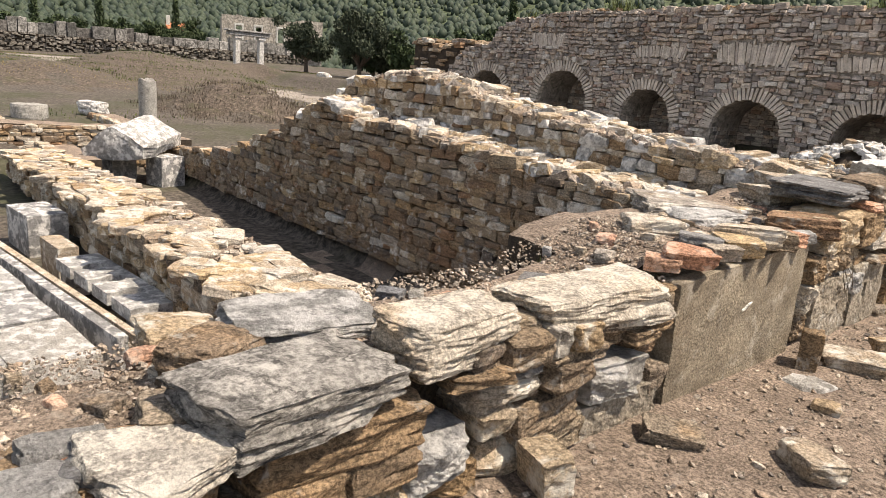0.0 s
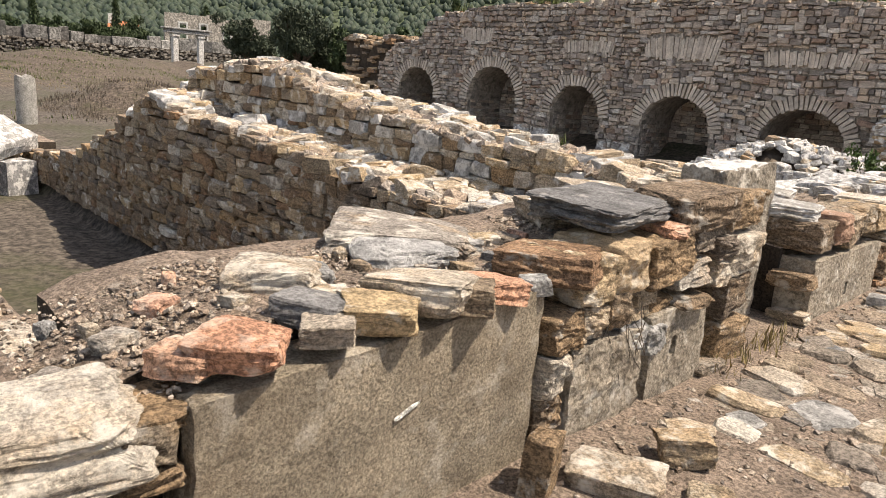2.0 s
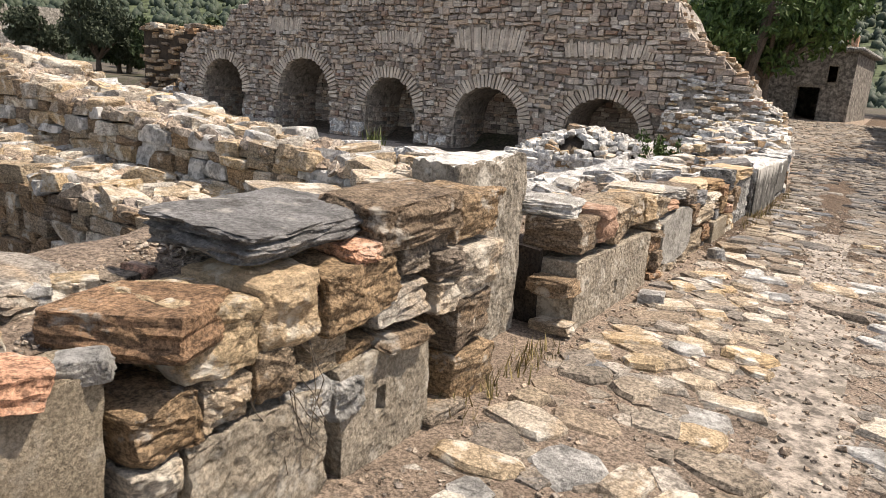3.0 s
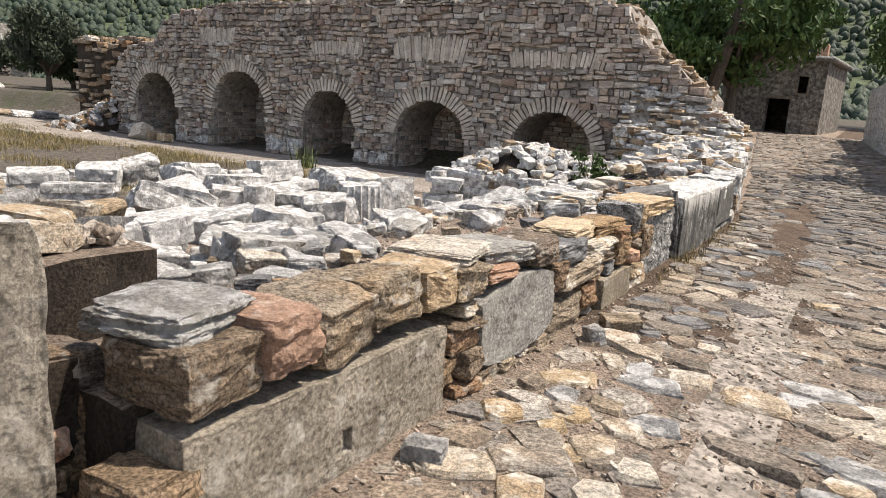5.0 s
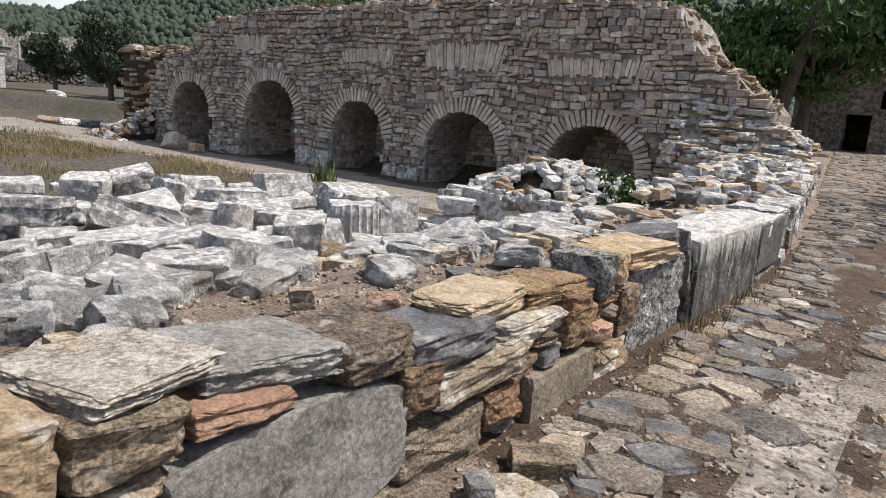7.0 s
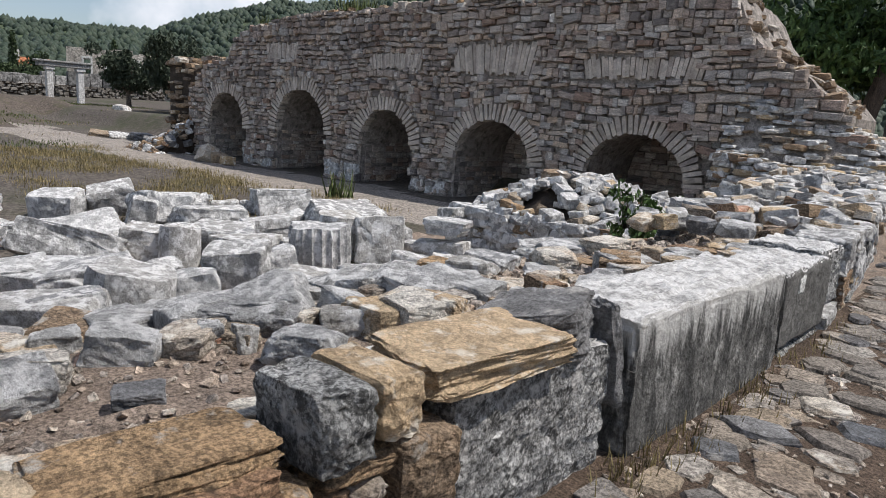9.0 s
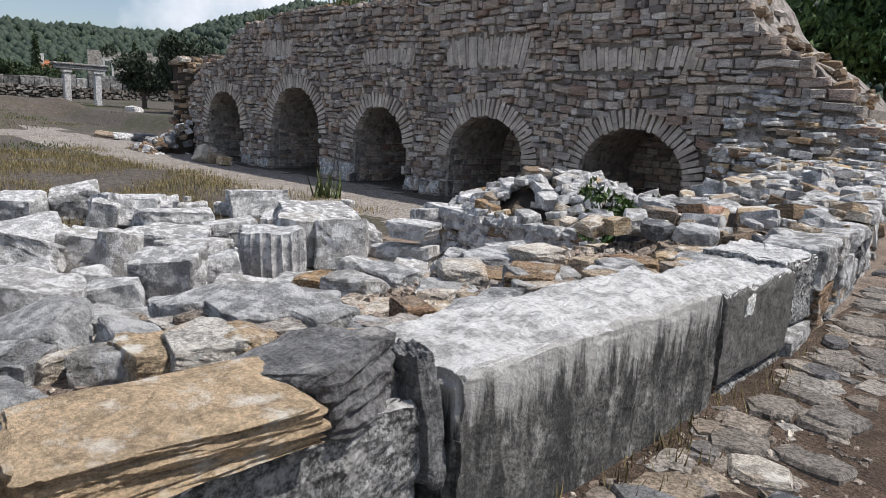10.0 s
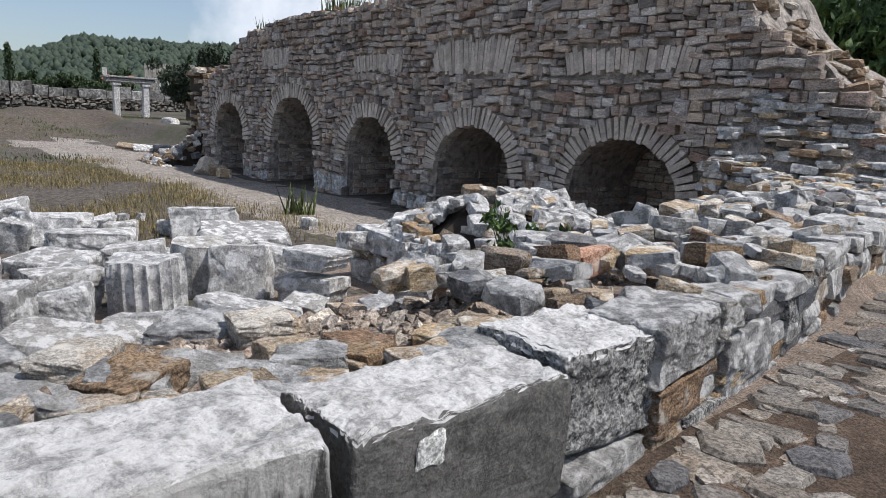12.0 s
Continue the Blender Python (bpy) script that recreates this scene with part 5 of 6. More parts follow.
yard_block(-7.36, 13.33, -0.65, 0.65, 0.43, 0.45, 71, "block")
yard_block(-6.88, 16.16, -0.65, 1.02, 0.66, 0.28, 58, "slab")
yard_block(-7.06, 16.93, -0.65, 0.96, 0.82, 0.23, 48, "boulder")
yard_block(-6.93, 18.02, -0.65, 1.17, 0.74, 0.26, 35, "block")
yard_block(-6.66, 14.53, -0.65, 0.95, 0.70, 0.27, 70, "dome")
yard_block(-6.70, 15.39, -0.65, 0.55, 0.48, 0.09, 56, "boulder")
yard_block(-6.68, 13.97, -0.65, 0.40, 0.35, 0.16, 75, "boulder")
yard_block(-5.00, 13.68, -0.35, 0.61, 0.46, 0.12, 63, "boulder")
yard_block(-5.62, 13.14, -0.40, 0.53, 0.41, 0.18, 82, "boulder")
yard_block(-5.58, 13.46, -0.40, 0.25, 0.19, 0.10, 79, "boulder")
yard_block(-13.55, 16.69, -0.65, 0.47, 0.35, 0.51, 73, "boulder")
yard_block(-13.90, 17.31, -0.65, 1.19, 0.94, 0.44, 87, "block")
yard_block(-13.48, 18.39, -0.65, 0.58, 0.36, 0.27, 73, "block")
yard_block(-11.06, 19.69, -0.65, 1.45, 1.08, 0.56, 80, "boulder")
yard_block(-6.28, 19.67, -0.40, 0.57, 0.52, 0.21, 48, "block")
yard_block(-4.70, 17.30, -0.20, 0.64, 0.59, 0.20, 74, "boulder")
yard_block(-5.06, 16.77, -0.30, 0.42, 0.29, 0.11, 69, "boulder")
yard_block(-7.26, 16.99, -0.65, 0.61, 0.39, 0.25, 85, "block")
yard_block(-9.73, 16.71, -0.65, 0.86, 0.71, 0.30, 93, "slab")
yard_block(-9.66, 19.68, -0.65, 0.67, 0.59, 0.34, 70, "block")
yard_block(-5.26, 18.78, -0.30, 0.54, 0.46, 0.23, 56, "boulder")
yard_block(-14.77, 14.06, -0.65, 1.02, 0.65, 0.43, 69, "slab")
yard_block(-11.34, 12.98, -0.45, 1.08, 0.65, 0.44, 51, "slab")
yard_block(-15.20, 15.69, -0.65, 0.87, 0.76, 0.41, 45, "block")
yard_block(-10.72, 12.04, -0.65, 0.34, 0.21, 0.25, 53, "slab")
yard_block(-9.39, 11.92, -0.65, 0.62, 0.56, 0.33, 53, "boulder")
yard_block(-7.82, 12.07, -0.45, 0.57, 0.35, 0.37, 72, "block")
yard_block(-8.47, 11.80, -0.65, 0.63, 0.40, 0.43, 75, "boulder")
yard_block(-9.61, 13.29, -0.65, 0.92, 0.77, 0.21, 71, "boulder")
yard_block(-7.46, 11.67, -0.65, 0.67, 0.63, 0.23, 64, "block")
yard_block(-9.11, 13.86, -0.65, 1.06, 0.93, 0.18, 38, "slab")
yard_block(-11.15, 14.65, -0.65, 1.40, 1.21, 0.35, 58, "boulder")
yard_block(-6.45, 12.02, -0.40, 0.84, 0.72, 0.19, 41, "boulder")
yard_block(-6.57, 12.06, -0.65, 0.90, 0.77, 0.14, 71, "block")
yard_block(-7.39, 13.15, -0.65, 0.97, 0.60, 0.40, 46, "slab")
yard_block(-5.74, 12.84, -0.50, 0.62, 0.50, 0.26, 59, "boulder")
yard_block(-12.32, 12.77, -0.65, 0.45, 0.31, 0.28, 55, "block")
yard_block(-10.05, 12.76, -0.65, 0.63, 0.44, 0.21, 66, "block")
yard_block(-9.39, 11.33, -0.65, 0.59, 0.51, 0.17, 64, "boulder")

# smaller lumps between them
for i in range(150):
    x, y = rng.uniform(-17, -5.5), rng.uniform(9.0, 20.0)
    if x > -7.5 and y < 11:
        continue
    w = rng.uniform(0.15, 0.5)
    yard_block(x, y, -0.85, w, w * 0.8, w * 0.5, rng.uniform(0, 180), "boulder")
for i in range(120):
    x, y = rng.uniform(-6.4, -2.6), rng.uniform(7.8, 21)
    w = rng.uniform(0.08, 0.3)
    top_stone(x, y, ground_z(x, y) + 0.02, w, w * 0.8, w * 0.4, rng.uniform(0, 180), pick(rng, (("warm", 6), ("marble", 4), ("brick", 1.5), ("dark", 1), ("schist", 2))))
for i in range(60):
    y = rng.uniform(0.2, 6.3)
    x = rng.uniform(-2.45, -1.72)
    w = rng.uniform(0.05, 0.14)
    top_stone(x, y, top1(y) - 0.04, w, w * 0.8, w * 0.4, rng.uniform(0, 180), pick(rng, (("warm", 6), ("marble", 2), ("brick", 2), ("dark", 1), ("schist", 3))))
for i in range(75):
    x, y = rng.uniform(-6.6, -2.5), rng.uniform(11.5, 18.5)
    w = rng.uniform(0.22, 0.5)
    top_stone(x, y, ground_z(x, y) + 0.1, w, w * 0.8, w * 0.5, rng.uniform(0, 180), pick(rng, (("warm", 4), ("marble", 7), ("schist", 0.8), ("dark", 0.8))))
for i in range(45):
    x, y = rng.uniform(-2.75, -2.2), rng.uniform(13.9, 17.3)
    w = rng.uniform(0.15, 0.36)
    top_stone(x, y, 0.55, w, w * 0.8, w * 0.4, rng.uniform(0, 180), pick(rng, (("warm", 4), ("marble", 5), ("schist", 3))))
# the pale lumpy crest of the back wall and the stones on the room wall
for i in range(280):
    back = i % 2
    x = rng.uniform(-11.8, -2.9)
    y = rng.uniform(7.35, 8.3) if back else rng.uniform(6.45, 7.3)
    zt = top_b(x) if back else top_a(x)
    w = rng.uniform(0.15, 0.45)
    ob = stone(ROCK["warm" if rng.random() < 0.7 else "marble"], bpy.data.objects["wall_back" if back else "wall_room_2"], rng, (x, y, zt + 0.0), (w, w * 0.75, w * rng.uniform(0.3, 0.5)), (rng.uniform(-14, 14), rng.uniform(-14, 14), rng.uniform(0, 180)), "top_stone")
for i in range(230):
    x, y = rng.uniform(-17, -2.8), rng.uniform(2.3, 3.3)
    w = rng.uniform(0.18, 0.5)
    stone(ROCK["warm"], bpy.data.objects["wall_latrine"], rng, (x, y, top_l(x) - 0.02), (w, w * 0.75, w * 0.25), (rng.uniform(-6, 6), rng.uniform(-6, 6), rng.uniform(0, 180)), "top_stone")
# white lumps filling the slope between the yard and the road wall
fill_rng = random.Random(404)
for i in range(95):
    x, y = fill_rng.uniform(-7.2, -3.3), fill_rng.uniform(9.2, 15.5)
    w = fill_rng.uniform(0.2, 0.55)
    yard_block(x, y, ground_z(x, y) + 0.06, w, w * 0.8, w * 0.5, fill_rng.uniform(0, 180), "boulder" if i % 3 else "block")

# stones strewn over the earth just behind the wall
for i in range(110):
    x, y = fill_rng.uniform(-5.4, -2.85), fill_rng.uniform(9.0, 14.2)
    w = fill_rng.uniform(0.14, 0.42) * (1.25 if x < -3.8 else 0.8)
    if i % 4 == 0:
        top_stone(x, y, ground_z(x, y) + 0.04, w, w * 0.8, w * 0.4, fill_rng.uniform(0, 180), "warm" if i % 8 else "schist")
    else:
        yard_block(x, y, ground_z(x, y) + 0.05, w, w * 0.8, w * 0.5, fill_rng.uniform(0, 180), "boulder")

# ---- latrine ----


def slab_thing(name, x0, x1, y0, y1, z0, z1, mat, label, category, seed, yaw=6, detail=2):
    bm = bm_rock(random.Random(seed), boxy=0.02, chamfer=0.04, detail=detail, amp=0.012)
    for v in bm.verts:
        v.co = Vector((v.co.x * (x1 - x0), v.co.y * (y1 - y0), v.co.z * (z1 - z0)))
    ob = part(name, bm, M[mat])
    ob.matrix_world = pose((x0 + x1) / 2, (y0 + y1) / 2, (z0 + z1) / 2, 0, 0, yaw)
    return tagged(ob, label, category)


for i, (x, y, w) in enumerate(((-6.75, 1.10, 1.1), (-7.85, 0.98, 1.05), (-8.95, 0.86, 1.1), (-10.1, 0.74, 1.15), (-6.9, 0.36, 1.2), (-8.15, 0.23, 1.2), (-9.4, 0.1, 1.2))):
    slab_thing("paving_slab", x - w / 2, x + w / 2, y - 0.36, y + 0.36, -1.5, -1.12 + 0.01 * (i % 3), "marble", "large pale paving slab of the latrine floor", "paving slab", 400 + i)
slab_thing("channel_kerb", -11.6, -6.4, 1.33, 1.45, -1.5, -1.10, "marble", "long pale stone kerb of the water channel", "kerb", 410, 8)
slab_thing("channel_kerb", -11.6, -6.5, 1.52, 1.60, -1.5, -1.14, "warm", "second narrow stone kerb of the water channel", "kerb", 411, 8)
slab_thing("stone_support", -10.1, -9.4, 1.75, 2.0, -1.5, -0.95, "warm", "small ochre stone bracket by the wall", "stone block", 412)
slab_thing("stone_block", -11.9, -10.9, 1.65, 2.2, -1.5, -0.85, "marble", "white broken marble block beside the seats", "stone block", 413)


def seat_bench(x0, x1, y0, y1, top, holes):
    """A marble latrine bench with keyhole notches cut into its front edge."""
    bm = bmesh.new()
    pts = [(x0, y1), (x0, y0)]
    for c in holes:
        pts += [(c - 0.06, y0), (c - 0.06, y0 + 0.14)]
        pts += [(c - 0.13 * math.cos(a), y0 + 0.26 - 0.13 * math.sin(a - 0.0) * -1) for a in [math.pi * k / 6 for k in range(7)]]
        pts += [(c + 0.06, y0 + 0.14), (c + 0.06, y0)]
    pts += [(x1, y0), (x1, y1)]
    f = bm.faces.new([bm.verts.new((x, y, top)) for x, y in pts])
    r = bmesh.ops.extrude_face_region(bm, geom=[f])
    for v in [g for g in r["geom"] if isinstance(g, bmesh.types.BMVert)]:
        v.co.z -= 0.14
    bench = new("latrine_bench")
    bench.location = ((x0 + x1) / 2, (y0 + y1) / 2, top - 0.4)
    tagged(bench, "white marble latrine bench with keyhole seats", "bench")
    inv = Matrix.Translation(-bench.location)
    seat = part("seat", bm, M["marble"], bench)
    seat.matrix_parent_inverse = inv
    for x in (x0 + 0.12, x1 - 0.12):
        b2 = bm_rock(random.Random(int(x * 10)), boxy=0.04, chamfer=0.06, detail=1, amp=0.02)
        for v in b2.verts:
            v.co = Vector((x + v.co.x * 0.18, (y0 + y1) / 2 + v.co.y * (y1 - y0) * 0.9, top - 0.14 - 0.16 + v.co.z * 0.34))
        leg = part("support", b2, M["marble"], bench)
        leg.matrix_parent_inverse = inv
    bench.rotation_euler = (0, 0, radians(6))


seat_bench(-9.15, -6.95, 1.82, 2.32, -1.0, (-8.6, -8.05, -7.5))

# ---- gable stone and column beyond the room ----
bm = bmesh.new()
sec = ((-0.62, 0), (0.62, 0), (0.72, 0.28), (0.1, 0.72), (-0.08, 0.72), (-0.72, 0.28))
f = bm.faces.new([bm.verts.new((x, -0.95, z)) for x, z in sec])
r = bmesh.ops.extrude_face_region(bm, geom=[f])
for v in [g for g in r["geom"] if isinstance(g, bmesh.types.BMVert)]:
    v.co.y += 1.9
bmesh.ops.triangulate(bm, faces=bm.faces)
bmesh.ops.subdivide_edges(bm, edges=bm.edges, cuts=3, use_grid_fill=True)
bm.normal_update()
for v in bm.verts:
    v.co += v.normal * (0.10 * noise.noise(v.co * 1.6) + 0.05 * noise.noise(v.co * 5))
gable = part("gabled_lid", bm, M["marble"])
gable.matrix_world = pose(-18.3, 5.35, -1.02, 4, -6, 48) @ Matrix.Scale(1.12, 4)
tagged(gable, "bleached marble gabled tomb lid on a stone block", "stone lid")
for x, y in ((-18.6, 5.0), (-17.7, 5.9)):
    slab_thing("stone_block", x - 0.3, x + 0.3, y - 0.35, y + 0.35, -1.8, -1.0, "marble", "upright grey block carrying the tomb lid", "stone block", 420, 20)


def standing_column(x, y, r, h, label, seed):
    g = ground_z(x, y)
    bm = bm_drum(seed, 0, 0.015)
    for v in bm.verts:
        v.co = Vector((v.co.x * 2 * r * (1 - 0.06 * v.co.z), v.co.y * 2 * r, (v.co.z + 0.5) * h))
    ob = part("column", bm, M["palegrey"])
    ob.location = (x, y, g - 0.05)
    return tagged(ob, label, "column")


standing_column(-25.8, 8.03, 0.30, 1.55, "lone standing grey column shaft", 11)
standing_column(-26.7, 4.5, 0.55, 0.5, "short broken column stump", 12)
ob = new("loose_stone", HERO["marble"][2])
ob.matrix_world = pose(-27.8, 6.75, ground_z(-27.8, 6.75) + 0.22, 0, 0, 30) @ Matrix.Diagonal((1.0, 0.7, 0.6, 1))
tagged(ob, "white marble lump on the bare ground", "stone")
cross_wall("wall_far_room", -27, -19.4, 6.4, 7.2, -1.8, lambda x: -0.75, "low dry-stone wall of tan rubble", 51, mixed=(("warm", 6), ("schist", 4)))
cross_wall("wall_far_latrine", -27, -17.2, 3.5, 4.3, -1.8, lambda x: -0.95, "low dry-stone wall of ochre rubble", 52, mixed=(("warm", 8), ("schist", 3)))
core = wall_core("wall_left", -20.9, -20.13, 1.8, 6.398, -1.9, lambda x, y: -0.52 - 0.03 * (y - 4), "low dry-stone cross wall of tan rubble", step=0.3)
lay(core, random.Random(53), (-20.0, 1.8), (0, 1), 0, 4.6, -1.7, lambda s: -0.42 - 0.03 * s, mixed=(("schist", 6), ("warm", 5)), low=0.08, high=0.17, wide=(0.2, 0.5), deep=0.3)

# ---- portico, far terrace wall and ruined building ----
portico = new("portico")
portico.location = (-83, 38.0, ground_z(-83, 38.0))
tagged(portico, "two square marble pillars carrying a dark lintel", "portico")
for k in (-1, 1):
    bm = bmesh.new()
    bm_box(bm, -0.32, 0.32, k * 1.55 - 0.32, k * 1.55 + 0.32, -0.1, 3.4)
    bm_box(bm, -0.42, 0.42, k * 1.55 - 0.46, k * 1.55 + 0.46, 3.402, 3.75)
    bmesh.ops.bevel(bm, geom=list(bm.edges), offset=0.04, segments=1, affect="EDGES")
    part("pillar", bm, M["marble"], portico)
bm = bmesh.new()
bm_box(bm, -0.5, 0.5, -2.7, 2.5, 3.755, 4.2)
bm_box(bm, -0.65, 0.65, -2.95, 2.7, 4.204, 4.42)
bmesh.ops.bevel(bm, geom=list(bm.edges), offset=0.05, segments=1, affect="EDGES")
part("lintel", bm, M["rough"], portico, "dark weathered stone lintel")

rng = random.Random(81)
COPING = [finish("coping", bm_rock(random.Random(720 + j), boxy=0.09, chamfer=0.14, detail=1, amp=0.06), M["farcoping"]) for j in range(6)]
fw = wall_core("wall_terrace", -113, -111.4, 8, 62, -1.0, lambda x, y: 2.4, "low terrace wall of grey rubble", step=0.8)
its = []
for j in range(10):
    y = 8
    while y < 62:
        w = rng.uniform(0.5, 1.1)
        its.append(((y, -0.08, -0.4 + j * 0.29 + rng.uniform(-0.12, 0.12)), (w * rng.uniform(0.3, 0.5), rng.uniform(0.1, 0.5), rng.uniform(0.08, 0.19)), rng.uniform(-0.25, 0.25)))
        y += w
vs, fs = chips(its)
me = bpy.data.meshes.new("terrace_stones")
me.from_pydata([(-111.45 - y, x, z) for x, y, z in vs], [], fs)
me.materials.append(M["farrubble"])
st = tagged(new("terrace_stones", me), "grey rubble facing", kind="stuff")
st.parent = fw
y = 8.5
while y < 61:
    w = rng.uniform(1.1, 2.1)
    tall = rng.uniform(1.2, 2.2)
    stone(COPING, fw, rng, (-112.0 + rng.uniform(-0.15, 0.15), y + w / 2, 2.3 + tall / 2), (1.3, w * 1.02, tall), (0, rng.uniform(-2, 2), rng.uniform(-5, 5)), "coping_block")
    y += w

bld = new("ruined_building")
bld.location = (-122, 60.5, 1.0)
bld.rotation_euler = (0, 0, radians(-21))
tagged(bld, "roofless pale stone building with arched windows", "building")
bm = bmesh.new()
wins = [(-6.0, 0.5), (-2.6, 0.5), (1.4, 0.5), (4.6, 0.5)]
xs = [-9.0]
for c, hw in wins:
    xs += [c - hw, c + hw]
xs.append(9.0)
for i in range(len(xs) - 1):
    a, b = xs[i] + (0.001 if i else 0), xs[i + 1]
    if i % 2:
        bm_box(bm, -0.4, 0.4, a, b, 0, 3.6)
        bm_box(bm, -0.4, 0.4, a, b, 5.9, 7.6 + 0.3 * math.sin(i))
    else:
        bm_box(bm, -0.4, 0.4, a, b, 0, 7.7 + 0.3 * math.sin(i * 1.7))
for k in (-1, 1):
    bm_box(bm, -9, -0.402, k * 8.7 - 0.3, k * 8.7 + 0.3, 0, 7.4)
part("wall", bm, M["farstone"], bld)
for c, hw in wins:
    bm = bmesh.new()
    for k in (-1, 1):
        bm_box(bm, 0.3, 0.5, c + k * (hw + 0.16) - 0.14, c + k * (hw + 0.16) + 0.14, 3.5, 6.1)
    surround = part("window_frame", bm, M["lichen"], bld, "pale stone window surround")
    bm = bmesh.new()
    bm_box(bm, 0.3, 0.5, c - hw - 0.3, c + hw + 0.3, 6.104, 6.4)
    part("lintel", bm, M["lichen"], surround)

cottage = new("village_house")
cottage.location = (-158.0, 56.5, 3.0)
cottage.rotation_euler = (0, 0, radians(-20))
tagged(cottage, "small white house with an orange tiled roof", "house")
bm = bmesh.new()
bm_box(bm, -3, 3, -2.6, 2.6, -1, 3.0)
part("wall", bm, M["lichen"], cottage)
bm = bmesh.new()
sec = ((-3.3, 3.0), (3.3, 3.0), (0.0, 4.7))
f = bm.faces.new([bm.verts.new((x, -3.0, z + 0.01)) for x, z in sec])
rr = bmesh.ops.extrude_face_region(bm, geom=[f])
for v in [g for g in rr["geom"] if isinstance(g, bmesh.types.BMVert)]:
    v.co.y += 6.0
part("roof", bm, M["rooftile"], cottage, "orange tiled roof")
bm = bmesh.new()
bm_box(bm, 0.6, 1.4, -2.9, -2.1, 3.5, 6.0)
part("chimney", bm, M["lichen"], cottage)

# ---- house and walls by the upper road ----
DRESSED = [finish("dressed_stone", bm_rock(random.Random(700 + j), boxy=0.03, chamfer=0.07, detail=1, amp=0.02), M["marble"]) for j in range(6)]
hz = ground_z(-4.7, 48)
house = new("stone_house")
house.location = (-4.7, 48.0, hz)
house.rotation_euler = (0, 0, radians(-5))
tagged(house, "abandoned grey stone house with a dark doorway and window", "house")
for x0, x1, z0, z1 in ((-3.0, -0.62, -0.3, 3.7), (-0.619, 0.56, 1.75, 3.7), (0.561, 0.75, -0.3, 3.7), (0.751, 1.35, -0.3, 2.0), (0.751, 1.35, 3.0, 3.7), (1.351, 2.1, -0.3, 3.7)):
    bm = bmesh.new()
    bm_box(bm, x0, x1, -0.3, 0.3, z0, z1)
    part("wall", bm, M["farstone2"], house)
for x0, x1, y0, y1 in ((-3.0, -2.5, 0.302, 6), (1.6, 2.1, 0.302, 6), (-3.0, 2.1, 6.002, 6.5)):
    bm = bmesh.new()
    bm_box(bm, x0, x1, y0, y1, -0.3, 3.65)
    part("wall", bm, M["farstone2"], house)
bm = bmesh.new()
bm_box(bm, -3.3, 2.4, -0.6, 6.8, 3.71, 3.95)
bmesh.ops.bevel(bm, geom=list(bm.edges), offset=0.08, segments=1, affect="EDGES")
part("roof", bm, M["rough"], house, "flat overgrown earth roof")
bm = bmesh.new()
bm_box(bm, 1.2, 1.75, 1.0, 1.5, 3.955, 4.7)
bmesh.ops.bevel(bm, geom=list(bm.edges), offset=0.04, segments=1, affect="EDGES")
part("chimney", bm, M["brick"], house, "weathered brick chimney")
bm = bmesh.new()
for x0, x1, z0, z1 in ((0.75, 0.82, 2.0, 3.0), (1.28, 1.35, 2.0, 3.0), (0.822, 1.278, 2.92, 3.0)):
    bm_box(bm, x0, x1, -0.34, -0.2, z0, z1)
frame_w = part("window_frame", bm, M["wood"], house, "weathered grey wooden window frame")
bm = bmesh.new()
bm_box(bm, 0.822, 1.278, -0.38, -0.2, 2.0, 2.07)
part("sill", bm, M["wood"], frame_w)
bm = bmesh.new()
bm_box(bm, -0.8, 0.74, -0.34, 0.2, 1.76, 1.9)
part("door_lintel", bm, M["wood"], house, "grey wooden door lintel")

rng = random.Random(91)
bw = new("block_wall")
bw.location = (0.55, 34, ground_z(0.55, 34))
tagged(bw, "tall roadside wall of large dressed stone blocks", "wall", kind="structure")
w_way = Vector((-2.0, 20, 0)).normalized()
turn = math.degrees(math.atan2(w_way.y, w_way.x))
bm = bmesh.new()
bm_box(bm, -10, 10, -1.0, -0.3, -1.0, 2.75)
hb = part("core", bm, M["mortar"], bw)
hb.rotation_euler = (0, 0, radians(turn))
bpy.context.view_layer.update()
for j in range(7):
    s = -10.0
    while s < 10:
        w = rng.uniform(0.6, 1.3)
        p = bw.location + w_way * (s + w / 2) - Vector((-w_way.y, w_way.x, 0)) * 0.18
        stone(DRESSED, bw, rng, (p.x, p.y, bw.location.z - 0.15 + j * 0.45), (w, 0.42, 0.45), (0, 0, turn), "block")
        s += w

# ---- road paving ----
rng = random.Random(101)


def bm_paver(seed):
    """A worn flat stone with an irregular outline and a rounded rim, in a unit box."""
    rg = random.Random(seed)
    bm = bmesh.new()
    n = rg.choice((5, 6, 7, 8))
    angs = sorted(2 * math.pi * (i + rg.uniform(-0.3, 0.3)) / n for i in range(n))
    ring = [(math.cos(a) / max(abs(math.cos(a)), abs(math.sin(a)), 0.8) * 0.5 * rg.uniform(0.82, 1.05), math.sin(a) / max(abs(math.cos(a)), abs(math.sin(a)), 0.8) * 0.5 * rg.uniform(0.82, 1.05)) for a in angs]
    rows = [[bm.verts.new((x * k, y * k, z + rg.uniform(-0.04, 0.04))) for x, y in ring] for k, z in ((1.0, -0.5), (1.0, 0.2), (0.86, 0.5))]
    for p, q in zip(rows, rows[1:]):
        for i in range(n):
            bm.faces.new((p[i], p[(i + 1) % n], q[(i + 1) % n], q[i]))
    top = bm.verts.new((rg.uniform(-0.1, 0.1), rg.uniform(-0.1, 0.1), 0.5 + rg.uniform(-0.05, 0.1)))
    for i in range(n):
        bm.faces.new((rows[2][i], rows[2][(i + 1) % n], top))
    return bm


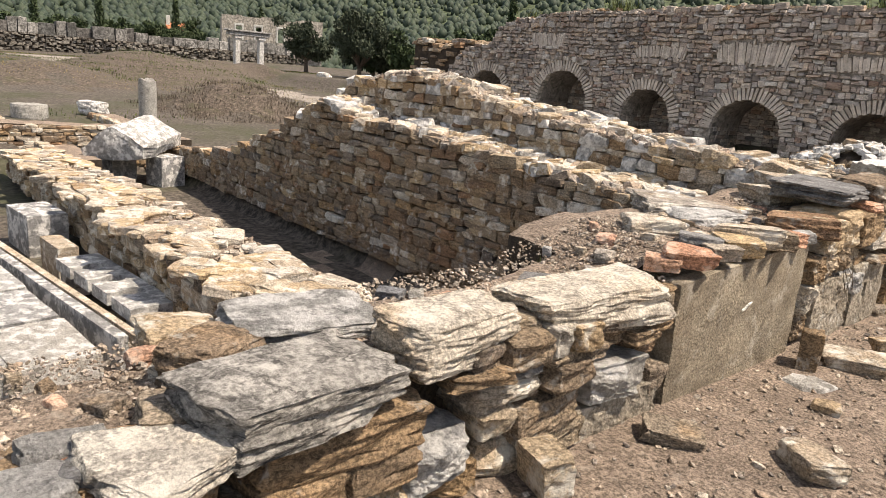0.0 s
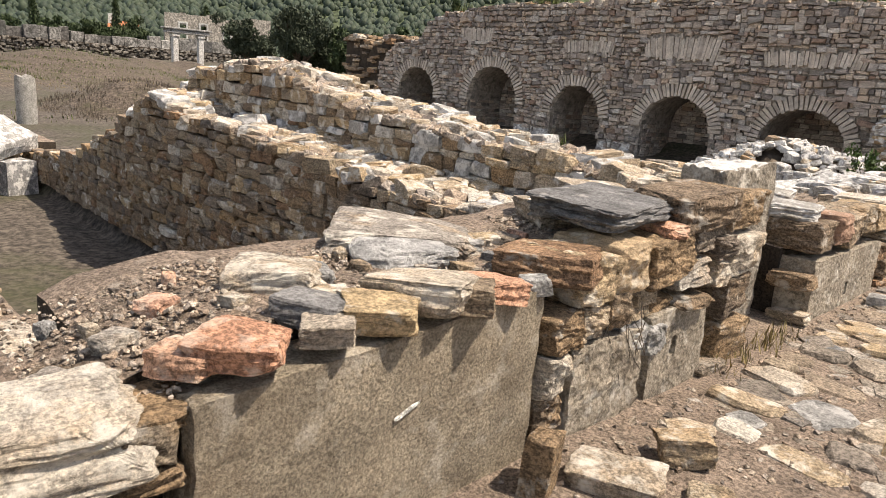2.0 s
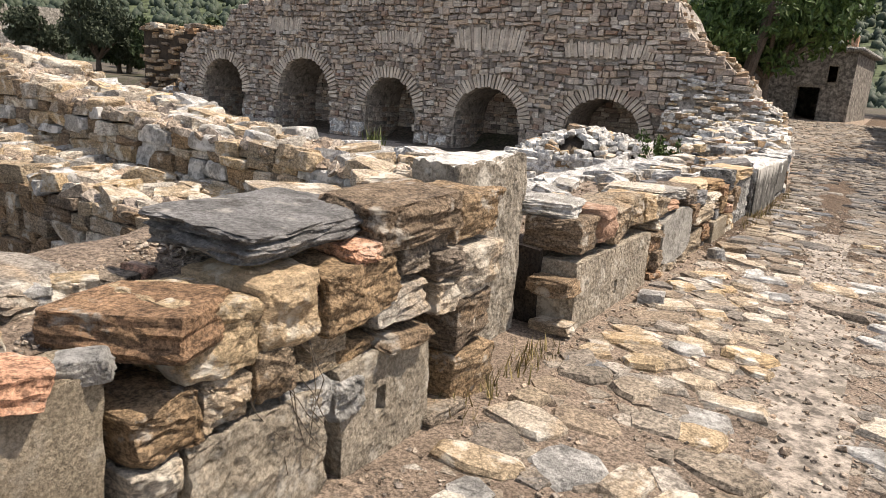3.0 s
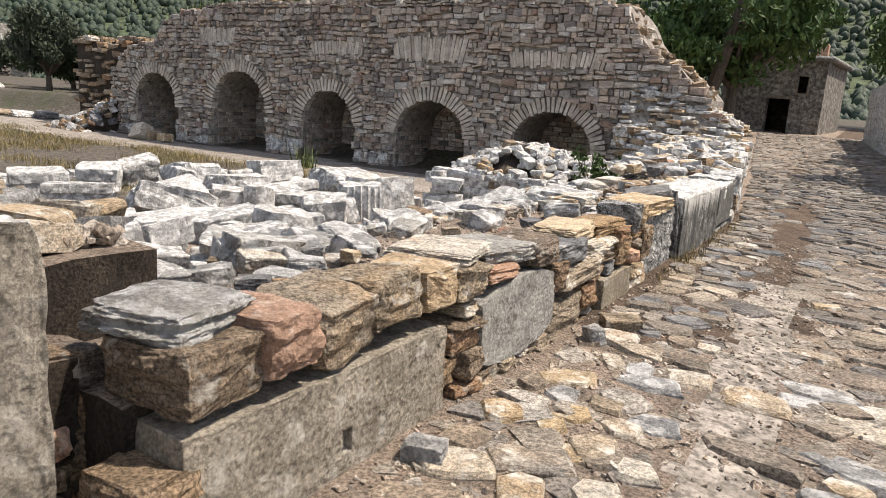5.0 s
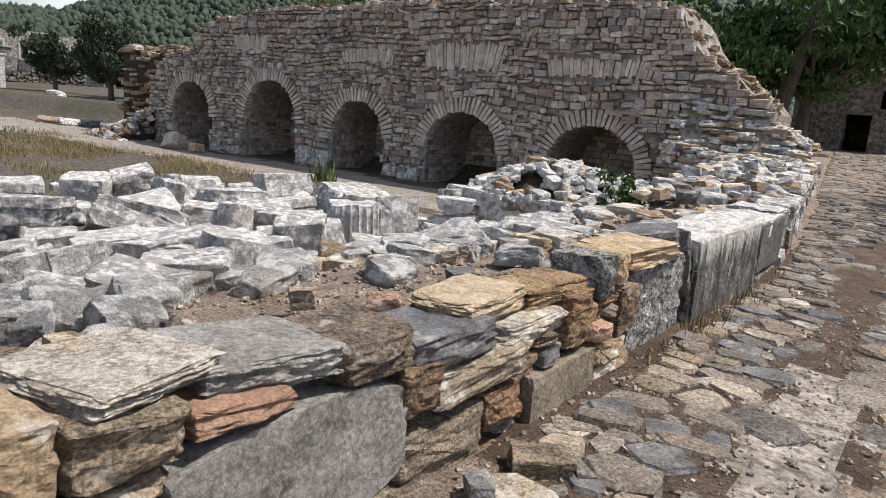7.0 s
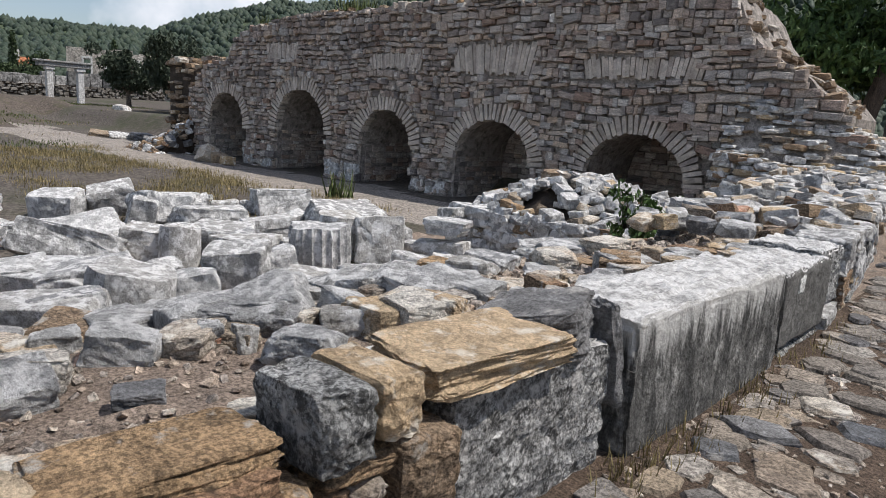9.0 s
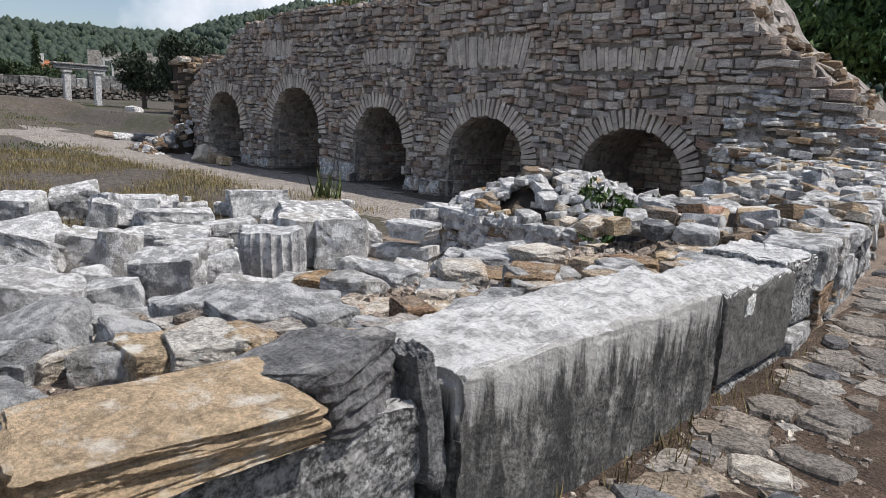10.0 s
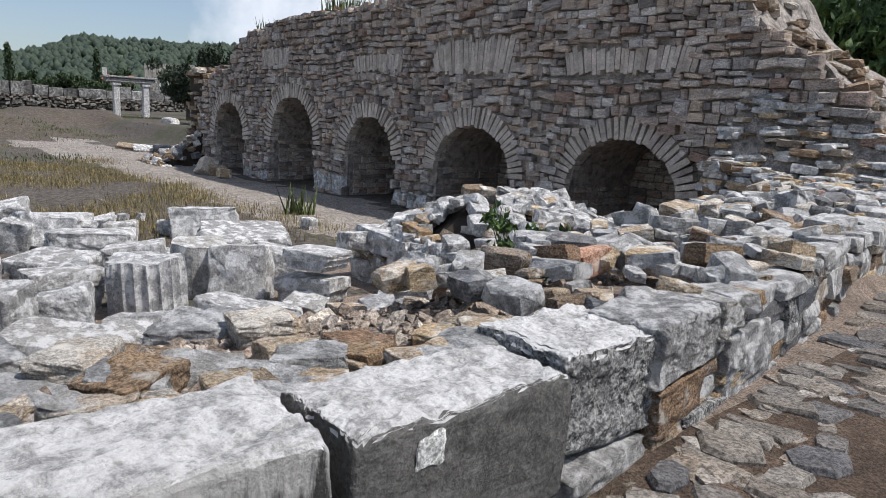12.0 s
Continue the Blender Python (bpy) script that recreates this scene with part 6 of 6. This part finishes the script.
paver = {k: [finish("paver", bm_paver(500 + j), M[k]) for j in range(10)] for k in ("warm", "cobble", "marble", "dark")}
far_v, far_f = [], []
near = 0
kinds = (("warm", 8), ("cobble", 6), ("marble", 3), ("dark", 0.6))
y = 0.6
while y < 46:
    row = rng.uniform(0.16, 0.28) * (1 if y < 24 else 1.8)
    x = -1.5 + (-0.013 * max(0, y - 17) * 10)
    while x < 3.4:
        inner = x < -0.55
        w = rng.uniform(0.14, 0.42) if inner else rng.uniform(0.22, 0.6)
        xm, ym = x + w / 2, y + rng.uniform(-0.06, 0.06)
        x += w + rng.uniform(0.01, 0.05)
        chance = 0.14 + 0.80 * sstep(4.5, 7.5, y)
        if rng.random() > chance:
            continue
        joint = -0.03 - 0.055 * (ym - 7.4)
        if 6.5 < ym < 20 and joint - 0.50 < xm < joint + 0.06 and rng.random() > 0.10:
            continue
        zz = ground_z(xm, ym) - 0.02 + rng.uniform(-0.015, 0.014)
        size = (w * 1.12, row * rng.uniform(0.95, 1.3), rng.uniform(0.07, 0.10))
        if xm < 0.7 and 2.0 < ym < 15.5 and near < 300:
            near += 1
            stone(paver[pick(rng, kinds if ym < 11 else (("cobble", 9), ("dark", 1.5), ("warm", 1)))], ground, rng, (xm, ym, zz), size, (rng.uniform(-4, 4), rng.uniform(-4, 4), rng.uniform(-25, 25)), "paving_stone")
        else:
            src = paver["warm"][rng.randrange(10)]
            m = pose(xm, ym, zz, rng.uniform(-4, 4), rng.uniform(-4, 4), rng.uniform(-25, 25)) @ Matrix.Diagonal((*size, 1))
            base = len(far_v)
            far_v += [tuple(m @ v.co) for v in src.vertices]
            far_f += [tuple(base + i for i in p.vertices) for p in src.polygons]
    y += row
# the smooth wheel strip and its straight joint
y = 13.0
while y < 30:
    long = rng.uniform(0.5, 1.0)
    m = pose(-0.33 - 0.018 * max(0, y - 12) - 0.004 * max(0, y - 17) ** 2, y + long / 2, ground_z(-0.33, y + long / 2) - 0.03, rng.uniform(-1, 1), rng.uniform(-1, 1), 90 + rng.uniform(-2, 2)) @ Matrix.Diagonal((long * 1.04, 0.42, 0.08, 1))
    src = paver["warm"][rng.randrange(10)]
    base = len(far_v)
    far_v += [tuple(m @ v.co) for v in src.vertices]
    far_f += [tuple(base + i for i in p.vertices) for p in src.polygons]
    y += long
me = bpy.data.meshes.new("road_stones")
me.from_pydata(far_v, [], far_f)
me.materials.append(M["flags"])
me.materials.append(M["dimflags"])
# the upper stretch near the wall takes the cloud-dimmed colours
for p in me.polygons:
    if 13.5 < p.center.y < 26 and p.center.x < 1.0:
        p.material_index = 1
rs = tagged(new("road_stones", me), "worn cobbles and flagstones of the old road", kind="stuff")
rs.parent = ground

# ---- gravel and chips ----


def scatter(name, label, count, spot, size, mat, seed, tilt=40, thick=0.5):
    rg = random.Random(seed)
    src = [finish("chip", bm_rock(random.Random(600 + j), boxy=0.25, chamfer=0.2), M[mat]) for j in range(4)]
    data = [([Vector(v.co) for v in m.vertices], [tuple(p.vertices) for p in m.polygons]) for m in src]
    vv, ff = [], []
    for _ in range(count):
        x, y, z = spot(rg)
        s = rg.uniform(*size) * (1 if rg.random() < 0.85 else 1.8)
        m = pose(x, y, z, rg.uniform(-tilt, tilt), rg.uniform(-tilt, tilt), rg.uniform(0, 360)) @ Matrix.Diagonal((s, s * 0.8, s * thick, 1))
        vs, fs = data[rg.randrange(4)]
        b = len(vv)
        vv += [tuple(m @ v) for v in vs]
        ff += [tuple(b + i for i in f) for f in fs]
    for m in src:
        bpy.data.meshes.remove(m)
    me = bpy.data.meshes.new(name)
    me.from_pydata(vv, [], ff)
    me.materials.append(M[mat])
    return tagged(new(name, me), label, "gravel", kind="stuff")


def on_wall(rg):
    y = rg.uniform(0, 6.1)
    x = rg.uniform(-2.6, -1.74)
    return x, y, top1(y) - 0.045 - 0.05 * sstep(-1.95, -1.8, x)


def on_road(rg):
    y = rg.uniform(0.5, 16)
    x = rg.uniform(-1.62, 1.2)
    return x, y, ground_z(x, y) + 0.004


def on_fill(rg):
    x, y = rg.uniform(-6.5, -1.8), rg.uniform(7.6, 17.5)
    if x > -2.5:
        return x, y, max(top1(y) - 0.095, ground_z(x, y)) + 0.005
    return x, y, ground_z(x, y) + 0.005


scatter("gravel", "grit and stone chips on the wall top", 9000, on_wall, (0.006, 0.022), "rubble", 1)
scatter("gravel", "grit and stone chips on the roadside", 8000, on_road, (0.010, 0.035), "rubble", 2)
def on_ruins(rg):
    x = rg.uniform(-11.8, -2.9)
    if rg.random() < 0.55:
        return x, rg.uniform(7.3, 8.2), top_b(x) - 0.03
    return x, rg.uniform(6.45, 7.3), top_a(x) - 0.03


scatter("rubble_chips", "small pale rubble and grit on the ruined wall tops", 3800, on_ruins, (0.05, 0.16), "rubble", 6)
scatter("rubble_chips", "small ochre rubble on the latrine wall top", 2200, lambda rg: (lambda x: (x, rg.uniform(2.5, 3.4), top_l(x) - 0.04))(rg.uniform(-16.5, -2.5)), (0.02, 0.08), "rubble", 7)


def on_paving(rg):
    y = rg.uniform(5.5, 24)
    x = rg.uniform(-1.55 - 0.12 * max(0, y - 17), 2.0)
    if y < 20 and -0.48 < x + 0.03 + 0.055 * (y - 7.4) < 0.0:
        x += 0.55
    return x, y, ground_z(x, y) - 0.012


scatter("road_cobbles", "small worn cobbles between the paving stones", 3600, on_paving, (0.07, 0.17), "flags", 4, 6, 0.3)


def on_crown(rg):
    x, y = rg.uniform(-3.6, -2.1), rg.uniform(13.5, 20)
    return x, y, max(top1(y) - 0.10 if x > -2.72 and y < 17.3 else -1, ground_z(x, y)) + 0.01


scatter("stone_chips", "broken stone chips over the wall crown", 1500, on_crown, (0.03, 0.11), "rubble", 5)
scatter("gravel", "grit and stone chips on the earth fill", 7000, on_fill, (0.012, 0.05), "rubble", 3)
for i, (x, y, w, h, k) in enumerate(((-0.95, 3.05, 0.30, 0.10, "warm"), (-1.48, 4.3, 0.20, 0.26, "schist"), (-1.30, 4.55, 0.36, 0.10, "warm"), (-1.22, 4.95, 0.26, 0.14, "warm"), (-1.45, 2.75, 0.30, 0.08, "schist"), (-1.52, 1.95, 0.26, 0.2, "warm"), (-1.15, 3.75, 0.14, 0.06, "warm"), (-0.95, 4.7, 0.35, 0.05, "schist"), (-1.45, 8.6, 0.2, 0.1, "marble"), (-1.4, 10.6, 0.16, 0.12, "marble"), (-1.35, 11.0, 0.28, 0.1, "schist"))):
    ob = new("loose_stone", HERO[k][i % 8])
    ob.matrix_world = pose(x, y, ground_z(x, y) + h * 0.4, rng.uniform(-8, 8), rng.uniform(-8, 8), rng.uniform(0, 180)) @ Matrix.Diagonal((w, w * 0.65, h, 1))
    tagged(ob, "loose broken stone on the roadside earth", "stone", "loose stones by the road")

# ---- plants ----


def leaves(bm, rg, centre, radius, count, size, squash=1.0):
    for _ in range(count):
        d = Vector((rg.gauss(0, 1), rg.gauss(0, 1), rg.gauss(0, 1))).normalized() * radius * rg.random() ** 0.45
        p = Vector(centre) + Vector((d.x, d.y, d.z * squash))
        s = size * rg.uniform(0.6, 1.4)
        e = Euler((rg.uniform(0, 6.3), rg.uniform(0, 6.3), rg.uniform(0, 6.3))).to_matrix()
        q = [p + e @ Vector(c) * s for c in ((-1, 0, 0), (0, -0.42, 0.1), (1, 0, 0), (0, 0.42, 0.1))]
        bm.faces.new([bm.verts.new(c) for c in q])


def limb(bm, a, b, r0, r1, n=7):
    d = (Vector(b) - Vector(a)).to_track_quat("Z", "Y").to_matrix()
    rings = []
    for t in (0, 0.5, 1):
        c = Vector(a).lerp(Vector(b), t)
        r = r0 + (r1 - r0) * t
        rings.append([bm.verts.new(c + d @ Vector((math.cos(2 * math.pi * i / n), math.sin(2 * math.pi * i / n), 0)) * r * (1 + 0.15 * noise.noise(c * 2 + Vector((i, 0, 0))))) for i in range(n)])
    for p, q in zip(rings, rings[1:]):
        for i in range(n):
            bm.faces.new((p[i], p[(i + 1) % n], q[(i + 1) % n], q[i]))
    bm.faces.new(rings[-1])


def tree(x, y, h, spread, leaf, label, seed, mat="leaf", density=1.0, lean=(0, 0), crown_at=0.35):
    rg = random.Random(seed)
    t = new("tree")
    t.location = (x, y, ground_z(x, y))
    tagged(t, label, "tree")
    wood, crown = bmesh.new(), bmesh.new()
    fork = Vector((lean[0], lean[1], h * crown_at))
    limb(wood, (0, 0, -0.2), fork, h * 0.035, h * 0.025, 9)
    for i in range(9):
        a = i * 2.4 + rg.uniform(-0.4, 0.4)
        tip = fork + Vector((math.cos(a) * spread * rg.uniform(0.35, 0.8), math.sin(a) * spread * rg.uniform(0.35, 0.8), h * rg.uniform(0.15, 0.5)))
        limb(wood, fork, tip, h * 0.015, h * 0.005, 6)
        for k in range(5):
            c = fork.lerp(tip, rg.uniform(0.45, 1.1)) + Vector((rg.uniform(-1, 1), rg.uniform(-1, 1), rg.uniform(-0.6, 0.9))) * spread * 0.22
            leaves(crown, rg, c, spread * rg.uniform(0.18, 0.34), int(95 * density), leaf, 0.75)
    part("trunk", wood, M["bark"], t)
    part("crown", crown, M[mat], t)
    return t


def cypress(x, y, h, seed):
    rg = random.Random(seed)
    t = new("cypress")
    t.location = (x, y, ground_z(x, y))
    tagged(t, "slim dark green cypress", "tree")
    wood, crown = bmesh.new(), bmesh.new()
    limb(wood, (0, 0, -0.2), (0, 0, h * 0.9), h * 0.02, h * 0.004)
    for i in range(16):
        z = h * (0.1 + 0.85 * i / 15)
        leaves(crown, rg, (rg.uniform(-0.1, 0.1), rg.uniform(-0.1, 0.1), z), h * 0.10 * (1.05 - abs(i / 15 - 0.35)), 60, 0.3, 1.6)
    part("trunk", wood, M["bark"], t)
    part("crown", crown, M["darkleaf"], t)


tree(-62, 40.5, 8.3, 4.0, 0.2, "grey-green olive tree beside the ruin", 1, "olive", 2.2, crown_at=0.16)
tree(-66, 45, 7.4, 3.5, 0.2, "small grey-green olive tree", 2, "olive", 2.0, crown_at=0.14)
tree(-75, 41.5, 8.0, 3.6, 0.22, "grey-green olive tree on the plaza edge", 3, "olive", 1.6, crown_at=0.16)
for i, (x, y, h) in enumerate(((-58, 44, 7.5), (-66, 46, 7), (-75, 52, 8), (-50, 44, 8), (-95, 66, 9), (-128, 42, 8), (-130, 28, 8), (-134, 18, 8), (-127, 68, 9), (-110, 74, 9), (-44, 42, 7.5), (-38, 46, 8), (-124, 12, 7), (-126, 36, 7.5), (-122, 24, 6.5), (-120, 68, 8), (-138, 50, 10), (-140, 38, 10), (-136, 8, 9))):
    tree(x, y, h, h * 0.42, 0.32, "dense dark green tree behind the ruins", 10 + i, "darkleaf", 1.2, crown_at=0.12)
for i, (x, y, h) in enumerate(((-131, 46, 10), (-130, 33, 9.5), (-126, 60, 10), (-47, 47, 8.5), (-133, 24, 9))):
    cypress(x, y, h, 30 + i)
for i, (x, y, h) in enumerate(((-10, 40, 8.5), (-6.5, 44, 9.5), (-14, 42, 7.5), (-8.0, 58, 11), (2.5, 62, 12), (7, 52, 10), (-18, 48, 8), (12, 44, 9), (-24, 46, 8))):
    tree(x, y, h, h * 0.42, 0.24, "dense leafy green tree by the upper road", 50 + i, "leaf", 1.3, crown_at=0.22)
tree(-7.6, 42, 10.5, 3.4, 0.22, "leaning tree behind the ruined wall end", 70, "leaf", 1.2, lean=(1.4, 0.4), crown_at=0.62)
tree(3.6, 27.5, 7.5, 3.2, 0.16, "leafy roadside tree over the paved road", 71, "leaf", 1.5, crown_at=0.4)
tree(3.4, 35, 8.0, 3.0, 0.18, "leafy roadside tree behind the block wall", 72, "leaf", 1.4, crown_at=0.4)

# dry roots hanging from the wall
roots = bmesh.new()
rg = random.Random(3)
for i in range(9):
    y0, z0 = 4.95 + rg.uniform(-0.12, 0.25), 0.60 + rg.uniform(-0.05, 0.05)
    a = Vector((-1.66, y0, z0))
    for k in range(4):
        b = a + Vector((rg.uniform(-0.01, 0.03), rg.uniform(-0.06, 0.07), -rg.uniform(0.04, 0.12)))
        limb(roots, a, b, 0.0022, 0.0016, 5)
        a = b
tagged(part("dry_roots", roots, M["bark"]), "thin dry roots hanging from the wall joints", "roots", kind="stuff")

shrub = new("shrub")
shrub.location = (-4.75, 19.9, ground_z(-4.75, 19.9))
shrub.scale = (0.72, 0.72, 0.68)
tagged(shrub, "dark green leafy fig shrub among the stones", "shrub")
rg = random.Random(7)
wood, crown = bmesh.new(), bmesh.new()
for i in range(14):
    a = rg.uniform(0, 6.3)
    tip = Vector((math.cos(a) * rg.uniform(0.2, 0.9), math.sin(a) * 0.5, rg.uniform(0.5, 1.35)))
    limb(wood, (0, 0, 0), tip, 0.018, 0.006, 5)
    for k in range(5):
        leaves(crown, rg, tip * rg.uniform(0.5, 1.05), 0.14, 14, 0.075)
part("stems", wood, M["bark"], shrub)
part("foliage", crown, M["leaf"], shrub)


def tufts(name, label, spots, mat, seed, blade=(0.1, 0.25), per=14, spread=0.12, width=0.05):
    rg = random.Random(seed)
    bm = bmesh.new()
    for x, y, z in spots:
        for _ in range(per):
            px, py = x + rg.gauss(0, spread), y + rg.gauss(0, spread)
            a, h = rg.uniform(0, 6.3), rg.uniform(*blade)
            dx, dy = math.cos(a), math.sin(a)
            w = h * width
            lean = rg.uniform(0.1, 0.6) * h
            q = [(px - dy * w, py + dx * w, z), (px + dy * w, py - dx * w, z), (px + dx * lean, py + dy * lean, z + h)]
            bm.faces.new([bm.verts.new(c) for c in q])
    return tagged(part(name, bm, M[mat]), label, "grass", kind="stuff")


rg = random.Random(13)
spots = []
for _ in range(900):
    x, y = rg.uniform(-34, -13), rg.uniform(15, 23)
    if noise.noise((x * 0.25, y * 0.4, 2)) > -0.05 and y > 21.5 - (x + 34) * 0.10 - 3.5 and y < 24:
        spots.append((x, y, ground_z(x, y) - 0.01))
tufts("dry_grass", "dry yellow grass and weeds on the plaza", spots, "straw", 1, (0.06, 0.2), 60, 0.38)
def field_spots(count, key, least):
    """Uneven strips of growth across the plaza."""
    out = []
    while len(out) < count:
        x, y = rg.uniform(-100, -27), rg.uniform(4, 42)
        u, v = -0.87 * x + 0.5 * y, 0.5 * x + 0.87 * y
        if noise.noise((u * 0.16, v * 0.035, key)) > least and not (x > -40 and y > 22):
            out.append((x, y, ground_z(x, y) - 0.01))
    return out


tufts("field_grass", "strips of low green weeds on the plaza", field_spots(900, 5, 0.16), "weed", 2, (0.06, 0.18), 26, 0.7, 0.14)
tufts("field_straw", "strips of dry straw on the plaza", field_spots(420, 9, 0.2), "straw", 8, (0.05, 0.14), 24, 0.7, 0.14)
mound_spots = []
while len(mound_spots) < 420:
    a, q = rg.uniform(0, 6.3), 5.2 * math.sqrt(rg.random())
    x, y = -31 + q * math.cos(a), 13.5 + q * math.sin(a) / 1.3
    mound_spots.append((x, y, ground_z(x, y) - 0.01))
tufts("mound_scrub", "brown dry scrub over the spoil heap", mound_spots, "bark", 9, (0.06, 0.2), 24, 0.3, 0.09)
spots = [(-2.15 + rg.gauss(0, 0.12), 3.6 + rg.gauss(0, 0.25), top1(3.6) - 0.12) for _ in range(40)] + [(-2.3 + rg.gauss(0, 0.07), 2.95 + rg.gauss(0, 0.1), 0.58) for _ in range(14)]
tufts("wall_weeds", "low green creeping weeds on the wall top", spots, "weed", 3, (0.02, 0.06), 20, 0.03)
spots = [(-1.52 + rg.gauss(0, 0.06), rg.uniform(12.6, 18.0), -0.02) for _ in range(70)] + [(-1.62, rg.uniform(5.9, 7.4), 0.0) for _ in range(14)]
tufts("dead_grass", "dry brown grass at the wall foot", spots, "straw", 4, (0.04, 0.13), 12, 0.06)
spots = [(-16.1, 23.3, -1.0), (-15.9, 23.5, -1.0)]
tufts("weed", "tall green weed on the plaza", spots, "weed", 5, (0.3, 0.9), 30, 0.12)
spots = [(-20.5, 27.3, 4.95), (-20.2, 27.5, 4.95), (-25.6, 27.2, 4.5), (-9.5, 27.8, 4.9)]
tufts("crest_shrub", "green weeds growing on the wall crest", spots, "weed", 6, (0.3, 0.7), 60, 0.3)

# ---- hills ----
AZ = (40, 60, 90, 130, 145, 155, 161, 166, 170, 175, 185, 210)
ELV = (9, 12, 13, 11, 8.0, 4.9, 4.7, 4.5, 3.0, 2.9, 3.4, 2.6)


def hill_z(a, r):
    e = math.tan(radians(np.interp(a, AZ, ELV)))
    return 700 * e * sstep(170, 700, r) * (0.9 + 0.12 * noise.noise((a * 0.09, r * 0.004, 1)) + 0.05 * noise.noise((a * 0.4, r * 0.01, 3))) - 3 + 3 * sstep(150, 200, r)


bm = bmesh.new()
rr = [150, 180, 220, 270, 330, 400, 480, 560, 640, 720, 800, 950, 1200]
aa = [35 + 2.5 * i for i in range(72)]
grid = [[bm.verts.new((r * math.cos(radians(a)), r * math.sin(radians(a)), hill_z(a, r))) for a in aa] for r in rr]
for p, q in zip(grid, grid[1:]):
    for i in range(len(aa) - 1):
        bm.faces.new((p[i], p[i + 1], q[i + 1], q[i]))
hills = tagged(part("hills", bm, M["hillside"]), "forested hills on the horizon", "hill", kind="structure")
rg = random.Random(99)
blob = bmesh.new()
bmesh.ops.create_icosphere(blob, subdivisions=1, radius=1.0)
bv, bf = [Vector(v.co) for v in blob.verts], [tuple(v.index for v in f.verts) for f in blob.faces]
blob.free()
vv, ff = [], []
for _ in range(24000):
    a, r = rg.uniform(60, 185), 165 + 600 * rg.random() ** 1.4
    z = hill_z(a, r)
    s = rg.uniform(0.9, 2.3) * (0.6 + r / 600)
    c = Vector((r * math.cos(radians(a)), r * math.sin(radians(a)), z + s * 0.5))
    b = len(vv)
    vv += [tuple(c + Vector((v.x * s * rg.uniform(0.6, 1.2), v.y * s * rg.uniform(0.6, 1.2), v.z * s * rg.uniform(0.8, 1.7)))) for v in bv]
    ff += [tuple(b + i for i in f) for f in bf]
me = bpy.data.meshes.new("forest")
me.from_pydata(vv, [], ff)
me.materials.append(M["forest"])
me.shade_smooth()
tagged(new("forest", me), "distant pine and oak woods on the hills", "forest", kind="stuff")
